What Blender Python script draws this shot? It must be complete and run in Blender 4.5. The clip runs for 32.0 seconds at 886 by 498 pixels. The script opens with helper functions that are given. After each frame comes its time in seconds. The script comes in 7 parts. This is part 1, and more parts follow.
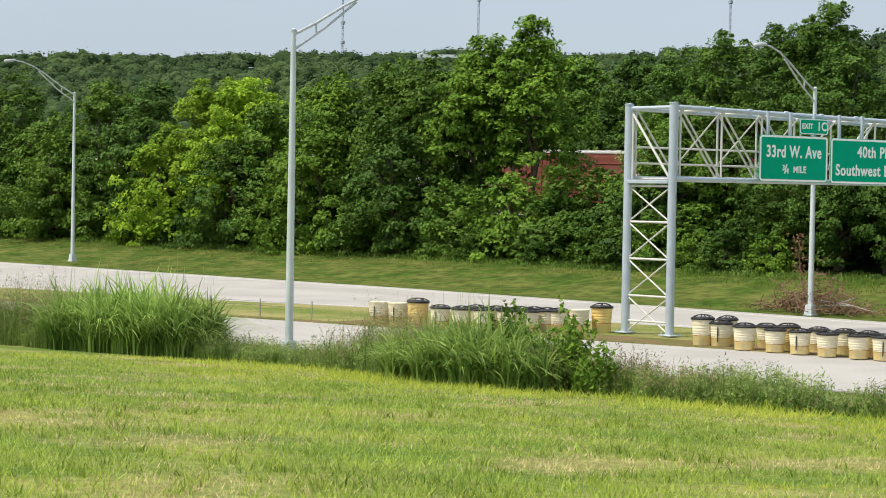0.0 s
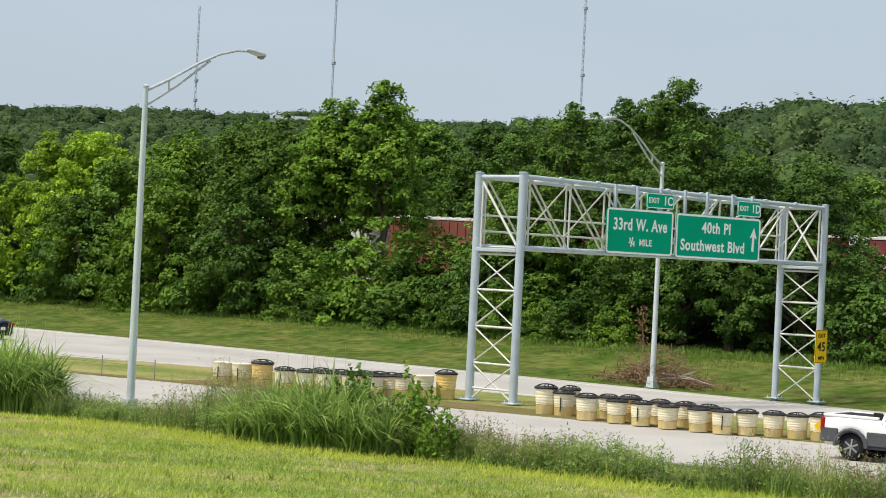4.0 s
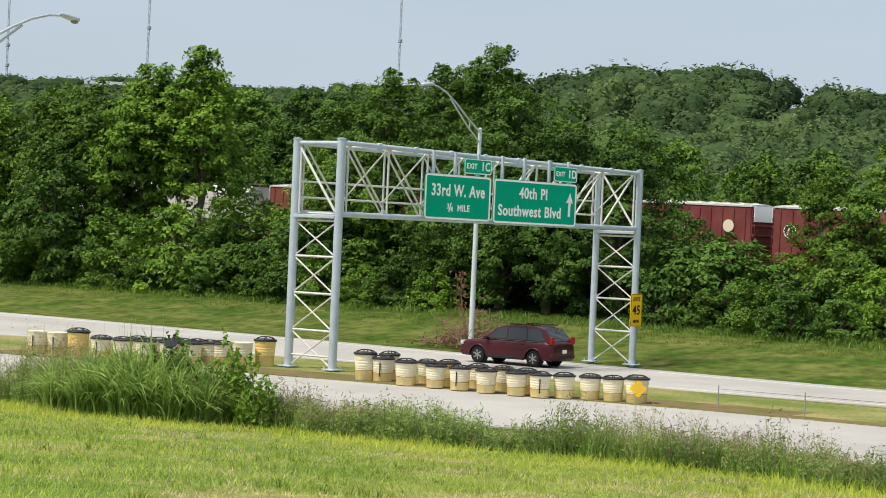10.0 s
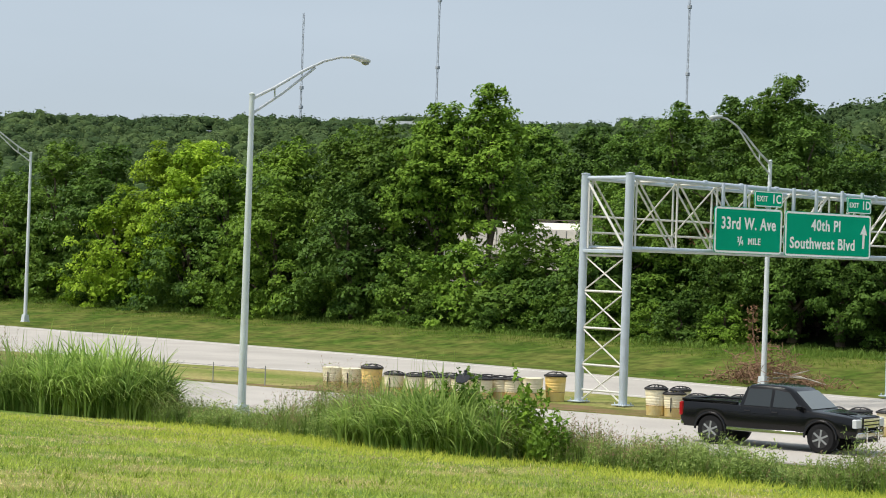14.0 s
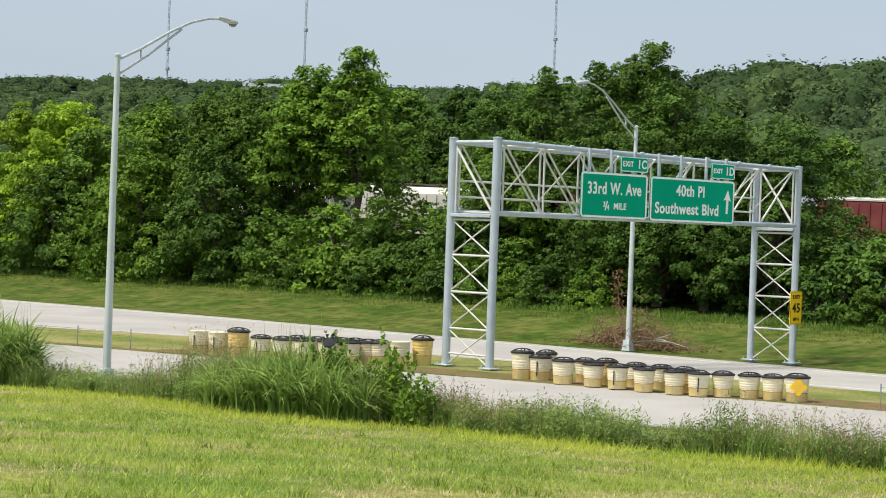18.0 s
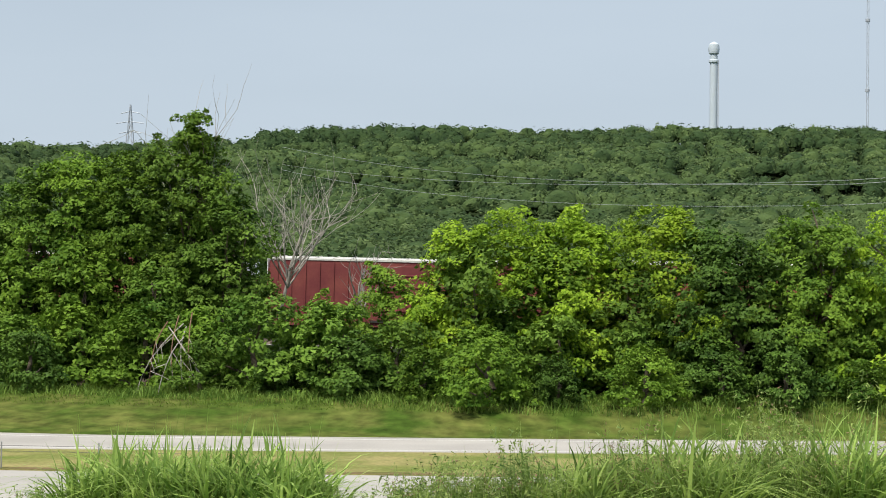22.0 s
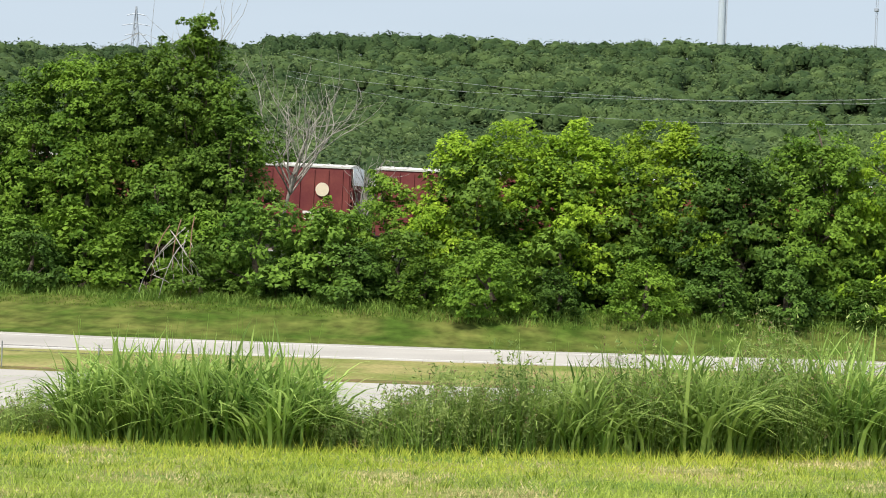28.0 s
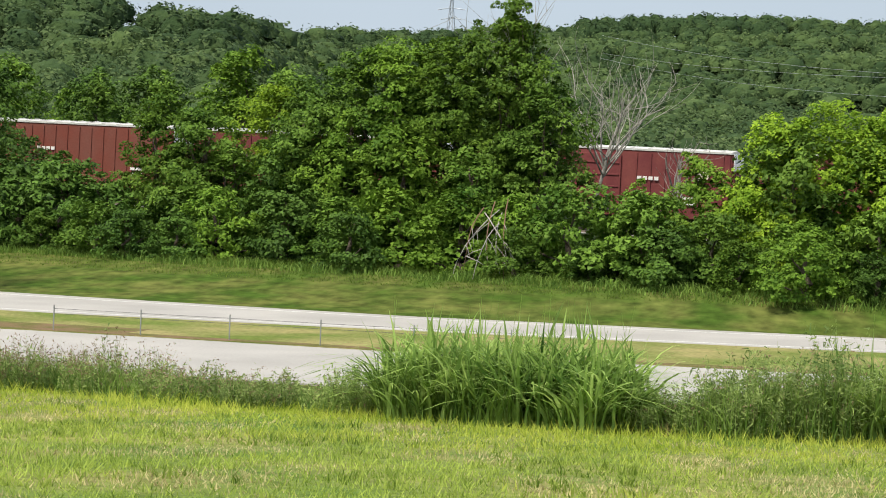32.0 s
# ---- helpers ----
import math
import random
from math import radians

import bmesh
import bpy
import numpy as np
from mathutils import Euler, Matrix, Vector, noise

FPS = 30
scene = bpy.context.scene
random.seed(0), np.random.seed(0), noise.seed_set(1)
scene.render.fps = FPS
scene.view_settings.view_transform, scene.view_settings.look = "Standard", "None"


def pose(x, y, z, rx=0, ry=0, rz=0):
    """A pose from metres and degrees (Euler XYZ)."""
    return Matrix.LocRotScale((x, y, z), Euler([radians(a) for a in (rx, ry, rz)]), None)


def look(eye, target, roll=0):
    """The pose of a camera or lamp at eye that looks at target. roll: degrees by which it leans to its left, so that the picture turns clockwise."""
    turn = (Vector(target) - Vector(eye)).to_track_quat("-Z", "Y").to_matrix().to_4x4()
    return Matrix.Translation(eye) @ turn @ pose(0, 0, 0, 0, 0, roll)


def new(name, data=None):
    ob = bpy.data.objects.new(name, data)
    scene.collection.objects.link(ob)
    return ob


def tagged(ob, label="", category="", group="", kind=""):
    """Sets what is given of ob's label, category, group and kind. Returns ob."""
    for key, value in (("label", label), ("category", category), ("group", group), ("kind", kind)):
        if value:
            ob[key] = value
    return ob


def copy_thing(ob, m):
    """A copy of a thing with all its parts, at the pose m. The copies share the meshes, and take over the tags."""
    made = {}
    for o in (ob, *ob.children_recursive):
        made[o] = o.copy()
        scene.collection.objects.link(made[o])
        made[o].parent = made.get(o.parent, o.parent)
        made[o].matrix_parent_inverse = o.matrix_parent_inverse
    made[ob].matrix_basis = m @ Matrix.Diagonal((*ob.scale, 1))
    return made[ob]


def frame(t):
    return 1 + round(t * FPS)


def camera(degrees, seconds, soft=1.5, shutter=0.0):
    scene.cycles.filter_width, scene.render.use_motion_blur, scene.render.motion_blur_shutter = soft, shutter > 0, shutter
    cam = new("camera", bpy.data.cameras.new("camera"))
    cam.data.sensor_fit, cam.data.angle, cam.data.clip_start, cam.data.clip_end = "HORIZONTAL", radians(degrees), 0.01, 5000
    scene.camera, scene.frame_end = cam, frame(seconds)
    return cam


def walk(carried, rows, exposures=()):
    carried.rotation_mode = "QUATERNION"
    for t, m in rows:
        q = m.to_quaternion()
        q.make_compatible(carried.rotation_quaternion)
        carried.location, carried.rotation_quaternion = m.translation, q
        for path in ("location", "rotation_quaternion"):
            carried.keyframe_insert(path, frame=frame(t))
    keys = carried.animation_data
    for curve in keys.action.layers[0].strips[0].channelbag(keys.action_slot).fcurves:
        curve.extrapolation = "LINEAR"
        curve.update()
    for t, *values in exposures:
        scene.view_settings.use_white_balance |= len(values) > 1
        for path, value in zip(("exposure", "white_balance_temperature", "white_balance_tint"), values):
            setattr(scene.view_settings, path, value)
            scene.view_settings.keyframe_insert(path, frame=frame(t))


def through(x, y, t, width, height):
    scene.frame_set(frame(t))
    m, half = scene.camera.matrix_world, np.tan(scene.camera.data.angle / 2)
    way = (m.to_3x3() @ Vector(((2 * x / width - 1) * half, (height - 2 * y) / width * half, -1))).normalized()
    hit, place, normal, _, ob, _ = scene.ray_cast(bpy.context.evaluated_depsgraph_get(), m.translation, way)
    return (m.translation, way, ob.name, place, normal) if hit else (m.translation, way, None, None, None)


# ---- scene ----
# ---- camera ----
cam = camera(25.36, 32.0, soft=1.0)
EYE = (0.0, 0.0, 5.1)
EXPO = 0.36
PATH = [
    (0, pose(*EYE, 88.550, -0.977, 47.182)),
    (0.5, pose(*EYE, 89.487, -0.855, 45.886)),
    (1, pose(*EYE, 90.582, -0.752, 45.220)),
    (1.5, pose(*EYE, 91.516, -0.956, 44.977)),
    (2, pose(*EYE, 91.871, -1.380, 44.843)),
    (2.5, pose(*EYE, 91.659, -2.002, 44.430)),
    (3, pose(*EYE, 91.217, -2.443, 43.831)),
    (3.5, pose(*EYE, 90.864, -2.704, 43.223)),
    (5.5, pose(*EYE, 89.947, -2.756, 41.884)),
    (6, pose(*EYE, 90.014, -2.792, 41.395)),
    (6.5, pose(*EYE, 90.196, -2.849, 40.563)),
    (7, pose(*EYE, 90.342, -2.871, 39.459)),
    (7.5, pose(*EYE, 90.372, -2.848, 38.260)),
    (8, pose(*EYE, 90.318, -2.777, 36.960)),
    (8.5, pose(*EYE, 90.216, -2.778, 35.816)),
    (9, pose(*EYE, 90.070, -2.783, 34.997)),
    (9.5, pose(*EYE, 89.908, -2.666, 35.391)),
    (10, pose(*EYE, 89.814, -2.493, 37.487)),
    (10.5, pose(*EYE, 89.752, -2.318, 40.995)),
    (11, pose(*EYE, 89.848, -2.131, 44.763)),
    (11.5, pose(*EYE, 89.900, -2.056, 47.369)),
    (12, pose(*EYE, 89.889, -2.094, 48.222)),
    (12.5, pose(*EYE, 89.928, -1.976, 47.747)),
    (13, pose(*EYE, 90.060, -1.841, 46.978)),
    (13.5, pose(*EYE, 90.279, -1.798, 46.374)),
    (14, pose(*EYE, 90.518, -1.896, 45.889)),
    (14.5, pose(*EYE, 90.751, -2.002, 45.189)),
    (15, pose(*EYE, 90.970, -2.016, 44.079)),
    (15.5, pose(*EYE, 91.145, -2.042, 42.901)),
    (17.5, pose(*EYE, 89.936, -2.126, 42.124)),
    (18, pose(*EYE, 89.598, -2.115, 42.037)),
    (18.5, pose(*EYE, 89.510, -2.244, 41.369)),
    (19, pose(*EYE, 89.793, -2.358, 39.311)),
    (19.5, pose(*EYE, 90.643, -2.435, 34.186)),
    (20, pose(*EYE, 91.823, -2.130, 26.269)),
    (20.2, pose(*EYE, 92.322, -1.778, 22.740)),
    (20.5, pose(*EYE, 93.004, -1.661, 17.588)),
    (21, pose(*EYE, 93.400, -1.007, 10.808)),
    (21.5, pose(*EYE, 92.882, -0.526, 8.116)),
    (22, pose(*EYE, 91.699, -0.732, 9.135)),
    (22.5, pose(*EYE, 90.424, -1.003, 11.503)),
    (23, pose(*EYE, 89.640, -1.078, 13.095)),
    (23.5, pose(*EYE, 89.507, -0.927, 13.715)),
    (24, pose(*EYE, 89.879, -0.770, 13.255)),
    (24.5, pose(*EYE, 90.487, -0.842, 12.005)),
    (25, pose(*EYE, 90.925, -1.067, 10.262)),
    (25.5, pose(*EYE, 91.321, -1.441, 8.191)),
    (27.5, pose(*EYE, 89.646, -2.095, 7.266)),
    (28, pose(*EYE, 89.086, -2.119, 9.199)),
    (28.5, pose(*EYE, 89.038, -2.015, 11.010)),
    (29, pose(*EYE, 89.532, -1.824, 12.354)),
    (29.5, pose(*EYE, 90.147, -1.596, 13.458)),
    (30, pose(*EYE, 90.573, -1.515, 14.774)),
    (30.5, pose(*EYE, 90.528, -1.712, 16.641)),
    (31, pose(*EYE, 89.906, -2.115, 18.408)),
    (31.5, pose(*EYE, 89.078, -2.315, 19.107)),
    (32, pose(*EYE, 88.233, -2.234, 18.294)),
]
EXPOSURES = [(0, EXPO), (3, EXPO - 0.08), (5, EXPO - 0.06), (9, EXPO - 0.04), (17, EXPO - 0.04), (20, EXPO - 0.08), (22, EXPO - 0.02), (23, EXPO + 0.07), (26, EXPO + 0.07), (28, EXPO + 0.17), (30, EXPO + 0.10), (31, EXPO - 0.05), (32, EXPO + 0.02)]
walk(cam, PATH, EXPOSURES)
# ---- world, sun ----
SUN_UP, SUN_ROUND = radians(60), radians(205)      # high, behind the camera's left shoulder
world = bpy.data.worlds.new("sky")
scene.world = world
world.use_nodes = True
wn, wl = world.node_tree.nodes, world.node_tree.links
wn.clear()
w_out = wn.new("ShaderNodeOutputWorld")
w_bg = wn.new("ShaderNodeBackground")
w_sky = wn.new("ShaderNodeTexSky")
w_sky.sky_type = "NISHITA"
w_sky.sun_disc = False
w_sky.sun_elevation, w_sky.sun_rotation = SUN_UP, SUN_ROUND
w_sky.dust_density, w_sky.air_density, w_sky.ozone_density = 2.5, 1.0, 1.5
w_co = wn.new("ShaderNodeTexCoord")
w_map = wn.new("ShaderNodeMapping")
w_map.inputs["Scale"].default_value = (1.0, 1.0, 5.0)
w_noise = wn.new("ShaderNodeTexNoise")
w_noise.inputs["Scale"].default_value, w_noise.inputs["Detail"].default_value = 2.2, 6.0
w_ramp = wn.new("ShaderNodeValToRGB")
w_ramp.color_ramp.elements[0].position, w_ramp.color_ramp.elements[0].color = 0.35, (0.78, 0.78, 0.78, 1)
w_ramp.color_ramp.elements[1].position, w_ramp.color_ramp.elements[1].color = 0.72, (0.92, 0.92, 0.92, 1)
w_mix = wn.new("ShaderNodeMix")
w_mix.data_type = "RGBA"
w_mix.inputs["B"].default_value = (5.80, 6.75, 7.72, 1)      # thin high cloud
wl.new(w_co.outputs["Generated"], w_map.inputs["Vector"])
wl.new(w_map.outputs["Vector"], w_noise.inputs["Vector"])
wl.new(w_noise.outputs["Fac"], w_ramp.inputs["Fac"])
wl.new(w_ramp.outputs["Color"], w_mix.inputs["Factor"])
wl.new(w_sky.outputs["Color"], w_mix.inputs["A"])
wl.new(w_mix.outputs["Result"], w_bg.inputs["Color"])
w_bg.inputs["Strength"].default_value = 0.080
wl.new(w_bg.outputs["Background"], w_out.inputs["Surface"])

sun = new("sun", bpy.data.lights.new("sun", "SUN"))
sun.data.energy, sun.data.angle, sun.data.color = 3.85, radians(12), (1.0, 0.94, 0.84)
sun.matrix_world = look((0, 0, 0), (-math.sin(SUN_ROUND) * math.cos(SUN_UP), -math.cos(SUN_ROUND) * math.cos(SUN_UP), -math.sin(SUN_UP)))

# ---- materials ----
def material(name, color, rough=0.7, metal=0.0, spread=0.12, scale=3.0, fine=40.0, bump=0.0, bump_scale=60.0, spec=0.4, tint=None, coat=0.0, rand=0.0, space="Object"):
    """A surface with variation at two scales; tint is the colour that the coarse noise mixes in."""
    m = bpy.data.materials.new(name)
    m.use_nodes = True
    n, l = m.node_tree.nodes, m.node_tree.links
    b = n["Principled BSDF"]
    b.inputs["Roughness"].default_value, b.inputs["Metallic"].default_value = rough, metal
    b.inputs["Specular IOR Level"].default_value, b.inputs["Coat Weight"].default_value = spec, coat
    co = n.new("ShaderNodeTexCoord")
    big, small = n.new("ShaderNodeTexNoise"), n.new("ShaderNodeTexNoise")
    big.inputs["Scale"].default_value, big.inputs["Detail"].default_value = scale, 5
    small.inputs["Scale"].default_value, small.inputs["Detail"].default_value = fine, 3
    for t in (big, small):
        l.new(co.outputs[space], t.inputs["Vector"])
    ramp = n.new("ShaderNodeValToRGB")
    ramp.color_ramp.elements[0].position, ramp.color_ramp.elements[1].position = 0.36, 0.68
    ramp.color_ramp.elements[0].color = (*color, 1)
    other = tint or [min(1, c * (1 + 2 * spread)) for c in color]
    ramp.color_ramp.elements[1].color = (*other, 1)
    l.new(big.outputs["Fac"], ramp.inputs["Fac"])
    hsv = n.new("ShaderNodeHueSaturation")
    val = n.new("ShaderNodeMapRange")
    val.inputs["To Min"].default_value, val.inputs["To Max"].default_value = 1 - 1.6 * spread, 1 + 1.6 * spread
    l.new(small.outputs["Fac"], val.inputs["Value"])
    if rand:
        info = n.new("ShaderNodeObjectInfo")
        r = n.new("ShaderNodeMapRange")
        r.inputs["To Min"].default_value, r.inputs["To Max"].default_value = 1 - rand, 1 + rand
        l.new(info.outputs["Random"], r.inputs["Value"])
        mul = n.new("ShaderNodeMath")
        mul.operation = "MULTIPLY"
        l.new(val.outputs["Result"], mul.inputs[0])
        l.new(r.outputs["Result"], mul.inputs[1])
        l.new(mul.outputs[0], hsv.inputs["Value"])
    else:
        l.new(val.outputs["Result"], hsv.inputs["Value"])
    l.new(ramp.outputs["Color"], hsv.inputs["Color"])
    l.new(hsv.outputs["Color"], b.inputs["Base Color"])
    if bump:
        k = n.new("ShaderNodeTexNoise")
        k.inputs["Scale"].default_value, k.inputs["Detail"].default_value = bump_scale, 4
        l.new(co.outputs[space], k.inputs["Vector"])
        bp = n.new("ShaderNodeBump")
        bp.inputs["Strength"].default_value, bp.inputs["Distance"].default_value = bump, 0.05
        l.new(k.outputs["Fac"], bp.inputs["Height"])
        l.new(bp.outputs["Normal"], b.inputs["Normal"])
    return m


def leaf_material(name, dark, light, through=0.35, rough=0.55, patch=0.35, bump=0.0, island=0.36, own=0.0):
    """Leaves: every blade its own shade, broader patches over the crown, light passing through."""
    m = bpy.data.materials.new(name)
    m.use_nodes = True
    n, l = m.node_tree.nodes, m.node_tree.links
    b, out = n["Principled BSDF"], n["Material Output"]
    geo, co = n.new("ShaderNodeNewGeometry"), n.new("ShaderNodeTexCoord")
    info = n.new("ShaderNodeObjectInfo")
    noise_n = n.new("ShaderNodeTexNoise")
    noise_n.inputs["Scale"].default_value, noise_n.inputs["Detail"].default_value = patch, 3
    l.new(geo.outputs["Position"], noise_n.inputs["Vector"])
    add = n.new("ShaderNodeMath")
    add.operation = "MULTIPLY_ADD"
    add.inputs[1].default_value = island
    l.new(geo.outputs["Random Per Island"], add.inputs[0])
    half = n.new("ShaderNodeMath")
    half.operation = "MULTIPLY_ADD"
    half.inputs[1].default_value, half.inputs[2].default_value = 1.3, -0.35
    l.new(noise_n.outputs["Fac"], half.inputs[0])
    l.new(half.outputs[0], add.inputs[2])
    shade = add.outputs[0]
    if own:                                             # each tree of a joined wood keeps a tone of its own
        tone = n.new("ShaderNodeAttribute")
        tone.attribute_name = "tone"
        more = n.new("ShaderNodeMath")
        more.operation = "MULTIPLY_ADD"
        more.inputs[1].default_value = own
        l.new(tone.outputs["Fac"], more.inputs[0])
        l.new(shade, more.inputs[2])
        less = n.new("ShaderNodeMath")
        less.operation = "SUBTRACT"
        less.inputs[1].default_value = own * 0.5
        l.new(more.outputs[0], less.inputs[0])
        shade = less.outputs[0]
    ramp = n.new("ShaderNodeValToRGB")
    ramp.color_ramp.elements[0].color, ramp.color_ramp.elements[1].color = (*dark, 1), (*light, 1)
    ramp.color_ramp.elements[0].position, ramp.color_ramp.elements[1].position = 0.1, 0.95
    l.new(shade, ramp.inputs["Fac"])
    hsv = n.new("ShaderNodeHueSaturation")
    r = n.new("ShaderNodeMapRange")
    r.inputs["To Min"].default_value, r.inputs["To Max"].default_value = 0.8, 1.2
    l.new(info.outputs["Random"], r.inputs["Value"])
    l.new(r.outputs["Result"], hsv.inputs["Value"])
    l.new(ramp.outputs["Color"], hsv.inputs["Color"])
    l.new(hsv.outputs["Color"], b.inputs["Base Color"])
    b.inputs["Roughness"].default_value, b.inputs["Specular IOR Level"].default_value = rough, 0.1
    tr = n.new("ShaderNodeBsdfTranslucent")
    if bump:
        k = n.new("ShaderNodeTexNoise")
        k.inputs["Scale"].default_value, k.inputs["Detail"].default_value = 1.3, 3
        l.new(geo.outputs["Position"], k.inputs["Vector"])
        bp = n.new("ShaderNodeBump")
        bp.inputs["Strength"].default_value, bp.inputs["Distance"].default_value = bump, 0.9
        l.new(k.outputs["Fac"], bp.inputs["Height"])
        l.new(bp.outputs["Normal"], b.inputs["Normal"])
    l.new(hsv.outputs["Color"], tr.inputs["Color"])
    mix = n.new("ShaderNodeMixShader")
    mix.inputs["Fac"].default_value = through
    l.new(b.outputs["BSDF"], mix.inputs[1])
    l.new(tr.outputs["BSDF"], mix.inputs[2])
    l.new(mix.outputs["Shader"], out.inputs["Surface"])
    return m


def glass_material(name, color=(0.012, 0.014, 0.016), rough=0.03):
    m = bpy.data.materials.new(name)
    m.use_nodes = True
    b = m.node_tree.nodes["Principled BSDF"]
    b.inputs["Base Color"].default_value = (*color, 1)
    b.inputs["Roughness"].default_value, b.inputs["IOR"].default_value = rough, 1.5
    b.inputs["Specular IOR Level"].default_value = 0.5
    return m


# Lawn ground darker than its blades: shade between them is painted in.
M_LAWN = material("mown_lawn", (0.105, 0.170, 0.028), 0.9, spread=0.5, scale=0.36, fine=5.5, bump=0.8, bump_scale=14, tint=(0.27, 0.26, 0.080), spec=0.1)
M_VERGE = material("verge_grass", (0.050, 0.088, 0.013), 0.9, spread=0.6, scale=0.45, fine=1.6, bump=1.0, bump_scale=3, tint=(0.122, 0.132, 0.034), spec=0.05)
M_MEDIAN = material("median_grass", (0.135, 0.175, 0.040), 0.9, spread=0.35, scale=0.3, fine=5, bump=0.7, bump_scale=8, tint=(0.30, 0.26, 0.11), spec=0.05)
# Nearly black: the shade under and between the trees is in this colour.
M_SHADED_WOODFLOOR = material("shaded_wood_floor", (0.018, 0.028, 0.010), 0.95, spread=0.3, scale=0.1, fine=1, spec=0.05)
M_CONCRETE = material("road_concrete", (0.42, 0.395, 0.365), 0.9, spread=0.10, scale=0.25, fine=10, bump=0.15, bump_scale=25, tint=(0.345, 0.325, 0.30), spec=0.25)
M_DIRT = material("bare_soil", (0.20, 0.13, 0.075), 0.95, spread=0.25, scale=0.8, fine=12, bump=0.4, bump_scale=15, tint=(0.11, 0.12, 0.03), spec=0.1)
M_PAINT = material("road_paint", (0.60, 0.59, 0.56), 0.7, spread=0.1, scale=2)
M_GALV = material("galvanised_steel", (0.47, 0.53, 0.59), 0.45, 0.35, spread=0.08, scale=1.5, fine=25)
M_GALV_LIGHT = material("galvanised_tube", (0.60, 0.59, 0.55), 0.5, 0.2, spread=0.08, scale=2, fine=30)
M_POLE = material("lamp_pole_steel", (0.60, 0.64, 0.66), 0.45, 0.35, spread=0.08, scale=1.2, fine=20)
M_LAMP = material("lamp_housing", (0.50, 0.52, 0.53), 0.5, 0.3, spread=0.1)
M_LENS = glass_material("lamp_lens", (0.22, 0.23, 0.23), 0.15)
M_SIGN = material("sign_green", (0.001, 0.37, 0.215), 0.7, spread=0.04, scale=1.0, fine=20, spec=0.08)
M_SIGN_WHITE = material("sign_white", (0.96, 0.97, 0.97), 0.6, spread=0.03)
M_SIGN_BACK = material("sign_aluminium", (0.55, 0.56, 0.56), 0.4, 0.7)
M_SIGN_YELLOW = material("sign_yellow", (0.90, 0.55, 0.012), 0.4, spread=0.04)
M_BLACK = material("black_print", (0.012, 0.012, 0.013), 0.5)
M_BARREL = material("barrel_cream", (0.78, 0.70, 0.47), 0.5, spread=0.08, scale=1.5, fine=9, tint=(0.80, 0.76, 0.62), rand=0.05)
M_BARREL_LOW = material("barrel_yellow", (0.78, 0.57, 0.19), 0.5, spread=0.1, scale=2.2, fine=9, tint=(0.78, 0.66, 0.36), rand=0.08)
M_BARREL_GOLD = material("barrel_gold", (0.78, 0.54, 0.17), 0.5, spread=0.08, scale=2, fine=9, tint=(0.78, 0.62, 0.28), rand=0.06)
M_LID = material("barrel_lid", (0.016, 0.015, 0.016), 0.6, spread=0.25, scale=3, fine=20)
M_RUST = material("rust_stain", (0.18, 0.09, 0.04), 0.9, spread=0.3)
M_BARK = material("bark", (0.095, 0.075, 0.055), 0.95, spread=0.3, scale=4, fine=30, bump=0.8, bump_scale=20)
M_DEADWOOD = material("grey_deadwood", (0.27, 0.25, 0.22), 0.9, spread=0.25, scale=3, fine=30)
M_BRUSH = material("brown_brush", (0.17, 0.10, 0.065), 0.95, spread=0.3, scale=3, fine=20)
M_LEAF = {
    1: leaf_material("leaf_dark", (0.026, 0.064, 0.011), (0.135, 0.240, 0.038), 0.2),
    2: leaf_material("leaf_mid", (0.035, 0.088, 0.012), (0.200, 0.325, 0.046), 0.25),
    3: leaf_material("leaf_fresh", (0.048, 0.114, 0.013), (0.240, 0.380, 0.045), 0.28),
    4: leaf_material("leaf_yellow_green", (0.092, 0.188, 0.013), (0.385, 0.535, 0.046), 0.32),
}
# Greyer than the near leaves, darks lifted: distance haze mixed into the colour.
M_LEAF_FAR = leaf_material("leaf_far", (0.053, 0.090, 0.036), (0.175, 0.243, 0.088), 0.30, 0.75, 0.13, island=0.26, own=0.6)
# Darker than the far leaf sprays: shade inside the crowns, put into the colour.
M_CANOPY = leaf_material("shaded_canopy_core", (0.036, 0.066, 0.024), (0.108, 0.162, 0.051), 0.1, 0.85, 0.13, 0.6, 0.0, own=0.5)
M_LEAF_DRY = leaf_material("leaf_dry", (0.15, 0.085, 0.045), (0.28, 0.18, 0.10), 0.2)
M_REED = leaf_material("tall_grass_blade", (0.085, 0.180, 0.034), (0.450, 0.590, 0.160), 0.42, 0.45, 0.8, island=0.6)
# Darker copy of the tall blades, holding the shade low inside the stands.
M_REED_LOW = leaf_material("low_grass_blade", (0.065, 0.140, 0.024), (0.290, 0.410, 0.085), 0.35, 0.6, 0.8)
M_REED_LIGHT = leaf_material("pale_grass_blade", (0.21, 0.34, 0.07), (0.48, 0.60, 0.18), 0.45, 0.5, 0.8)
M_WEED = leaf_material("weed_leaf", (0.090, 0.160, 0.045), (0.385, 0.475, 0.150), 0.4, 0.6, 0.9, island=0.6)
M_WEED_RED = leaf_material("weed_seed_head", (0.20, 0.13, 0.080), (0.40, 0.29, 0.18), 0.3, 0.7, 0.9)
M_STRAW = leaf_material("dry_straw", (0.26, 0.23, 0.09), (0.70, 0.60, 0.32), 0.4, 0.7, 0.9, island=0.6)
M_LAWN_BLADE = leaf_material("lawn_blade", (0.100, 0.185, 0.022), (0.500, 0.590, 0.120), 0.5, 0.6, 0.45, island=0.7)
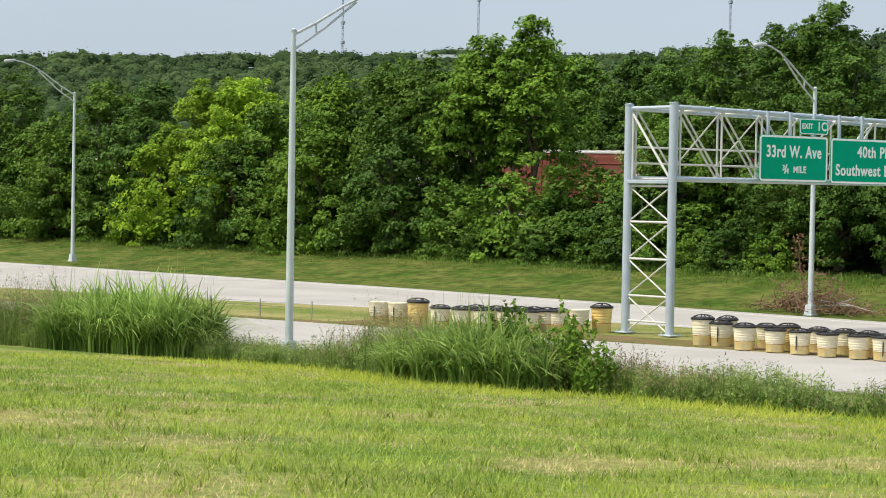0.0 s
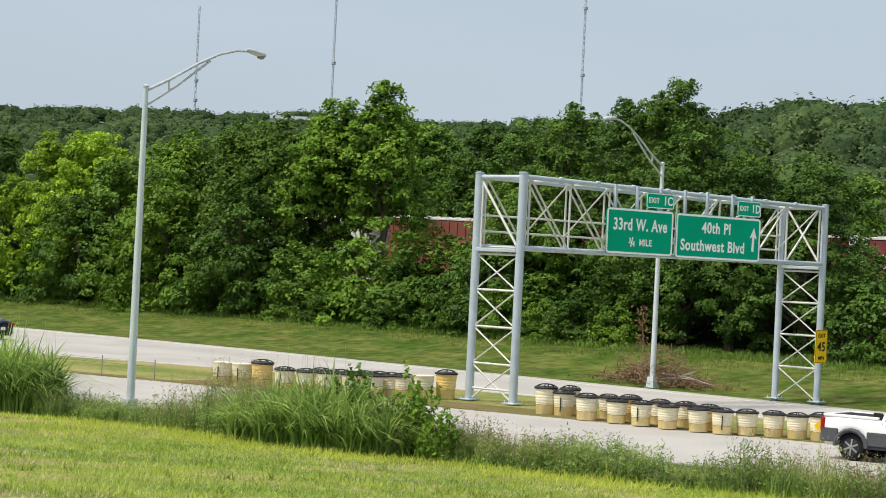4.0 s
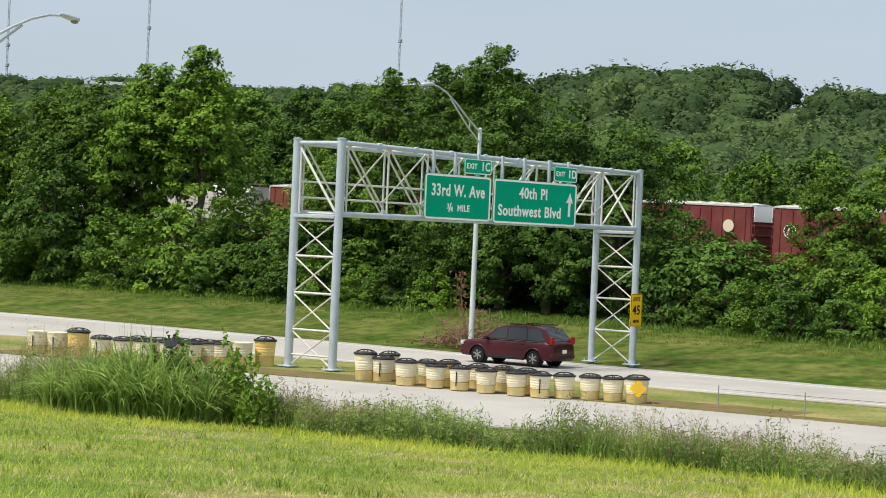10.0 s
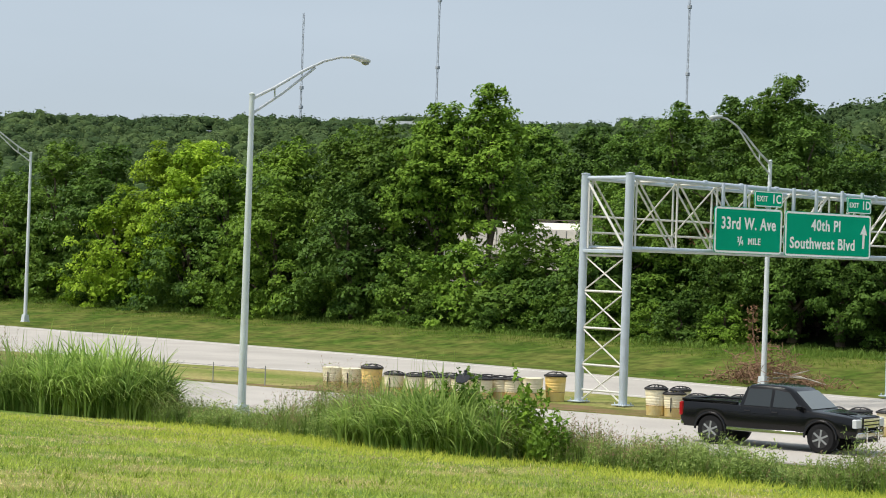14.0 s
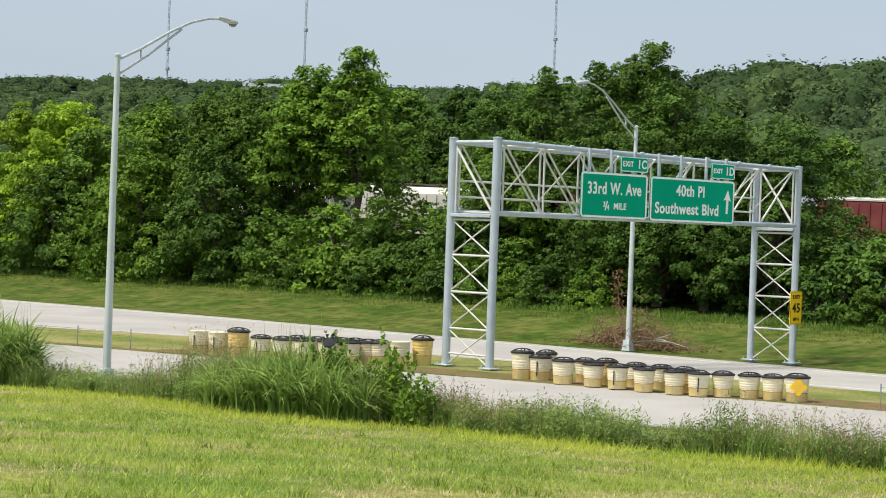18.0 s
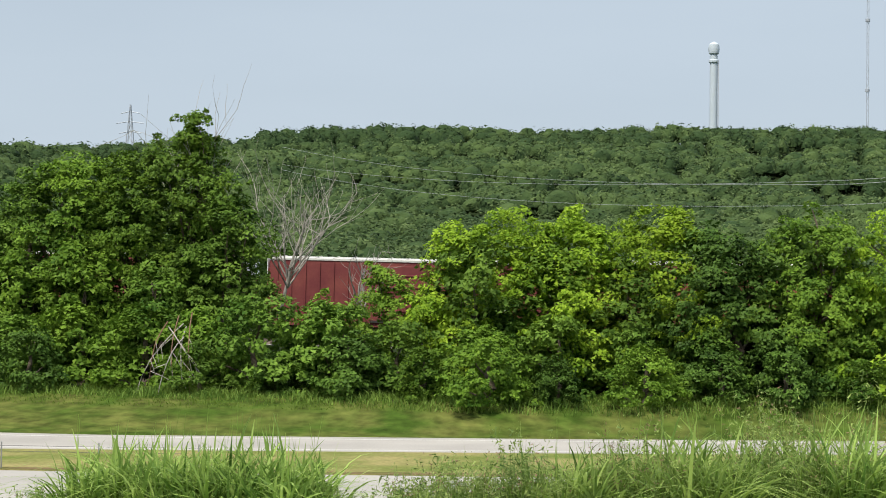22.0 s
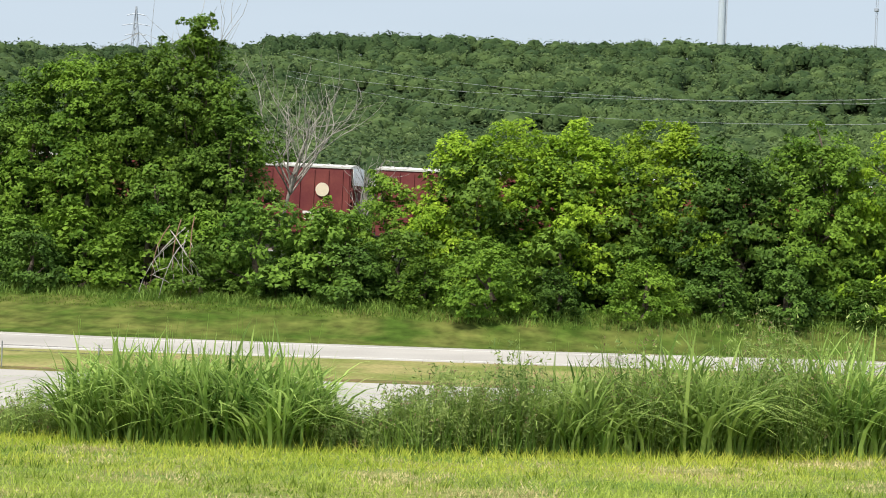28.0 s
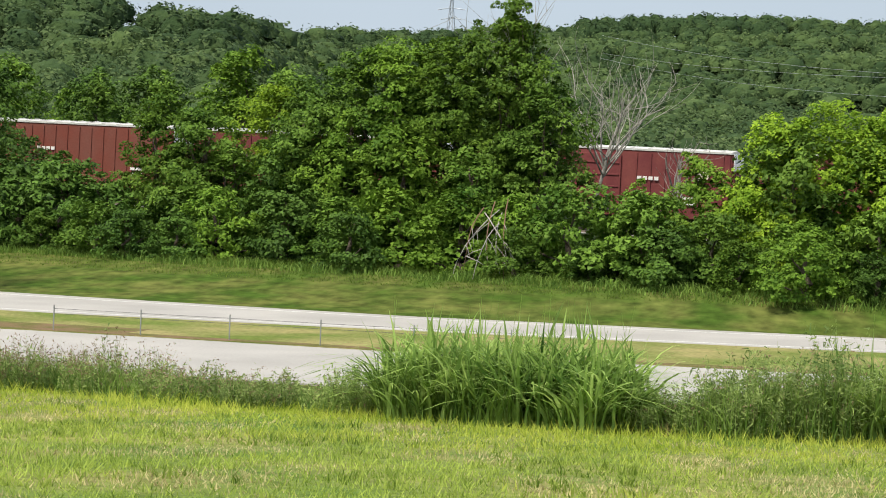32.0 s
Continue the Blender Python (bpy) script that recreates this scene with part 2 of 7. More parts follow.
# Brighter copy of the lawn blade: sunlight through the grass, put into the colour.
M_LAWN_SUNLIT = leaf_material("sunlit_lawn_blade", (0.30, 0.44, 0.030), (0.78, 0.80, 0.15), 0.55, 0.6, 0.6, island=0.7)
M_VERGE_BLADE = leaf_material("verge_blade", (0.100, 0.170, 0.024), (0.200, 0.270, 0.050), 0.45, 0.7, 0.35, island=0.3)
M_CAR_GLASS = glass_material("car_glass", (0.030, 0.036, 0.040))
# Pale base colour stands in for the sky reflected in the windscreen.
M_WINDSCREEN = glass_material("windscreen_glass", (0.15, 0.17, 0.175), 0.06)
M_TYRE = material("tyre_rubber", (0.014, 0.014, 0.015), 0.9, spread=0.15, spec=0.1)
M_RIM = material("alloy_rim", (0.42, 0.43, 0.44), 0.35, 0.7)
M_RIM_DARK = material("dark_rim", (0.03, 0.03, 0.032), 0.4, 0.2)
M_CHROME = material("chrome", (0.75, 0.76, 0.77), 0.12, 1.0)
M_TRIM = material("black_plastic", (0.02, 0.02, 0.022), 0.7, spec=0.15)
M_GREY_TRIM = material("grey_cladding", (0.07, 0.073, 0.08), 0.7, spec=0.2)
M_HEADLIGHT = glass_material("headlight_glass", (0.55, 0.57, 0.58), 0.08)
M_TAILLIGHT = glass_material("tail_light_red", (0.32, 0.012, 0.015), 0.12)
def car_paint(name, color, metal=0.1, rough=0.30):
    return material(name, color, rough, metal, spread=0.02, scale=1, coat=0.12, spec=0.35)
M_BOXCAR = material("boxcar_red", (0.150, 0.027, 0.030), 0.7, spread=0.14, scale=0.7, fine=8, tint=(0.22, 0.055, 0.045), rand=0.05)
M_BOXCAR_BROWN = material("boxcar_brown", (0.205, 0.050, 0.032), 0.75, spread=0.15, scale=0.7, fine=8, tint=(0.20, 0.07, 0.05))
M_WHITE_CAR = material("hopper_white", (0.55, 0.53, 0.49), 0.65, spread=0.12, scale=0.8, fine=8, tint=(0.66, 0.63, 0.57))
M_ROOF_PALE = material("boxcar_roof_edge", (0.56, 0.54, 0.50), 0.6, 0.1, spread=0.1)
M_TRAIN_DARK = material("train_underframe", (0.035, 0.030, 0.028), 0.85, spread=0.2)
M_STENCIL = material("stencil_white", (0.72, 0.68, 0.64), 0.7, spread=0.15, scale=8)
M_CREAM = material("emblem_cream", (0.76, 0.66, 0.50), 0.6, spread=0.06)
M_BALLAST = material("ballast", (0.20, 0.19, 0.18), 0.95, spread=0.3, scale=3, fine=25, bump=0.6, bump_scale=25)
M_RAIL = material("rail_steel", (0.25, 0.20, 0.17), 0.5, 0.7)
M_WOOD = material("weathered_wood", (0.21, 0.17, 0.13), 0.9, spread=0.2)
M_WHITE_ROOF = material("white_metal_roof", (0.72, 0.74, 0.76), 0.5, spread=0.05)
M_WALL = material("building_wall", (0.62, 0.62, 0.61), 0.8, spread=0.08)
M_MAST = material("mast_steel", (0.38, 0.41, 0.45), 0.6, 0.3)
M_MAST_WHITE = material("mast_white", (0.46, 0.52, 0.57), 0.6)
M_BIRD = material("black_feather", (0.008, 0.008, 0.011), 0.45, spread=0.2, scale=20)
M_POST = material("fence_post_steel", (0.26, 0.27, 0.26), 0.6, 0.3)
M_WIRE = material("power_wire", (0.42, 0.43, 0.44), 0.5, 0.4)
M_CABLE = material("steel_cable", (0.07, 0.075, 0.08), 0.7, 0.2)

# ---- mesh helpers ----
rng = np.random.default_rng(7)


class Geo:
    """Collects vertices and faces of one mesh."""

    def __init__(self):
        self.v, self.f = [], []

    def add(self, verts, faces, m=None):
        k = len(self.v)
        self.v += [tuple(m @ Vector(p)) if m is not None else tuple(p) for p in verts]
        self.f += [tuple(i + k for i in face) for face in faces]
        return self

    def box(self, c, s, bevel=0.0, m=None):
        x, y, z = (a / 2 for a in s)
        if not bevel:
            vs = [(c[0] + i * x, c[1] + j * y, c[2] + k * z) for i in (-1, 1) for j in (-1, 1) for k in (-1, 1)]
            fs = [(0, 1, 3, 2), (4, 6, 7, 5), (0, 4, 5, 1), (2, 3, 7, 6), (0, 2, 6, 4), (1, 5, 7, 3)]
            return self.add(vs, fs, m)
        b = min(bevel, x * 0.9, y * 0.9, z * 0.9)
        rings = []
        for k, ins in ((-z, b), (-z + b, 0), (z - b, 0), (z, b)):
            rings.append([(c[0] + px, c[1] + py, c[2] + k) for px, py in (
                (-x + ins, -y + b + ins), (-x + b + ins, -y + ins), (x - b - ins, -y + ins), (x - ins, -y + b + ins),
                (x - ins, y - b - ins), (x - b - ins, y - ins), (-x + b + ins, y - ins), (-x + ins, y - b - ins))])
        return self.rings(rings, True, m)

    def rings(self, rings, caps=True, m=None):
        n = len(rings[0])
        vs = [p for r in rings for p in r]
        fs = [(a * n + i, a * n + (i + 1) % n, (a + 1) * n + (i + 1) % n, (a + 1) * n + i) for a in range(len(rings) - 1) for i in range(n)]
        if caps:
            fs += [tuple(range(n))[::-1], tuple((len(rings) - 1) * n + i for i in range(n))]
        return self.add(vs, fs, m)

    def tube(self, pts, radii, n=8, caps=True, m=None):
        pts = [Vector(p) for p in pts]
        if not hasattr(radii, "__len__"):
            radii = [radii] * len(pts)
        rings = []
        for i, p in enumerate(pts):
            d = (pts[min(i + 1, len(pts) - 1)] - pts[max(i - 1, 0)]).normalized()
            u = d.orthogonal().normalized() if abs(d.z) < 0.99 else Vector((1, 0, 0))
            if abs(d.z) < 0.99:
                u = d.cross(Vector((0, 0, 1))).normalized()
            w = d.cross(u)
            rings.append([p + radii[i] * (math.cos(2 * math.pi * k / n) * u + math.sin(2 * math.pi * k / n) * w) for k in range(n)])
        return self.rings(rings, caps, m)

    def lathe(self, prof, n=20, m=None):
        rings = [[(r * math.cos(2 * math.pi * k / n), r * math.sin(2 * math.pi * k / n), z) for k in range(n)] for r, z in prof]
        return self.rings(rings, True, m)

    def mesh(self, name, mat, smooth=35):
        me = bpy.data.meshes.new(name)
        me.from_pydata(self.v, [], self.f)
        me.materials.append(mat)
        bm = bmesh.new()
        bm.from_mesh(me)
        bmesh.ops.recalc_face_normals(bm, faces=bm.faces)
        bm.to_mesh(me)
        bm.free()
        if smooth:
            me.shade_smooth()
            me.set_sharp_from_angle(angle=radians(smooth))
        return me


def part(name, geo, mat, parent, label="", smooth=35, m=None):
    """One mesh object under a thing or under a part."""
    ob = new(name, geo.mesh(name, mat, smooth) if isinstance(geo, Geo) else geo)
    ob.parent = parent
    if m is not None:
        ob.matrix_basis = m
    if label:
        ob["label"] = label
    return ob


def thing(name, label, category, m=None, group="", kind=""):
    ob = new(name)
    ob.empty_display_size = 0.2
    if m is not None:
        ob.matrix_basis = m
    return tagged(ob, label, category, group, kind)


def raw_mesh(name, co, loops, size, mat):
    """A mesh of faces with the same number of corners, from arrays."""
    me = bpy.data.meshes.new(name)
    co, loops = np.asarray(co, np.float32), np.asarray(loops, np.int32)
    me.vertices.add(len(co))
    me.vertices.foreach_set("co", co.ravel())
    me.loops.add(loops.size)
    me.loops.foreach_set("vertex_index", loops.ravel())
    me.polygons.add(loops.size // size)
    me.polygons.foreach_set("loop_start", np.arange(0, loops.size, size, dtype=np.int32))
    me.materials.append(mat)
    me.update(calc_edges=True)
    me.validate()
    return me


def unit(a):
    return a / (np.linalg.norm(a, axis=-1, keepdims=True) + 1e-9)


def leaf_mesh(name, centres, out, sizes, mat, flat=0.9, wide=0.55, r=None):
    """Small pointed leaves about the centres, turned towards out with scatter."""
    r = r or rng
    n = len(centres)
    nor = unit(out * 0.9 + r.normal(0, flat * 0.45, (n, 3)) + np.array([-0.05, -0.12, 0.42]))
    t = unit(np.cross(nor, unit(r.normal(0, 1, (n, 3)))))
    b = np.cross(nor, t)
    s = np.asarray(sizes).reshape(-1, 1)
    co = np.stack([centres + t * s * 0.62, centres - t * s * 0.38 + b * s * wide * 0.62, centres - t * s * 0.38 - b * s * wide * 0.62], 1).reshape(-1, 3)
    return raw_mesh(name, co, np.arange(3 * n), 3, mat)


def blade_mesh(name, base, height, lean, width, mat, curl=0.6, seg=4, taper=1.5, power=2.0):
    """Tapered grass blades that bend over; lean is the sideways vector at the tip, per metre of height."""
    n = len(base)
    height, width = np.asarray(height).reshape(-1, 1), np.asarray(width).reshape(-1, 1)
    twist = (np.arange(n) * 2.399) % 2.6 - 1.3
    along_ = unit(np.stack([lean[:, 0], lean[:, 1], np.zeros(n)], 1) + 1e-6)
    side = np.stack([-along_[:, 1], along_[:, 0], np.zeros(n)], 1) * np.cos(twist)[:, None] + along_ * np.sin(twist)[:, None]
    co = []
    for k in range(seg + 1):
        s = k / seg
        c = base + np.concatenate([lean[:, :2] * height * s ** power, height * (s - curl * 0.35 * np.linalg.norm(lean[:, :2], axis=1, keepdims=True) * s ** (power + 1))], 1)
        w = width * (1 - s ** taper) * 0.5 + 0.0008
        co += [c - side * w, c + side * w]
    co = np.stack(co, 1).reshape(-1, 3)
    quad = np.array([[2 * k, 2 * k + 1, 2 * k + 3, 2 * k + 2] for k in range(seg)]).ravel()
    loops = (np.arange(n)[:, None] * (2 * (seg + 1)) + quad[None]).ravel()
    return raw_mesh(name, co, loops, 4, mat)


def interp(x, table):
    return np.interp(x, [a for a, _ in table], [b for _, b in table])


# ---- lines of the place, along x: the road runs along x, y points away from it ----
MEDIAN_NEAR = [(-900, -20), (-250, 30), (-130, 41), (-76, 48.0), (-61.5, 50.6), (-45, 54.0), (-32, 56.2), (-20, 57.2), (0, 60.5), (40, 70), (900, 330)]
MEDIAN_FAR = [(-900, -10), (-250, 36), (-130, 47.5), (-100, 52), (-76, 57.1), (-66, 60.4), (-50, 62.2), (-36, 63.3), (-26, 64.9), (-8, 68.8), (10, 73.5), (40, 82), (900, 345)]
ROAD_FAR = [(-900, 40), (-250, 66), (-160, 72), (-125, 73.6), (-84, 74.6), (-60, 73.8), (-39, 73.1), (-25, 73.4), (-8, 77.0), (10, 81.7), (40, 90.2), (900, 354)]
ROAD_NEAR = [(-900, -32), (-250, 17), (-130, 29.5), (-76, 37.2), (-61.5, 39.8), (-45, 42.8), (-32, 45.0), (-20, 46.2), (0, 49.5), (40, 59), (900, 319)]
LAWN_EDGE = [(-900, -45), (-250, 4), (-130, 25), (-75, 34.6), (-57, 35.6), (-53, 36.8), (-48, 37.4), (-42.5, 36.6), (-38.7, 34.3), (-35, 34.2), (-32, 35.4), (-28, 34.8), (-25, 35.4), (-20, 35.2), (-15.5, 33.0), (-11.5, 32.2), (-8.5, 31.3), (-5, 31.4), (-0.8, 33.2), (3, 36.3), (20, 46), (60, 58), (900, 300)]
TREELINE = [(-900, 90), (-170, 88), (-100, 86.5), (-60, 85.5), (-46, 84.8), (-40, 83.2), (-25, 81.8), (-12, 80.3), (0, 82), (12, 86.2), (40, 96), (900, 360)]
RIDGE = [(-70, 3.6), (-61, 3.95), (-59, 4.05), (-53.5, 4.2), (-50.3, 4.3), (-47, 4.4), (-42, 4.4), (-38, 4.7), (-34.5, 5.15), (-32.8, 5.4), (-31.2, 5.45), (-29.6, 5.55), (-27.8, 5.4), (-25.8, 5.1), (-24.2, 4.85), (-22.9, 4.55), (-18.4, 4.7), (-14.8, 5.0), (-11.2, 5.25), (-9.4, 5.2), (-3.5, 5.45), (2, 5.5), (10, 5.4), (40, 4)]
RIDGE_AT = [(-70, 820), (-40, 820), (-36, 420), (-25, 380), (-21, 700), (-15, 800), (40, 800)]


def step(a, lo, hi):
    s = np.clip((a - lo) / (hi - lo), 0, 1)
    return s * s * (3 - 2 * s)


def ground_z(x, y):
    """Height of the ground sheet: lawn, road bed, bank, railway terrace and wooded hills."""
    x, y = np.asarray(x, float), np.asarray(y, float)
    lawn = 3.5 + 0.0223 * np.clip(x, -85, 70) - 0.0679 * np.clip(y, -60, 70)
    e, r, f, t = (interp(x, a) for a in (LAWN_EDGE, ROAD_NEAR, ROAD_FAR, TREELINE))
    bed = -0.04
    z = lawn * (1 - step(y, e, r - 1.0)) + bed * step(y, e, r - 1.0)
    z = z + step(y, f + 0.3, t + 1) * 1.25 + step(y, t + 1, t + 17) * (2.05 - 0.014 * np.clip(x + 52, -70, 45))
    az, d = np.degrees(np.arctan2(x, np.maximum(y, 1e-3))), np.hypot(x, y)
    top = (interp(az, RIDGE_AT) - 0.0) * np.tan(np.radians(interp(az, RIDGE))) + 5.1 - 8.0
    d0 = (t + 28) / np.maximum(np.cos(np.radians(np.clip(az, -72, 72))), 0.3)
    s = np.clip((d - d0) / np.maximum(interp(az, RIDGE_AT) - d0, 60), 0, 1)
    back = 1 - 0.75 * step(d, interp(az, RIDGE_AT) * 1.05, interp(az, RIDGE_AT) * 2.5)
    folds = 2.6 * np.sin(d / 17 + 0.03 * x) * np.sin(x / 41 + d / 90) * step(s, 0.25, 0.5) * (1 - step(s, 0.8, 0.97))
    return np.where(y > t + 17, z + folds + np.maximum(top - 3.3, 0) * (0.05 * s + 0.95 * s ** 2.2) * back * step(y, t + 22, t + 60), z)


def build_ground():
    azs = np.concatenate([np.arange(-75, 20, 0.5), np.arange(20, 285, 3.0)])
    ds = np.concatenate([[0.6, 2, 4, 6, 8, 10], np.arange(12, 130, 1.5), np.geomspace(131, 4500, 70)])
    na, nd = len(azs), len(ds)
    a, d = np.meshgrid(np.radians(azs), ds, indexing="ij")
    x, y = d * np.sin(a), d * np.cos(a)
    z = ground_z(x, y)
    co = np.concatenate([np.stack([x, y, z], -1).reshape(-1, 3), [[0, 0, 3.5]]])
    i, j = np.meshgrid(np.arange(na), np.arange(nd - 1), indexing="ij")
    i2 = (i + 1) % na
    quads = np.stack([i * nd + j, i * nd + j + 1, i2 * nd + j + 1, i2 * nd + j], -1).reshape(-1, 4)
    me = bpy.data.meshes.new("ground")
    tris = [(na * nd, int(k * nd), int(((k + 1) % na) * nd)) for k in range(na)]
    me.from_pydata(co.tolist(), [], quads.tolist() + tris)
    for m in (M_LAWN, M_VERGE, M_SHADED_WOODFLOOR):
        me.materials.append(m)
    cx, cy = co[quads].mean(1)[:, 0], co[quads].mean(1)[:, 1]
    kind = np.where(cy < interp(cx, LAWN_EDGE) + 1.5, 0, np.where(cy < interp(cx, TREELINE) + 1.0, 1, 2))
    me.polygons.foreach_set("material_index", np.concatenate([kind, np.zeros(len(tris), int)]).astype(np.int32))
    me.polygons.foreach_set("use_smooth", np.ones(len(me.polygons), bool))
    me.update()
    return tagged(new("ground", me), "mown grass slope, verges and wooded hills in one sheet", "ground", kind="structure")


def strip(name, low, high, z0, z1, mat, x0=-900, x1=900, skirt=True):
    """A slab between two lines, with its sides."""
    xs = sorted({x0, x1, *[a for a, _ in low if x0 < a < x1], *[a for a, _ in high if x0 < a < x1], *[float(v) for v in range(-160, 20, 6) if x0 < v < x1]})
    g = Geo()
    a, b = interp(xs, low), interp(xs, high)
    rings = [[(x, p, z1), (x, q, z1), (x, q, z0), (x, p, z0)] for x, p, q in zip(xs, a, b)]
    g.rings(rings)
    return g


def offset(table, d):
    return [(a, b + d) for a, b in table]


ground = build_ground()
tagged(new("road_near", strip("road", ROAD_NEAR, MEDIAN_NEAR, -0.5, 0.0, M_CONCRETE).mesh("road_near", M_CONCRETE, 0)), "pale worn concrete carriageway beside the grass median", "road", kind="structure")
tagged(new("road_far", strip("road", MEDIAN_FAR, ROAD_FAR, -0.5, 0.0, M_CONCRETE).mesh("road_far", M_CONCRETE, 0)), "pale worn concrete carriageway below the grass bank", "road", kind="structure")
median = tagged(new("median", strip("median", MEDIAN_NEAR, MEDIAN_FAR, -0.45, 0.03, M_MEDIAN).mesh("median", M_MEDIAN, 0)), "narrow patchy grass median between the carriageways", "median", kind="structure")
for nm, tab, d, w in (("edge_line", ROAD_FAR, -1.3, 0.12), ("edge_line", MEDIAN_FAR, 1.2, 0.12)):
    ob = new(nm, strip(nm, offset(tab, d), offset(tab, d + w), 0.0, 0.004, M_PAINT, -250, 60).mesh(nm, M_PAINT, 0))
    tagged(ob, "worn painted edge line on the concrete", "road marking", kind="structure")
# bare soil shoulder of the median
soil = new("median_shoulder", strip("soil", offset(MEDIAN_NEAR, 0.02), offset(MEDIAN_NEAR, 0.8), 0.0, 0.036, M_DIRT, -140, 30).mesh("median_shoulder", M_DIRT, 0))
tagged(soil, "bare brown soil along the median's edge", "soil", kind="structure")
patch = new("soil_patch", strip("soil", offset(MEDIAN_NEAR, 0.3), offset(MEDIAN_NEAR, 2.7), 0.0, 0.034, M_DIRT, -62, -29.5).mesh("soil_patch", M_DIRT, 0))
tagged(patch, "bare brown soil with thin grass under the barrels", "soil", kind="structure")
# ---- overhead sign gantry ----
COL_A, COL_B, COL_C, COL_D = Vector((-50.93, 56.91, 0)), Vector((-48.69, 56.91, 0)), Vector((-48.25, 74.17, 0)), Vector((-46.10, 74.17, 0))


def letters(body, size, stretch=1.0, depth=0.006):
    """The meshes of a line of lettering, one for each closed shape."""
    cu = bpy.data.curves.new("text", "FONT")
    cu.body, cu.size, cu.extrude, cu.align_x, cu.align_y = body, size, depth, "CENTER", "CENTER"
    cu.offset, cu.space_character, cu.resolution_u = 0.024 * size, 1.10, 4
    ob = bpy.data.objects.new("text", cu)
    scene.collection.objects.link(ob)
    me = bpy.data.meshes.new_from_object(ob.evaluated_get(bpy.context.evaluated_depsgraph_get()))
    bpy.data.objects.remove(ob)
    me.transform(Matrix.Diagonal((stretch, 1, 1, 1)))
    bm = bmesh.new()
    bm.from_mesh(me)
    bmesh.ops.remove_doubles(bm, verts=bm.verts, dist=0.0004)
    bm.verts.ensure_lookup_table()
    left, out = set(range(len(bm.verts))), []
    while left:
        todo, found = [left.pop()], []
        while todo:
            v = todo.pop()
            found.append(v)
            for e in bm.verts[v].link_edges:
                k = e.other_vert(bm.verts[v]).index
                if k in left:
                    left.discard(k)
                    todo.append(k)
        place = {v: i for i, v in enumerate(found)}
        faces = {f.index: [place[q.index] for q in f.verts] for v in found for f in bm.verts[v].link_faces}
        piece = bpy.data.meshes.new("letter")
        piece.from_pydata([tuple(bm.verts[v].co) for v in found], [], list(faces.values()))
        out.append(piece)
    bm.free()
    bpy.data.meshes.remove(me)
    return out


def rounded_panel(w, h, r, t, n=5):
    """A sheet in the xz plane, centred, front at y = -t."""
    pts = []
    for cx, cz, a0 in ((w / 2 - r, h / 2 - r, 0), (-w / 2 + r, h / 2 - r, 90), (-w / 2 + r, -h / 2 + r, 180), (w / 2 - r, -h / 2 + r, 270)):
        pts += [(cx + r * math.cos(radians(a0 + 90 * k / n)), cz + r * math.sin(radians(a0 + 90 * k / n))) for k in range(n + 1)]
    return Geo().rings([[(x, -t, z) for x, z in pts], [(x, 0, z) for x, z in pts]])


def panel_frame(w, h, r, band, t, y):
    """A flat border band along a rounded panel's edge."""
    def ring(ww, hh, rr):
        pts = []
        for cx, cz, a0 in ((ww / 2 - rr, hh / 2 - rr, 0), (-ww / 2 + rr, hh / 2 - rr, 90), (-ww / 2 + rr, -hh / 2 + rr, 180), (ww / 2 - rr, -hh / 2 + rr, 270)):
            pts += [(cx + rr * math.cos(radians(a0 + 18 * k)), cz + rr * math.sin(radians(a0 + 18 * k))) for k in range(6)]
        return pts
    o, i = ring(w, h, r), ring(w - 2 * band, h - 2 * band, max(r - band, 0.01))
    n, g = len(o), Geo()
    vs = [(x, y - t, z) for x, z in o] + [(x, y - t, z) for x, z in i] + [(x, y, z) for x, z in o] + [(x, y, z) for x, z in i]
    fs = []
    for k in range(n):
        q = (k + 1) % n
        fs += [(k, q, n + q, n + k), (2 * n + k, 2 * n + q, q, k), (n + k, n + q, 3 * n + q, 3 * n + k)]
    return g.add(vs, fs)


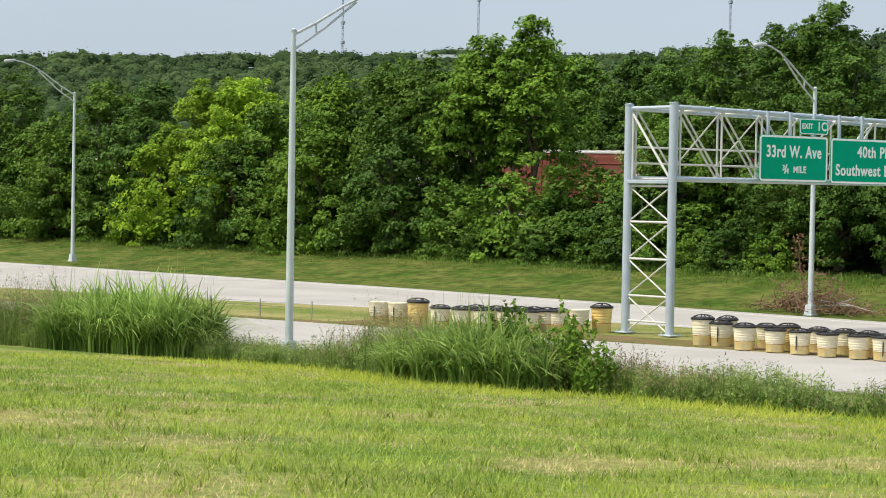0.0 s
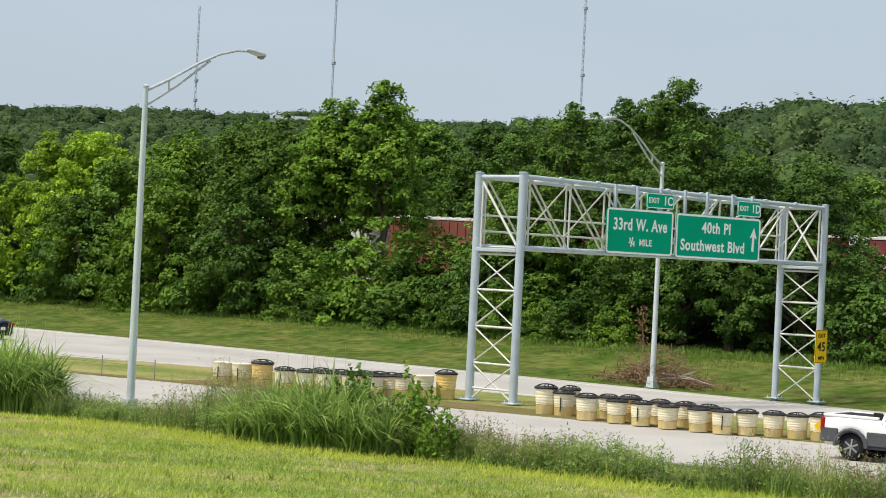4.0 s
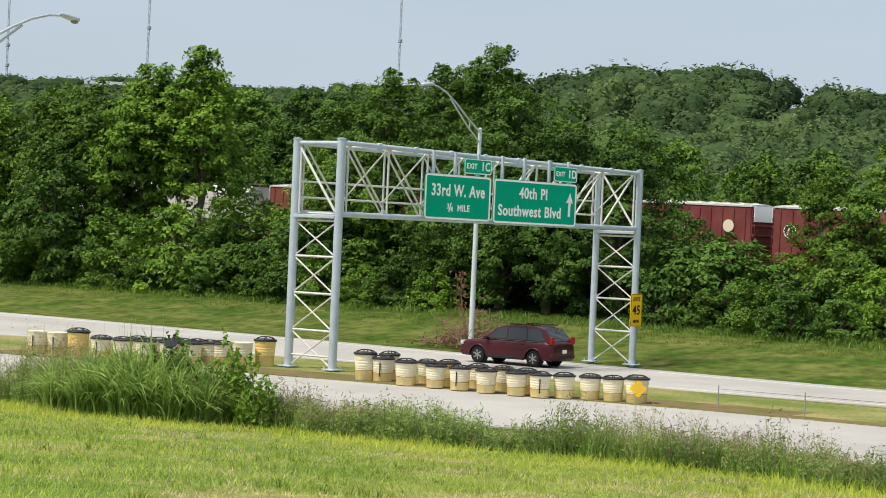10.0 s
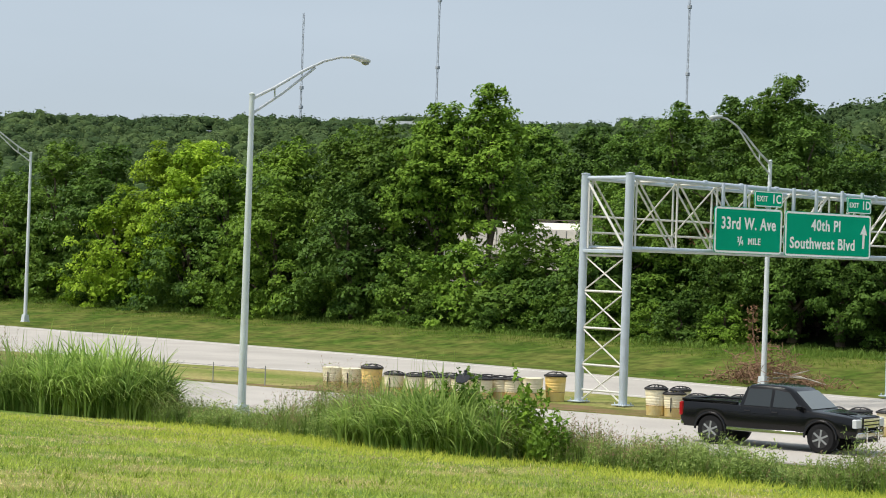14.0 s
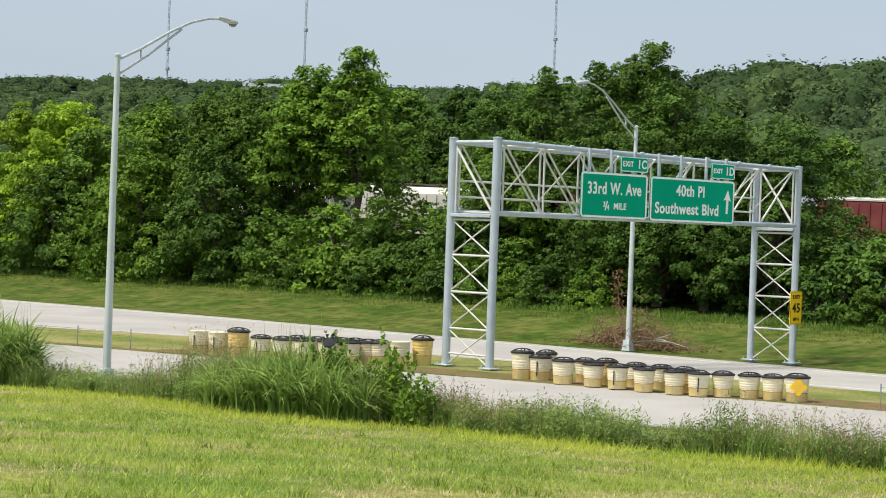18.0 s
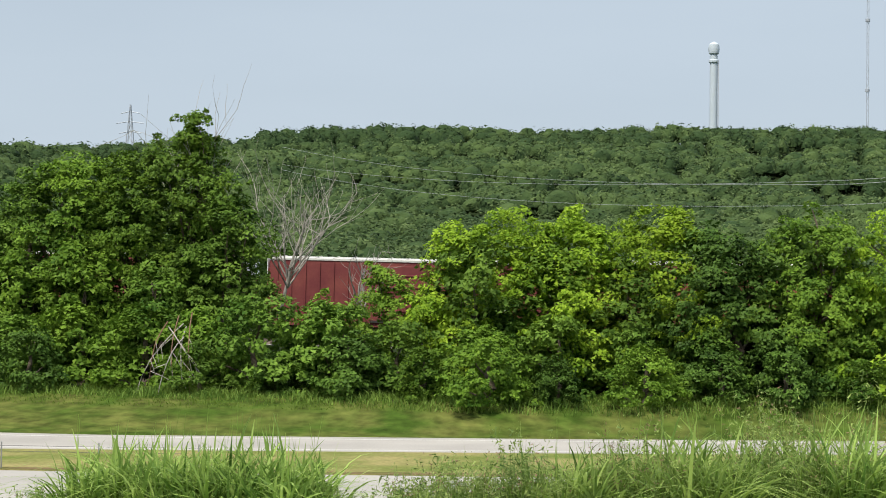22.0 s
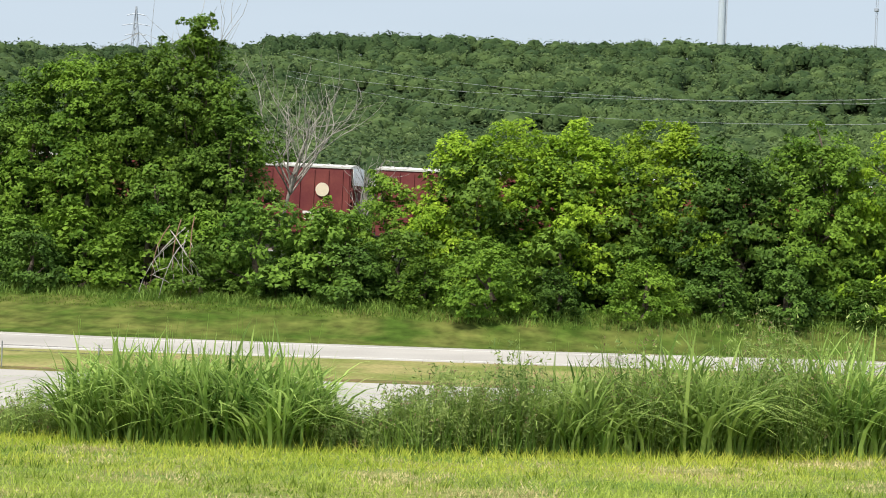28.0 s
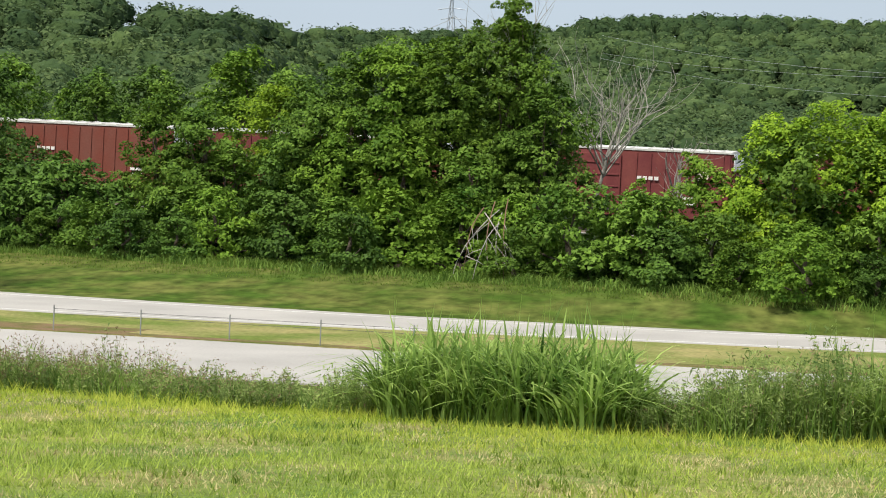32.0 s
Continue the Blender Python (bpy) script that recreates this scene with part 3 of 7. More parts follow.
def build_gantry():
    g = thing("sign_gantry", "galvanised steel truss gantry spanning the far carriageway", "sign gantry")
    h_near, h_far, low = 8.86, 8.64, 6.02
    tops = {}
    for nm, p, h in (("A", COL_A, h_near), ("B", COL_B, h_near), ("C", COL_C, h_far), ("D", COL_D, h_far)):
        r = 0.165 if nm in "AB" else 0.15
        col = part("column", Geo().tube([p + Vector((0, 0, -0.3)), p + Vector((0, 0, h))], r, 16), M_GALV, g)
        part("cap", Geo().lathe([(r + 0.02, h), (r + 0.02, h + 0.03), (0.02, h + 0.06)], 16, Matrix.Translation(p)), M_GALV, col)
        part("base_plate", Geo().box((p.x, p.y, 0.09), (0.62, 0.62, 0.05), 0.01), M_GALV, col)
        for dx in (-0.22, 0.22):
            for dy in (-0.22, 0.22):
                part("bolt", Geo().tube([(p.x + dx, p.y + dy, 0.1), (p.x + dx, p.y + dy, 0.2)], 0.025, 6), M_GALV, col)
        tops[nm] = h
    # cross-braced end frames
    for p, q in ((COL_A, COL_B), (COL_C, COL_D)):
        e = (q - p).normalized()
        a0, a1 = p + e * 0.15, q - e * 0.15
        levels = [0.12, 1.52, 2.94, 4.36, 5.74]
        for k, z in enumerate(levels[1:] if p is COL_A else levels[1:]):
            part("strut", Geo().tube([a0 + Vector((0, 0, z)), a1 + Vector((0, 0, z))], 0.045, 8), M_GALV_LIGHT, g)
        part("strut", Geo().tube([a0 + Vector((0, 0, 0.55)), a1 + Vector((0, 0, 0.55))], 0.042, 8), M_GALV_LIGHT, g) if p is COL_A else None
        for lo, hi in zip(levels, levels[1:]):
            for u, v in ((a0, a1), (a1, a0)):
                part("diagonal_brace", Geo().tube([u + Vector((0, 0, lo + 0.06)), v + Vector((0, 0, hi - 0.08))], 0.032, 8), M_GALV_LIGHT, g)
        part("saddle", Geo().box(((p.x + q.x) / 2, p.y, 5.9), (abs(q.x - p.x) - 0.2, 0.34, 0.14), 0.02), M_GALV, g)
    # four chords
    def on(p, q, s, zp, zq):
        v = p.lerp(q, s)
        return Vector((v.x, v.y, zp + (zq - zp) * s))
    for p, q in ((COL_B, COL_D), (COL_A, COL_C)):
        for zp, zq, r in ((h_near - 0.13, h_far - 0.13, 0.095), (low, low + 0.06, 0.095)):
            part("chord", Geo().tube([on(p, q, 0, zp, zq), on(p, q, 1, zp, zq)], r, 12), M_GALV, g)
        for z in (6.62, 7.24):
            part("rail", Geo().tube([on(p, q, 0.0, z, z), on(p, q, 1.0, z, z)], 0.04, 8), M_GALV_LIGHT, g) if p is COL_A else None
    n = 8
    for p, q in ((COL_B, COL_D), (COL_A, COL_C)):
        for k in range(n + 1):
            s = 0.02 + 0.96 * k / n
            part("web_post", Geo().tube([on(p, q, s, low, low + 0.06), on(p, q, s, h_near - 0.13, h_far - 0.13)], 0.042, 8), M_GALV_LIGHT, g)
            if k < n:
                s2 = 0.02 + 0.96 * (k + 1) / n
                a, b = (s, s2) if k < n // 2 else (s2, s)
                part("web_diagonal", Geo().tube([on(p, q, a, h_near - 0.13, h_far - 0.13), on(p, q, b, low, low + 0.06)], 0.042, 8), M_GALV_LIGHT, g)
    for k in range(n + 1):
        s = 0.02 + 0.96 * k / n
        for zp, zq in ((h_near - 0.13, h_far - 0.13), (low, low + 0.06)):
            part("cross_tube", Geo().tube([on(COL_A, COL_C, s, zp, zq), on(COL_B, COL_D, s, zp, zq)], 0.04, 8), M_GALV_LIGHT, g)
        if k < n:
            s2 = 0.02 + 0.96 * (k + 1) / n
            part("sway_brace", Geo().tube([on(COL_B, COL_D, s2, h_near - 0.13, h_far - 0.13), on(COL_A, COL_C, s2, 6.62, 6.62)], 0.032, 8), M_GALV_LIGHT, g)
            part("lateral_brace", Geo().tube([on(COL_A, COL_C, s, low, low + 0.06), on(COL_B, COL_D, s2, low, low + 0.06)], 0.035, 8), M_GALV_LIGHT, g)
    for k in range(1, 9):                               # clamp collars on the near top chord
        c = on(COL_B, COL_D, k / 9, h_near - 0.13, h_far - 0.13)
        part("chord_clamp", Geo().box((0, 0, 0), (0.16, 0.26, 0.26), 0.04, Matrix.Translation(c)), M_GALV, g)
    # end bracing between the columns
    for p, q in ((COL_A, COL_B), (COL_C, COL_D)):
        a, b = Vector((p.x + 0.2, p.y, 8.5)), Vector((q.x - 0.2, q.y, 6.1))
        part("end_diagonal", Geo().tube([a, b], 0.05, 8), M_GALV_LIGHT, g)
        part("end_post", Geo().tube([(p.x + 0.22, p.y, 6.0), (p.x + 0.22, p.y, 8.55)], 0.045, 8), M_GALV_LIGHT, g)
        part("end_chord", Geo().tube([(p.x, p.y, 8.72 if p is COL_A else 8.5), (q.x, q.y, 8.72 if p is COL_A else 8.5)], 0.075, 10), M_GALV, g)
    # sign hangers in front of the near face
    e = (COL_D - COL_B).normalized()
    out = Vector((e.y, -e.x, 0))
    for u in (4.7, 5.9, 7.2, 8.6, 9.9, 11.4, 12.6):
        c = COL_B + e * u + out * 0.16
        part("sign_hanger", Geo().box((0, 0, 0), (0.11, 0.12, 2.75), 0.01, Matrix.Translation((c.x, c.y, 7.37)) @ e.to_track_quat("X", "Z").to_matrix().to_4x4()), M_GALV, g)
    return g, e, out


gantry, TRUSS, OUT = build_gantry()
FACE = Matrix((TRUSS, -OUT, (0, 0, 1))).transposed().to_4x4()      # x along the truss, y into the sign, z up


def sign_panel(u0, u1, z0, z1, label, mat, lines, category="road sign", band=0.08, r=0.16, off=0.3):
    w, h = u1 - u0, z1 - z0
    c = COL_B + TRUSS * (u0 + u1) / 2 + OUT * off
    s = thing("road_sign", label, category, Matrix.Translation((c.x, c.y, (z0 + z1) / 2)) @ FACE)
    part("panel", rounded_panel(w, h, r, 0.03), mat, s)
    part("border", panel_frame(w - 0.03, h - 0.03, r - 0.015, band, 0.004, -0.03), M_SIGN_WHITE if mat is M_SIGN else M_BLACK, s, "reflective border")
    for z in (-h * 0.32, h * 0.32):
        part("back_rail", Geo().box((0, 0.03, z), (w * 0.94, 0.06, 0.07)), M_SIGN_BACK, s)
    for body, x, z, size, stretch in lines:
        for m in letters(body, size, stretch):
            m.materials.append(M_SIGN_WHITE if mat is M_SIGN else M_BLACK)
            part("letter", m, None, s, m=Matrix.Translation((x, -0.037, z)) @ pose(0, 0, 0, 90, 0, 0))
    return s


sign_panel(4.12, 7.82, 6.01, 7.83, "large green exit sign with white lettering on the gantry", M_SIGN,
                    [("33rd W. Ave", 0.0, 0.25, 0.66, 0.78), ("3", -0.55, -0.37, 0.30, 0.85), ("4", -0.34, -0.49, 0.30, 0.85), ("/", -0.44, -0.43, 0.5, 1.0), ("MILE", 0.32, -0.43, 0.36, 0.9)])
sign_b = sign_panel(7.98, 13.0, 5.99, 7.81, "large green street sign with white arrow on the gantry", M_SIGN,
                    [("40th Pl", -0.16, 0.36, 0.63, 0.86), ("Southwest Blvd", -0.33, -0.38, 0.63, 0.87)])
part("arrow", Geo().rings([[(x, -0.037 + k, z) for x, z in ((2.00, -0.48), (2.12, -0.48), (2.15, 0.12), (2.29, 0.05), (2.10, 0.52), (1.86, 0.08), (2.01, 0.13))] for k in (0, 0.006)]), M_SIGN_WHITE, sign_b, "white upward arrow")
sign_panel(6.25, 7.81, 7.90, 8.53, "small green exit number sign above the larger sign", M_SIGN, [("EXIT", -0.36, 0.0, 0.30, 0.9), ("1C", 0.43, 0.0, 0.48, 0.85)], r=0.1, band=0.035)
sign_panel(11.54, 12.98, 7.86, 8.52, "small green exit number sign above the larger sign", M_SIGN, [("EXIT", -0.32, 0.0, 0.28, 0.9), ("1D", 0.40, 0.0, 0.48, 0.85)], r=0.1, band=0.035)
advisory = sign_panel(16.95, 17.72, 1.78, 3.22, "yellow advisory speed plate on the gantry column", M_SIGN_YELLOW, [("EXIT", 0.0, 0.47, 0.24, 0.9), ("45", 0.0, -0.02, 0.56, 0.85), ("MPH", 0.0, -0.5, 0.20, 0.9)], band=0.02, r=0.05, off=0.2)


# ---- street lamps ----
def street_lamp(x, y, z, top, head, label, lean=(0, 0)):
    """A tapered pole with a trussed arm; head is the lamp's place."""
    s = thing("street_lamp", label, "street lamp", group="highway lamps")
    p, t, h = Vector((x, y, z)), Vector((x + lean[0], y + lean[1], top)), Vector(head)
    part("pole", Geo().tube([p, p.lerp(t, 0.5), t], [0.14, 0.115, 0.085], 14), M_POLE, s)
    base = part("base", Geo().box((x, y, z + 0.02), (0.5, 0.5, 0.06), 0.01), M_POLE, s)
    part("transformer_base", Geo().rings([[(x + a * w, y + b * w, zz) for a, b in ((-1, -1), (1, -1), (1, 1), (-1, 1))] for w, zz in ((0.21, z + 0.04), (0.17, z + 0.5))]), M_POLE, base)
    part("pole_cap", Geo().lathe([(0.105, top), (0.105, top + 0.04), (0.02, top + 0.09)], 12, Matrix.Translation((t.x, t.y, 0))), M_POLE, s)
    rise, run = h.z - top, h - t
    flat = Vector((run.x, run.y, 0))
    up = [(0, -0.12), (0.2, 0.20 * rise), (0.46, 0.62 * rise), (0.64, 0.86 * rise), (0.8, 0.99 * rise), (0.92, 1.02 * rise)]
    part("upper_arm", Geo().tube([t + flat * a + Vector((0, 0, b)) for a, b in up], [0.055, 0.05, 0.047, 0.045, 0.042, 0.04], 10), M_LAMP, s)
    lo = [(0.0, -0.62), (0.27, 0.10 * rise), (0.56, 0.70 * rise)]
    part("lower_arm", Geo().tube([t + flat * a + Vector((0, 0, b)) for a, b in lo], 0.042, 10), M_LAMP, s)
    part("arm_tie", Geo().tube([t + flat * 0.2 + Vector((0, 0, 0.20 * rise)), t + flat * 0.2 + Vector((0, 0, -0.05 * rise))], 0.03, 8), M_LAMP, s)
    d = flat.normalized()
    m = Matrix((d, Vector((-d.y, d.x, 0)), (0, 0, 1))).transposed().to_4x4()
    m = Matrix.Translation(h) @ m @ pose(0, 0, 0, 0, 6, 0)
    house = part("lamp_head", Geo().rings([[(px, ry * math.cos(a), cz + rz * math.sin(a)) for a in [2 * math.pi * k / 14 for k in range(14)]] for px, ry, rz, cz in
                 ((-0.5, 0.05, 0.05, 0.02), (-0.4, 0.09, 0.08, 0.02), (-0.1, 0.14, 0.10, 0.01), (0.15, 0.15, 0.10, 0.0), (0.32, 0.11, 0.08, 0.0), (0.38, 0.05, 0.04, 0.0))]), M_LAMP, s, m=m)
    part("lens", Geo().rings([[(0.18 + r * 1.3 * math.cos(a), r * math.sin(a), zz) for a in [2 * math.pi * k / 14 for k in range(14)]] for r, zz in ((0.12, -0.06), (0.10, -0.13), (0.04, -0.16))]), M_LENS, house, "clear domed lens")
    return s


street_lamp(-50.45, 40.0, -0.1, 10.49, (-50.45, 44.7, 12.1), "tall grey steel street lamp with curved truss arm beside tall weeds")
street_lamp(-55.3, 74.6, 0.0, 10.5, (-55.3, 70.4, 12.25), "tall grey steel street lamp beside a brown brush heap")
street_lamp(-119.0, 74.9, 0.3, 12.1, (-119.0, 69.7, 14.05), "tall grey steel street lamp on the grass bank")
street_lamp(5.9, 83.6, 0.3, 10.9, (5.6, 79.3, 12.7), "grey steel street lamp in front of bright green trees", lean=(-0.3, 0))


# ---- crash cushion barrels ----
def barrel_parts(th, low, high, h, lid=True, plate=False, strap=False):
    k = h / 1.0
    body = part("upper_shell", Geo().lathe([(0.375, 0.36 * k), (0.385, 0.38 * k), (0.385, 0.42 * k), (0.40, 0.44 * k), (0.395, 0.50 * k), (0.405, 0.52 * k), (0.41, 0.56 * k), (0.40, 0.60 * k), (0.41, 0.62 * k), (0.415, 0.68 * k), (0.405, 0.70 * k), (0.42, 0.73 * k), (0.425, 0.80 * k), (0.43, 0.93 * k), (0.44, 0.95 * k), (0.44, 0.99 * k), (0.40, 1.0 * k)], 22), high, th)
    part("lower_shell", Geo().lathe([(0.36, 0.0), (0.37, 0.02), (0.385, 0.33 * k), (0.395, 0.345 * k), (0.395, 0.37 * k), (0.37, 0.375 * k)], 22), low, th)
    part("seam_band", Geo().lathe([(0.398, 0.352 * k), (0.40, 0.356 * k), (0.40, 0.366 * k), (0.398, 0.37 * k)], 22), M_RUST, th)
    if lid:
        l = part("lid", Geo().lathe([(0.44, 0.925 * k), (0.47, 0.93 * k), (0.478, 0.985 * k), (0.455, 1.01 * k), (0.30, 1.03 * k), (0.06, 1.045 * k)], 22), M_LID, th)
        for a in range(0, 360, 60):
            arc = [(0.44, 1.0 * k), (0.34, 1.06 * k), (0.2, 1.10 * k), (0.03, 1.115 * k)]
            part("lid_rib", Geo().tube([(q * math.cos(radians(a)), q * math.sin(radians(a)), z) for q, z in arc], 0.022, 5), M_LID, l)
    if strap:
        part("strap", Geo().box((0.0, -0.44, 0.5 * k), (0.045, 0.02, 0.62 * k), 0.004, pose(0, 0, 0, 0, 0, 25)), M_BLACK, th)
    if plate:
        # four-lobed yellow marker with darker outlines, turned to the traffic
        turn = pose(0, 0, 0, 0, 0, 38)
        lobes = [(math.cos(a) * (0.26 + 0.045 * math.cos(4 * a)), math.sin(a) * (0.26 + 0.045 * math.cos(4 * a))) for a in [2 * math.pi * j / 32 for j in range(32)]]
        pl = part("marker_plate", Geo().rings([[(c, -0.447 - 0.01 * e, 0.60 * k + z) for c, z in lobes] for e in (0, 1)], m=turn), M_SIGN_YELLOW, th, "yellow marker plate")
        for cx, cz in ((-0.1, 0.1), (0.1, 0.1), (-0.1, -0.1), (0.1, -0.1), (0, 0)):
            g = Geo()
            ring = [(math.cos(2 * math.pi * j / 14), math.sin(2 * math.pi * j / 14)) for j in range(14)]
            g.add([(cx + r * c, -0.462, 0.60 * k + cz + r * z) for r in (0.085, 0.068) for c, z in ring], [(j, (j + 1) % 14, 14 + (j + 1) % 14, 14 + j) for j in range(14)], turn)
            part("outline_ring", g, M_BARREL_GOLD, pl, smooth=0)


def barrels():
    protos = {}
    for key, low, high, h, lid, strap, label in (
            ("plain", M_BARREL_LOW, M_BARREL, 0.90, True, False, "cream and yellow plastic crash barrel with black lid"),
            ("strap", M_BARREL_LOW, M_BARREL, 0.90, True, True, "cream and yellow crash barrel with dark strap and lid"),
            ("gold", M_BARREL_GOLD, M_BARREL_GOLD, 0.90, True, False, "weathered golden yellow plastic crash barrel with black lid"),
            ("tall_gold", M_BARREL_GOLD, M_BARREL_GOLD, 1.02, True, False, "tall golden yellow plastic crash barrel with black lid"),
            ("tall", M_BARREL_LOW, M_BARREL, 1.06, True, False, "tall faded cream plastic crash barrel with black lid"),
            ("open", M_BARREL_LOW, M_BARREL, 0.9, False, True, "pale cream plastic crash barrel without a lid")):
        t = thing("crash_barrel", label, "crash barrel", group="crash cushion barrels")
        barrel_parts(t, low, high, h, lid, strap=strap)
        protos[key] = t
    used = set()
    r = random.Random(4)

    def put(key, x, y):
        m = pose(x, y, 0.03, r.uniform(-1, 1), r.uniform(-1, 1), r.uniform(-12, 12)) @ Matrix.Diagonal((0.98, 0.98, 1.0, 1.0) if x < -50 else (0.92, 0.92, 0.93, 1.0))
        if key in used:
            copy_thing(protos[key], m)
        else:
            used.add(key)
            protos[key].matrix_basis = m
    for x, y, key in BARRELS:
        put(key, x, y)
    end = thing("crash_barrel", "cream crash barrel with yellow marker plate and black lid", "crash barrel", pose(*BARREL_END, 0.03) @ Matrix.Diagonal((0.92, 0.92, 0.93, 1.0)), "crash cushion barrels")
    barrel_parts(end, M_BARREL_LOW, M_BARREL, 0.90, plate=True)


BARRELS = [(-45.28, 54.75, "tall"), (-44.65, 55.0, "strap"), (-43.15, 54.45, "plain"), (-41.9, 54.55, "plain"), (-40.85, 54.55, "strap"), (-39.75, 54.6, "plain"),
           (-38.57, 54.75, "plain"), (-37.72, 54.9, "strap"), (-37.1, 55.45, "plain"), (-36.35, 55.9, "plain"), (-35.55, 56.1, "plain"),
           (-45.25, 56.1, "tall"), (-43.35, 55.95, "plain"), (-42.25, 55.75, "gold"), (-41.1, 55.95, "plain"), (-40.05, 56.0, "plain"), (-38.95, 55.85, "gold"),
           (-59.9, 52.1, "open"), (-58.95, 52.3, "open"), (-57.8, 52.3, "tall_gold"), (-56.6, 52.4, "strap"), (-55.6, 52.6, "plain"), (-54.7, 52.9, "strap"),
           (-55.9, 53.7, "plain"), (-55.0, 53.9, "plain"), (-54.3, 54.5, "plain"), (-53.9, 54.9, "gold"), (-54.0, 53.5, "plain"), (-53.3, 54.0, "plain"), (-53.2, 54.9, "plain"), (-52.75, 55.1, "plain"), (-52.15, 55.6, "open"), (-51.75, 56.45, "tall_gold")]
BARREL_END = (-34.75, 56.3)
barrels()


# ---- median cable fence ----
def cable_fence():
    f = thing("cable_fence", "low cable fence of slim grey posts along the median", "fence")
    xs = [-74.0, -71.0, -68.0, -65.2, -62.4] + [-31.8 + 3.0 * k for k in range(6)]
    for x in xs:
        y = float(interp(x, MEDIAN_NEAR)) + (0.2 if x < -50 else 0.35)
        part("post", Geo().tube([(x, y, 0.0), (x, y, 0.84)], 0.022, 8), M_POST, f)
    for z in (0.55, 0.72):
        for a, b in ((0, 5), (5, len(xs))):
            part("cable", Geo().tube([(x, float(interp(x, MEDIAN_NEAR)) + (0.2 if x < -50 else 0.35) + 0.04, z) for x in xs[a:b]], 0.006, 5), M_CABLE, f)


cable_fence()


# ---- far masts, pylon, water tower, building ----
def lattice_mast(x, y, z, h, w, label):
    t = thing("radio_mast", label, "radio mast", pose(x, y, z), "radio masts")
    for a in (0, 120, 240):
        c, s = w * math.cos(radians(a)), w * math.sin(radians(a))
        part("leg", Geo().tube([(c, s, -8), (c, s, h)], 0.11, 6), M_MAST, t)
    g = Geo()
    n = int(h / 3)
    for k in range(n):
        for a in (0, 120, 240):
            b = a + 120
            g.tube([(w * math.cos(radians(a)), w * math.sin(radians(a)), h * k / n), (w * math.cos(radians(b)), w * math.sin(radians(b)), h * (k + 1) / n)], 0.06, 4)
    tagged(part("lacing", g, M_MAST, t, smooth=0), kind="stuff")
    for zz in (h * 0.16, h * 0.33):
        part("antenna", Geo().lathe([(0.3, zz), (1.1, zz + 0.2), (1.1, zz + 1.6), (0.3, zz + 1.8)], 10), M_MAST, t)


lattice_mast(-729.6, 608.5, 70, 55, 0.45, "slim grey lattice radio mast on the far ridge")
lattice_mast(-686.1, 657.1, 70, 190, 0.5, "very tall grey lattice radio mast on the far ridge")
lattice_mast(-597.7, 738.4, 70, 190, 0.5, "very tall grey lattice radio mast behind the trees")
lattice_mast(49.4, 948.7, 78, 196, 0.6, "very tall pale lattice radio mast on the wooded ridge")
wt = thing("water_tower", "slender pale blue-white water tower on the wooded ridge", "water tower", pose(-21.5, 899.7, 0))
part("shaft", Geo().tube([(0, 0, 70), (0, 0, 121)], 1.75, 18), M_MAST_WHITE, wt)
part("ball", Geo().lathe([(1.2, 121), (2.3, 122), (2.6, 124), (2.3, 126), (1.2, 127), (0.2, 127.4)], 20), M_MAST_WHITE, wt)
part("collar", Geo().lathe([(1.8, 117.6), (2.3, 118), (2.3, 118.8), (1.8, 119.2)], 18), M_MAST_WHITE, wt)
part("ladder", Geo().box((2.1, -0.6, 96), (0.5, 0.5, 46)), M_MAST, wt)
py = thing("power_pylon", "grey lattice power pylon far behind the trees", "power pylon", pose(-281.8, 854.7, 62))
for sx in (-1, 1):
    for sy in (-1, 1):
        part("leg", Geo().tube([(3 * sx, 3 * sy, -6), (0.8 * sx, 0.8 * sy, 24), (0.15 * sx, 0.15 * sy, 33)], 0.2, 5), M_MAST, py)
for zz, w in ((20, 5.0), (24.5, 6.5), (29, 4.5)):
    part("crossarm", Geo().tube([(-w, 0, zz), (0, 0, zz + 0.9), (w, 0, zz)], 0.2, 5), M_MAST, py)
for k in range(6):
    w0, w1, za, zb = 3 - 0.42 * k, 3 - 0.42 * (k + 1), -1 + 4.2 * k, 3.2 + 4.2 * k
    for sgn in (-1, 1):
        part("brace", Geo().tube([(-w0 * sgn, -w0, za), (w1 * sgn, -w1, zb)], 0.13, 4), M_MAST, py)
fp = thing("utility_pole", "pale wooden utility pole on the far hillside", "utility pole", pose(-158.7, 784.1, 58))
part("pole", Geo().tube([(0, 0, -4), (0, 0, 19.5)], [0.4, 0.3], 8), M_WOOD, fp)
part("crossarm", Geo().box((0, 0, 18.2), (3.4, 0.35, 0.35)), M_WOOD, fp)
for z0, z1, sag in ((50.0, 24.3, 3.2), (45.0, 24.9, 2.6), (43.5, 21.2, 3.4)):
    c = thing("power_line", "thin grey power line crossing in front of the hill", "power line", group="power lines")
    pts = []
    for i in range(25):
        q = i / 18                                      # past 1 the span goes on towards the next tower
        pts.append((-134.0 + 147.0 * q, 543.0 - 243.0 * min(q, 1.0) - 60 * max(q - 1, 0), z0 + (z1 - z0) * q - 4 * sag * q * (1 - q) if q <= 1 else z1 + 6 * (q - 1)))
    part("wire", Geo().tube(pts, 0.03, 5), M_WIRE, c)
b = thing("warehouse", "long white flat-roofed building among the trees", "building", pose(-582.0, 549.0, 53.6, 0, 0, 47))
part("wall", Geo().box((0, 0, 2.0), (36, 20, 12)), M_WALL, b)
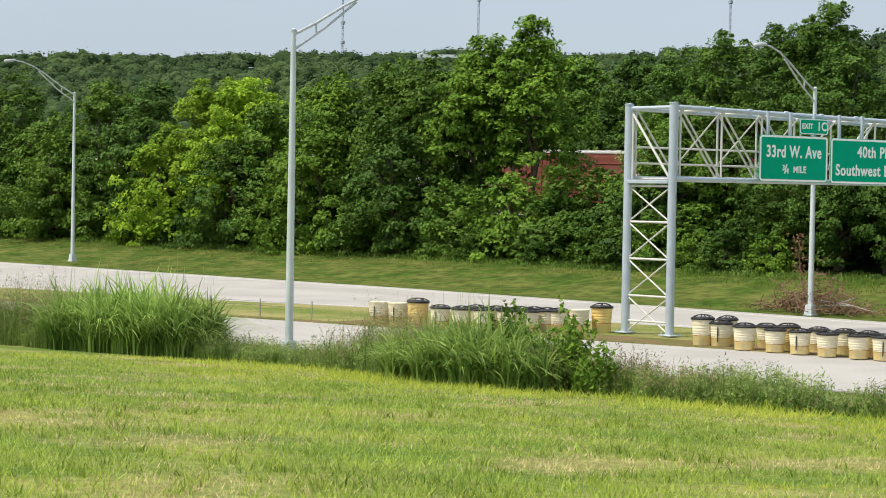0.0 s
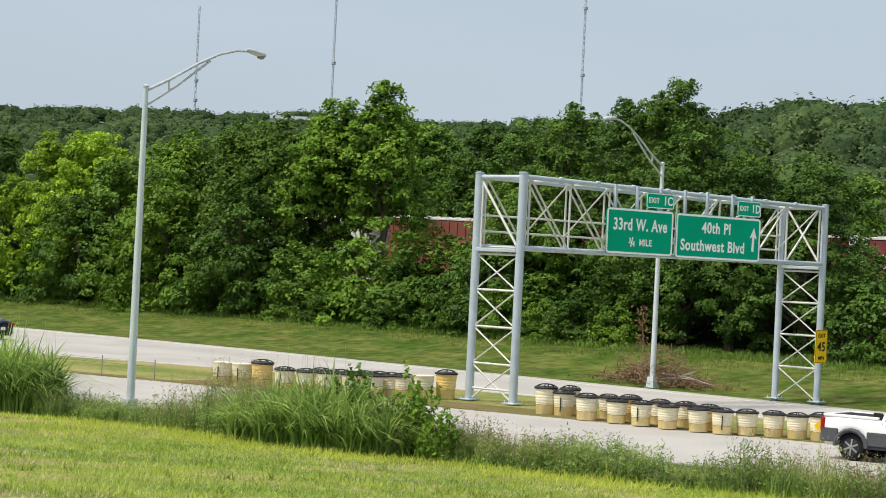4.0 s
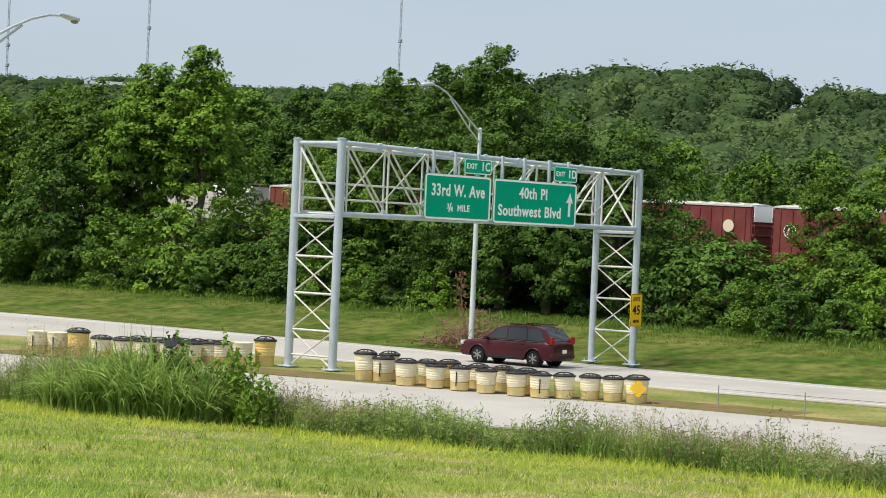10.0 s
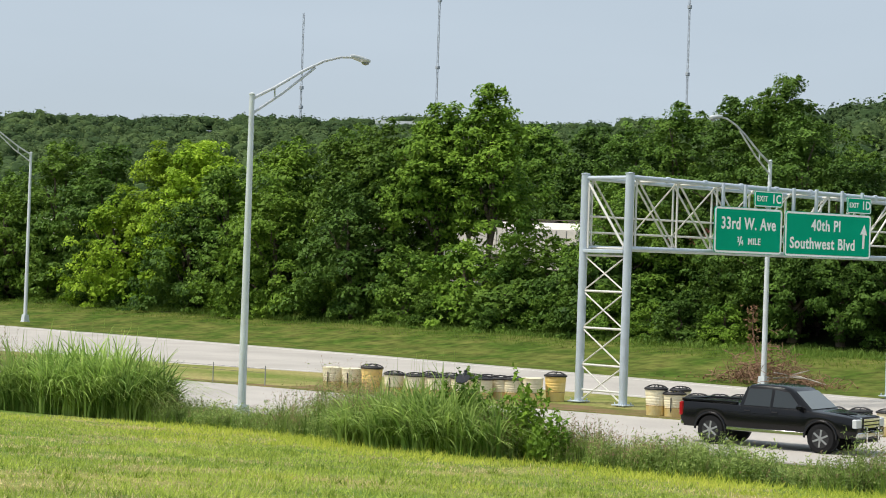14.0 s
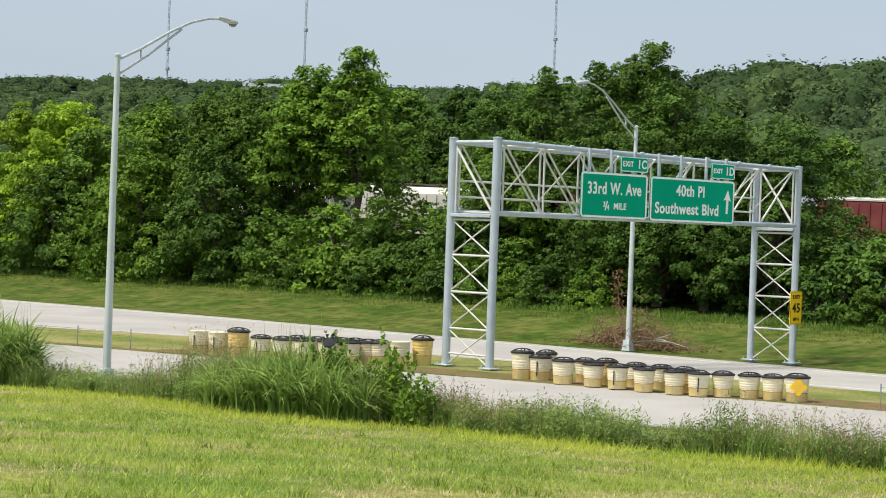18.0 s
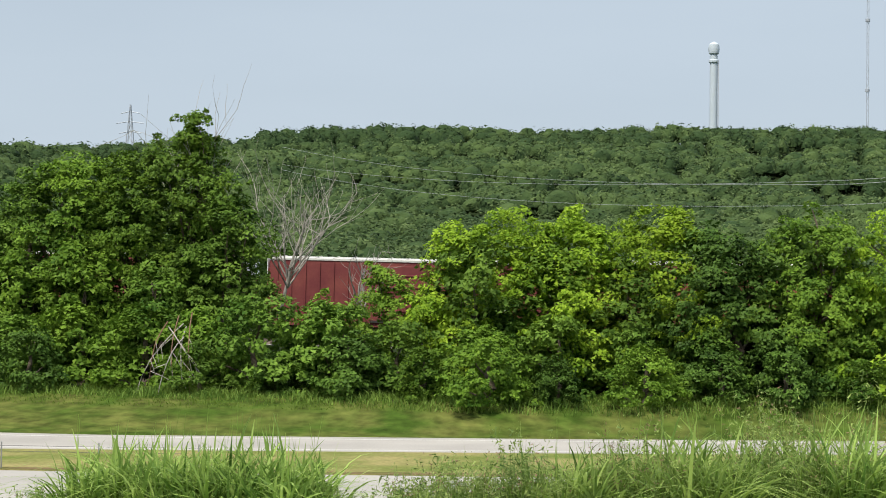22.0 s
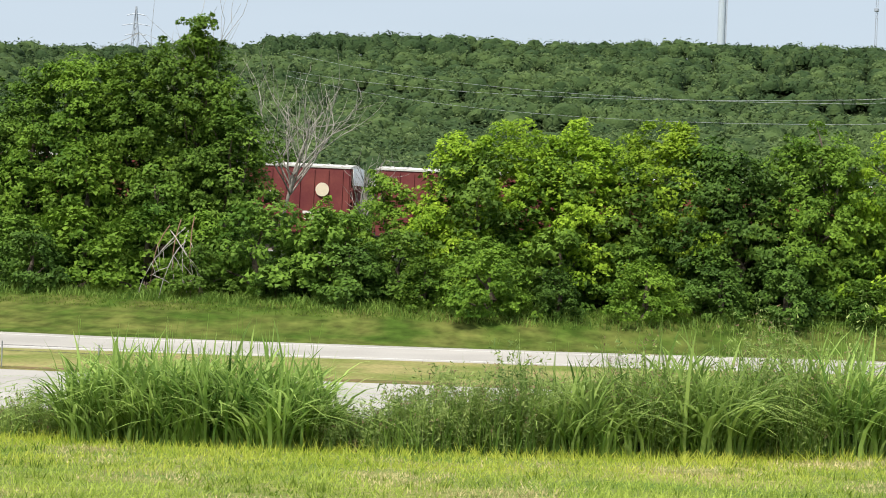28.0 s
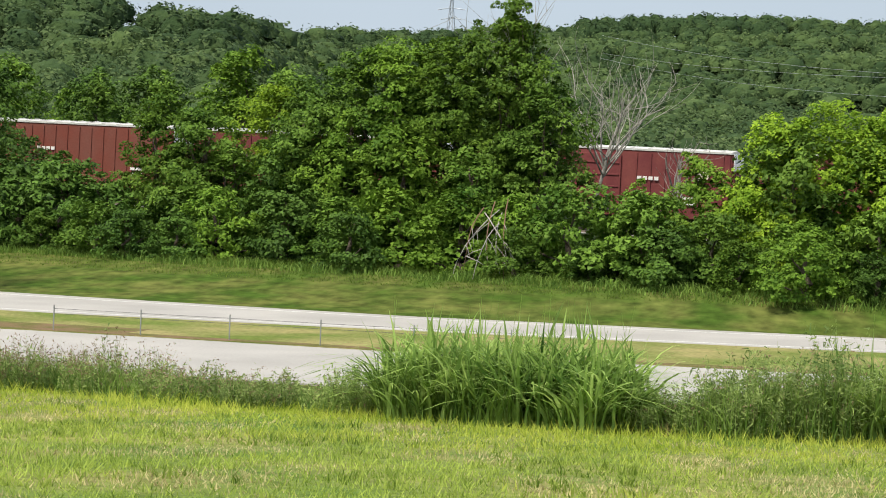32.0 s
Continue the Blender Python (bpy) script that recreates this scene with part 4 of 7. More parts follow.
part("roof", Geo().rings([[(-18.4, -10.4, 8.0), (18.4, -10.4, 8.0), (18.4, 10.4, 8.0), (-18.4, 10.4, 8.0)], [(-18.4, -10.4, 9.4), (18.4, -10.4, 9.4), (18.4, 10.4, 10.6), (-18.4, 10.4, 10.6)]]), M_WHITE_ROOF, b)

# ---- trees ----
# x, y, level of the top, crown radius, leaf tone
TREES_WEST = [
    (-169, 92, 16, 6.5, 3),
    (-157, 92, 15.9, 6.5, 2),
    (-147, 91, 12.2, 5, 2),
    (-139.5, 91, 14.4, 5.5, 2),
    (-133, 91, 14.0, 5, 1),
    (-125.5, 92, 14.4, 5, 4),
    (-120, 91, 14.1, 5, 4),
    (-116, 90, 12.2, 4.2, 2),
    (-111, 92, 13.9, 4.8, 3),
    (-105.5, 93, 15.0, 5, 2),
    (-101, 92, 14.8, 4.5, 2),
    (-96.5, 93, 16.0, 4.5, 3),
    (-92.7, 94, 17.3, 3.6, 3),
    (-110, 117, 16.8, 5, 2),
    (-103.5, 117, 16.6, 5, 1),
    (-79.4, 94, 14.6, 3.4, 1),
    (-76.5, 94, 15.7, 4, 2),
    (-72.5, 95, 16.2, 4.5, 1),
    (-69.4, 95, 16.8, 4.2, 2),
    # over the hollow: tone 1 puts its deep shade into the leaf colour
    (-65.3, 90.5, 14.0, 4.3, 1),
    (-61.6, 90.0, 12.2, 4.4, 1),
    (-128, 88.5, 9.5, 4, 4),
    (-99.5, 88, 10, 4, 1),
    (-108, 88, 10, 4, 3),
    (-142, 88, 10, 4.5, 3),
    (-152, 89, 11, 4.5, 2),
    (-77.7, 89.5, 10, 3.5, 2),
    (-94.4, 88.5, 6.4, 2.8, 2),
    (-118, 88, 9.5, 4, 1),
]
TREES_EAST = [
    # hollow's edge and added understory, shade likewise painted by the dark tone
    (-57.6, 91.0, 10.8, 3.9, 1),
    (-63.5, 97.0, 9.0, 4.2, 1),
    (-58.5, 97.5, 7.5, 4.0, 1),
    (-45.3, 91, 9.2, 2.6, 3),
    (-42.4, 90, 9.0, 2.8, 2),
    (-40, 93, 10.2, 3.2, 4),
    (-37.5, 92, 10.1, 3.0, 2),
    (-35.0, 91, 11.6, 3.6, 2),
    (-32.6, 91, 12.7, 3.9, 3),
    (-29.6, 91, 13.0, 3.9, 3),
    (-27.0, 91, 14.0, 3.7, 2),
    (-26.5, 90.5, 14.4, 1.5, 3),
    (-24.6, 89, 11.0, 2.4, 2),
    (-19.3, 86.5, 5.4, 1.7, 3),
    (-16.6, 87, 6.8, 2.0, 3),
    (-13.4, 88, 8.8, 3.0, 4),
    (-11.0, 89, 9.6, 3.8, 4),
    (-8.2, 88.5, 9.4, 3.8, 4),
    (-4.6, 89.5, 9.9, 4.2, 4),
    (-1.2, 87, 8.5, 3.4, 1),
    (2.6, 89, 9.8, 4, 3),
    (7, 90, 10.6, 4.5, 4),
    (12, 91, 11, 5, 2),
]


def clump_leaves(r, centres, radii, per, squash=0.8):
    """Leaf places and outward directions over flattened clumps."""
    n = len(centres)
    d = unit(r.normal(0, 1, (n, per, 3)))
    d[..., 2] = np.where(d[..., 2] < -0.4, -d[..., 2], d[..., 2])
    rad = radii[:, None, None] * (0.5 + 0.55 * r.random((n, per, 1)) ** 0.6)
    p = centres[:, None] + d * rad * np.array([1, 1, squash])
    return p.reshape(-1, 3), d.reshape(-1, 3)


def limb_path(a, b, r, k=4, sag=0.12):
    a, b = np.array(a, float), np.array(b, float)
    ln = np.linalg.norm(b - a)
    pts = [a + (b - a) * s + np.append(r.normal(0, 0.05 * ln, 2), 0) * math.sin(math.pi * s) + np.array([0, 0, sag * ln * math.sin(math.pi * s)]) for s in np.linspace(0, 1, k)]
    return [tuple(p) for p in pts]


def make_tree(seed, h, rad, tone, low=0.06, leaf=0.28, clump=0.62, cover=0.62, per=40, label="", name="tree", ragged=0.22, limbs=8):
    """A trunk with limbs, and a full crown of small leaf clumps with an uneven outline."""
    r = np.random.default_rng(seed)
    t = thing(name, label, name)
    n = int(2 * math.pi * rad * h * 0.78 / (math.pi * clump ** 2 * cover))
    # boughs: rounded masses that overlap up the crown
    nb = int(9 + 2.2 * rad + 0.5 * h)
    zb = low + (1 - low) * (np.arange(nb) + r.random(nb)) / nb
    prof = np.interp(zb, (0, 0.3, 0.6, 0.8, 0.92, 1.0), (0.85, 1.0, 0.88, 0.62, 0.36, 0.08))
    ab = np.arange(nb) * 2.4 + r.normal(0, 0.5, nb)
    br = rad * (0.30 + 0.20 * r.random(nb)) * (1.1 - 0.35 * zb)
    rb = np.maximum(rad * prof * (1 + ragged * r.normal(0, 0.5, nb)) - br * 0.7, 0)
    cb = np.stack([rb * np.cos(ab), rb * np.sin(ab), np.maximum(zb * h - br * 0.75, br * 0.3)], 1)
    k = r.choice(nb, n, p=br ** 2 / np.sum(br ** 2))
    dv = unit(r.normal(0, 1, (n, 3)) + np.array([0, 0, 0.45]))
    size = clump * (0.6 + 0.7 * r.random(n))
    c = cb[k] + dv * (br[k] * (0.72 + 0.33 * r.random(n)))[:, None] * np.array([1, 1, 0.9])
    # inner growth that closes the crown
    f = r.random(n) < 0.32
    zf = low + (0.9 - low) * r.random(n)
    af, rf = r.random(n) * 2 * np.pi, rad * 0.82 * np.sqrt(r.random(n)) * np.interp(zf, (0, 0.5, 0.9), (0.9, 0.9, 0.4))
    c = np.where(f[:, None], np.stack([rf * np.cos(af), rf * np.sin(af), zf * h], 1), c)
    if name == "tree":
        m = max(6, n // 26)
        lift = np.stack([r.normal(0, 0.2, m), r.normal(0, 0.2, m), 0.12 + 0.34 * r.random(m)], 1)
        high = np.argsort(-c[:, 2])[:max(m * 3, 12)][r.integers(0, max(m * 3, 12), m)]
        c, dv, f, size = np.concatenate([c, c[high] + lift]), np.concatenate([dv, unit(lift)]), np.concatenate([f, np.zeros(m, bool)]), np.concatenate([size, clump * (0.3 + 0.25 * r.random(m))])
    p, d = clump_leaves(r, c, size, per)
    mass = np.where(f[:, None], unit(c - np.array([0, 0, h * 0.4])), dv)
    out = unit(0.6 * d + 0.6 * np.repeat(mass, per, 0) + 0.3 * unit(p - np.array([0, 0, h * 0.45])))
    p[:, 2] = np.maximum(p[:, 2], 0.12)
    lv = leaf * (0.65 + 0.7 * r.random(len(p)))
    ob = new("crown", leaf_mesh("crown", p, out, lv, M_LEAF[tone], flat=1.15, wide=0.62, r=r))
    ob.parent = t
    tr = rad * 0.05 + 0.06
    top = np.array([r.normal(0, 0.08) * rad, r.normal(0, 0.08) * rad, h * 0.8])
    part("trunk", Geo().tube(limb_path((0, 0, -0.4), top, r, 6, 0), [tr * 1.25, tr, tr * 0.85, tr * 0.65, tr * 0.4, tr * 0.15], 8), M_BARK, t)
    for i in range(limbs):
        i = int(r.integers(n))
        s = np.clip(c[i, 2] / h * 0.62, 0.1, 0.72)
        a = np.array([0, 0, -0.4]) + (top - np.array([0, 0, -0.4])) * s
        part("limb", Geo().tube(limb_path(a, c[i], r), [tr * 0.42, tr * 0.3, tr * 0.2, tr * 0.08], 6), M_BARK, t)
    return t


TONE_NAME = {1: "dark green", 2: "mid green", 3: "fresh green", 4: "yellow-green"}


def grove():
    """The belt of trees in front of the railway."""
    for i, (x, y, top, rad, tone) in enumerate(TREES_WEST + TREES_EAST):
        far = x < -80
        z = float(ground_z(x, y)) - 0.1
        t = make_tree(100 + i, top - z, rad * 1.15, tone, leaf=0.27 if far else 0.175, clump=0.66 if far else 0.46, per=46 if far else 52, low=0.26 if -71 < x < -56.5 and y < 96 else 0.55 if -97 < x < -96 else 0.33 if -132 < x < -83 and y > 90 else 0.06,
                      label=f"{TONE_NAME[tone]} broadleaf tree in the belt before the railway")
        t.matrix_basis = pose(x, y, z)


def planted(protos, places):
    """The prototypes and their copies, set at the places (k, matrix)."""
    used = set()
    for k, m in places:
        o = protos[k]
        if k in used:
            o = copy_thing(o, Matrix.Identity(4))
        used.add(k)
        o.matrix_basis = m


def shrubs():
    """Undergrowth along the foot of the tree belt, low in front and tall behind."""
    names = ("leafy mid green shrub at the foot of the trees", "fresh green shrub at the foot of the trees", "dark green shrub at the foot of the trees", "broad green shrub at the foot of the trees")
    low = [make_tree(300 + k, 3.4, 2.2, (2, 3, 1, 2)[k], low=0.02, leaf=0.17, clump=0.40, cover=0.72, per=48, name="shrub", ragged=0.3, limbs=3, label=names[k]) for k in range(4)]
    tall = [make_tree(320 + k, 6.0, 2.7, (2, 1, 3)[k], low=0.05, leaf=0.20, clump=0.50, cover=0.78, per=44, name="shrub", ragged=0.3, limbs=4, label="tall " + names[k]) for k in range(3)]
    r = random.Random(12)
    a, b = [], []
    for row, dy, h0, h1 in ((0, 1.0, 0.55, 0.95), (1, 3.4, 0.85, 1.2)):
        x = -172.0 + row * 1.4
        while x < 22:
            y = float(interp(x, TREELINE)) + dy + r.uniform(-0.7, 0.9)
            s = r.uniform(h0, h1) * (1.24 if row and -57.5 < x < -45.5 else 1.32 if row and -24 < x < -18 else 1)
            if -90 < x < -76 and row:
                s *= 1.55
            if not (-66.5 < x < -54.8 or row == 0 and (-40 < x < -33 or -30.5 < x < -24.4)):
                a.append((r.randrange(4), pose(x, y, float(ground_z(x, y)) - 0.1, 0, 0, r.uniform(0, 360)) @ Matrix.Diagonal((s * r.uniform(0.95, 1.3), s * 1.05, s, 1))))
            x += r.uniform(2.3, 3.6) * (1.3 if x < -100 else 1)
    x = -172.0
    while x < 22:
        if not (-64.0 < x < -45.5 or -25.5 < x < -16.5 or -88.5 < x < -82):
            y = float(interp(x, TREELINE)) + 6.3 + r.uniform(-0.8, 0.8)
            s = r.uniform(0.9, 1.18) * (1.12 if x > -17 else 0.66 if -132 < x < -83 else 1)
            b.append((r.randrange(3), pose(x, y, float(ground_z(x, y)) - 0.1, 0, 0, r.uniform(0, 360)) @ Matrix.Diagonal((s * r.uniform(0.95, 1.2), s, s, 1))))
        x += r.uniform(2.9, 4.0) * (1.25 if x < -100 else 1)
    planted(low, a)
    planted(tall, b)


def back_trees():
    """Trees on the slope behind the railway."""
    protos = [make_tree(400 + k, 10.5, 4.4, (2, 3, 1, 2)[k], low=0.15, leaf=0.30, clump=0.74, cover=0.82, per=44, ragged=0.25, limbs=3, label="broadleaf tree on the slope behind the railway") for k in range(4)]
    r = random.Random(5)
    places = []
    for row, dy in ((0, 33), (1, 41), (2, 52)):
        x = -215.0 + 3 * row
        while x < 40:
            y = float(interp(x, TREELINE)) + dy + r.uniform(-3, 3)
            s = r.uniform(0.8, 1.15) * float(np.interp(x / y, (-1.4, -1.0, -0.75, -0.3, -0.22, 0.1), (0.72, 0.78, 1.0, 0.85, 0.42, 0.42)))
            places.append((r.randrange(4), pose(x, y, float(ground_z(x, y)) - 0.3, 0, 0, r.uniform(0, 360)) @ Matrix.Diagonal((s, s, s, 1))))
            x += r.uniform(5.5, 9.0) * max(0.55, s)
    planted(protos, places)


def far_woods():
    """Crowns all over the hills: a closed inside, its shade put into a darker colour, under boughs of small leaf
    sprays, each tree with its own tone.
    """
    r = np.random.default_rng(9)
    rings, segs = 4, 8
    up = np.radians(np.linspace(-14, 58, rings))
    turn = 2 * np.pi * np.arange(segs) / segs
    dome = np.concatenate([np.stack([np.cos(u) * np.cos(turn + 0.3 * q), np.cos(u) * np.sin(turn + 0.3 * q), np.full(segs, np.sin(u))], 1) for q, u in enumerate(up)] + [[[0, 0, 1.0]]])
    tri = []
    for a in range(rings - 1):
        for b in range(segs):
            e, g, k, m = a * segs + b, a * segs + (b + 1) % segs, (a + 1) * segs + b, (a + 1) * segs + (b + 1) % segs
            tri += [(e, g, m), (e, m, k)]
    tri = np.array(tri + [((rings - 1) * segs + b, (rings - 1) * segs + (b + 1) % segs, rings * segs) for b in range(segs)])

    def crown(per, nb):
        """Spray places and directions of one crown in a unit box."""
        zb = 0.25 + 0.73 * (np.arange(nb) + 0.5 * r.random(nb)) / nb
        ab = np.arange(nb) * 2.4 + r.random(nb)
        br = 0.30 + 0.20 * r.random(nb)
        rb = np.maximum(np.interp(zb, (0, 0.4, 0.75, 1.0), (0.80, 1.0, 1.0, 0.72)) - br * 0.85, 0)
        cb = np.stack([rb * np.cos(ab), rb * np.sin(ab), zb - br * 0.55], 1)
        k = r.choice(nb, per, p=br ** 2 / np.sum(br ** 2))
        d = unit(r.normal(0, 1, (per, 3)) + np.array([0, 0, 0.7]))
        return cb[k] + d * (br[k] * (0.82 + 0.22 * r.random(per)))[:, None] * np.array([1, 1, 0.8]), unit(d + 0.3 * unit(cb[k] + 1e-6))

    V, F, T, P, D, S, TS, count = [], [], [], [], [], [], [], 0
    for d0, d1, gap, per, leaf, rc, boughs in ((150, 300, 7.6, 300, 0.52, 3.5, 15), (300, 470, 7.2, 190, 0.68, 3.7, 12), (470, 850, 6.5, 74, 0.85, 3.3, 8)):
        n = int(0.5 * math.radians(84) * (d1 ** 2 - d0 ** 2) / gap ** 2)
        d = np.sqrt(r.random(n) * (d1 ** 2 - d0 ** 2) + d0 ** 2)
        az = r.random(n) * 84 - 70
        x, y = d * np.sin(np.radians(az)), d * np.cos(np.radians(az))
        keep = (y > interp(x, TREELINE) + 58) & (d < interp(az, RIDGE_AT) + 24)
        x, y, az, d = x[keep], y[keep], az[keep], d[keep]
        n = len(x)
        stand = np.array([noise.noise(Vector((a * 0.022, b * 0.022, 3))) for a, b in zip(x, y)])
        old = (az > -14.4) & (az < -8.4) & (d > 770)                # a stand of older oaks on the crest
        h = rc * (1.68 + 0.6 * r.random(n)) * (1 + 0.32 * stand) * np.where(old, 1.3, 1)
        rad = rc * (0.95 + 1.1 * r.random(n) ** 1.6)
        z = ground_z(x, y)
        tone = np.clip(0.5 + 0.75 * stand + r.normal(0, 0.22, n) - 0.35 * old - 0.25 * (d > interp(az, RIDGE_AT) - 40), 0, 1)
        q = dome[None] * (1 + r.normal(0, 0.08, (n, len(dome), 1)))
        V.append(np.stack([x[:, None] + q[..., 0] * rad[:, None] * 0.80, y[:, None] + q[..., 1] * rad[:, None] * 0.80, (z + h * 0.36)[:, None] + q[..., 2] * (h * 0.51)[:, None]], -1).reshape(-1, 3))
        T.append(np.repeat(tone, len(dome)))
        F.append((np.arange(n)[:, None, None] * len(dome) + tri[None] + count).reshape(-1, 3))
        count += n * len(dome)
        # leaf sprays on the slopes that stand above the tree belt
        rise = np.degrees(np.arctan2(z + h - 5.1, d))
        full = rise > np.where(az < -38, interp(az, RIDGE) - 1.3, 0.9)
        x, y, z, h, rad, tone = (a[full] for a in (x, y, z, h, rad, tone))
        n = len(x)
        kinds = [crown(per, boughs) for _ in range(9)]
        pick = r.integers(0, 9, n)
        pp, dd = np.stack([k[0] for k in kinds])[pick], np.stack([k[1] for k in kinds])[pick]
        ang = r.random(n) * 6.28
        c, s = np.cos(ang)[:, None], np.sin(ang)[:, None]
        def spun(v):
            return np.stack([v[..., 0] * c - v[..., 1] * s, v[..., 0] * s + v[..., 1] * c, v[..., 2]], -1)
        pp, dd = spun(pp), spun(dd)
        P.append((pp * np.stack([rad, rad, h], 1)[:, None] + np.stack([x, y, z], 1)[:, None]).reshape(-1, 3))
        D.append(dd.reshape(-1, 3))
        S.append(leaf * (0.6 + 0.7 * r.random(n * per)))
        TS.append(np.repeat(tone, per))
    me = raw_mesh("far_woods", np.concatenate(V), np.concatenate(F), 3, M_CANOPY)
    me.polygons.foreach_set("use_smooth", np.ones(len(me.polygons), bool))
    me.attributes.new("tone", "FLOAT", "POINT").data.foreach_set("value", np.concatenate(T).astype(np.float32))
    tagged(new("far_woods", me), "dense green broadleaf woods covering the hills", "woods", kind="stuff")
    P, D, S = np.concatenate(P), np.concatenate(D), np.concatenate(S)[:, None]
    nor = unit(D + r.normal(0, 0.22, D.shape))
    t = unit(np.cross(nor, unit(r.normal(0, 1, D.shape))))
    b = np.cross(nor, t)
    co = np.stack([P + t * S * 0.75, P - t * S * 0.4 + b * S * 0.55, P - t * S * 0.4 - b * S * 0.55], 1).reshape(-1, 3)
    me = raw_mesh("far_foliage", co, np.arange(3 * len(P)), 3, M_LEAF_FAR)
    me.attributes.new("tone", "FLOAT", "POINT").data.foreach_set("value", np.repeat(np.concatenate(TS), 3).astype(np.float32))
    tagged(new("far_foliage", me), "leafy sprays over the crowns of the far woods", "woods", kind="stuff")


grove()
shrubs()
back_trees()
far_woods()

# ---- dead trees, roots, brush heap ----
def bare_branches(g, r, a, d, ln, rad, level):
    """Grows bare wood into g from a along d."""
    a, d = Vector(a), Vector(d).normalized()
    pts, p = [a], a
    for k in range(4):
        d = (d + Vector(r.normal(0, 0.13, 3)) + Vector((0, 0, 0.06))).normalized()
        p = p + d * ln / 4
        pts.append(p)
    g.tube(pts, [rad, rad * 0.85, rad * 0.7, rad * 0.55, rad * 0.35], 5)
    if level:
        for k in range(3 if level > 1 else 4):
            s = pts[1 + min(k, 3)]
            side = Vector(r.normal(0, 1, 3))
            bare_branches(g, r, s, d * 1.0 + side * 0.55 + Vector((0, 0, 0.25)), ln * r.uniform(0.5, 0.75), rad * 0.5, level - 1)


def dead_tree(x, y, h, seed, label, lean=(0, 0), stems=3, spread=0.3, wood=M_DEADWOOD):
    r = np.random.default_rng(seed)
    t = thing("dead_tree", label, "dead tree", pose(x, y, float(ground_z(x, y)) - 0.2))
    part("trunk", Geo().tube([(0, 0, 0), (lean[0] * 0.3, lean[1] * 0.3, h * 0.2), (lean[0] * 0.6, lean[1] * 0.6, h * 0.4)], [0.010 * h, 0.008 * h, 0.006 * h], 8), wood, t)
    for k in range(stems):
        g = Geo()
        a = 2 * math.pi * k / stems + r.uniform(0, 1)
        bare_branches(g, r, (lean[0] * 0.5, lean[1] * 0.5, h * (0.3 + 0.1 * (k % 3) / 3)), (lean[0] / h + spread * math.cos(a), spread * math.sin(a), 1), h * 0.36, 0.05, 2)
        part("limb", g, wood, t)
    return t


dead_tree(-24.0, 95.5, 11.6, 21, "bare grey dead tree with a fan of thin branches", (1.6, 0), 11, 0.7)
dead_tree(-27.1, 91.6, 15.2, 23, "bare grey dead twigs rising out of a leafy crown", (0.3, 0), 5, 0.16)
dead_tree(-19.8, 97.0, 6.4, 25, "thin bare saplings standing behind the shrubs", (0, 0), 5, 0.3)
dead_tree(-94.8, 94.0, 14.2, 27, "bare grey twigs in a tall thin crown", (0.6, 0), 5, 0.2)
def hanging_branches():
    """Bleached dead limbs that hang from the big crown down to the grass."""
    r = np.random.default_rng(29)
    t = thing("dead_limbs", "bleached dead limbs hanging at the foot of a tree", "dead limbs")
    for k in range(7):
        a = np.array([-25.0 + r.normal(0, 0.4), 84.2 + r.normal(0, 0.3), 4.3 + r.normal(0, 0.4)])
        b = np.array([-26.9 + 3.4 * (k + r.random()) / 7, 82.6 + r.uniform(-0.3, 0.3), 1.1 + 0.7 * r.random()])
        pts = [a + (b - a) * q + np.array([0.06 * math.sin(7 * q + 2.3 * k) * q, -0.5 * math.sin(math.pi * q), 0.3 * math.sin(math.pi * q)]) for q in np.linspace(0, 1, 6)]
        limb = part("limb", Geo().tube([tuple(p) for p in pts], [0.028, 0.027, 0.024, 0.020, 0.015, 0.006], 6), M_BRUSH if k % 2 else M_DEADWOOD, t)
        for q in (2, 3, 4):
            e = pts[q] + np.array([r.normal(0, 0.4), -0.1, -0.4 - 0.5 * r.random()])
            part("twig", Geo().tube([tuple(pts[q]), tuple((pts[q] + e) / 2 + np.array([0, 0, 0.06])), tuple(e)], [0.022, 0.016, 0.006], 4), M_DEADWOOD, limb)


hanging_branches()
r_ = np.random.default_rng(31)
heap = thing("brush_heap", "heap of cut brown brush with dry leaves", "brush heap", pose(-55.9, 75.9, 0.15))
g = Geo()
for k in range(460):
    c = Vector((r_.normal(0, 1.5), r_.normal(0, 0.7), abs(r_.normal(0.6, 0.75))))
    c.z *= max(0.25, 1 - abs(c.x) / 3.2)
    d = Vector((r_.normal(0, 1), r_.normal(0, 0.5), r_.normal(0, 0.45))).normalized() * r_.uniform(0.4, 1.1)
    g.tube([c - d * 0.5, c + Vector(r_.normal(0, 0.08, 3)), c + d * 0.5], [0.014, 0.018, 0.007], 4)
tagged(part("twig_mass", g, M_BRUSH, heap, smooth=0), kind="stuff")
pc = np.stack([r_.normal(0, 1.8, 900), r_.normal(0, 0.8, 900), np.abs(r_.normal(0.25, 0.75, 900))], 1)
pc[:, 2] *= np.maximum(0.08, 1 - np.abs(pc[:, 0]) / 2.6)
tagged(part("dry_leaf_mass", leaf_mesh("dry_leaves", pc, unit(r_.normal(0, 1, (900, 3))), np.full(900, 0.12), M_LEAF_DRY), None, heap), kind="stuff")
stem = np.stack([-1.0 + r_.normal(0, 0.22, 120) - 0.1, r_.normal(0, 0.15, 120), 1.6 + 2.0 * r_.random(120)], 1)
part("dead_sapling", Geo().tube([(-0.6, 0, 0), (-0.9, 0, 1.4), (-1.1, 0, 2.6), (-1.05, 0, 3.4)], [0.05, 0.04, 0.03, 0.01], 6), M_BRUSH, heap)
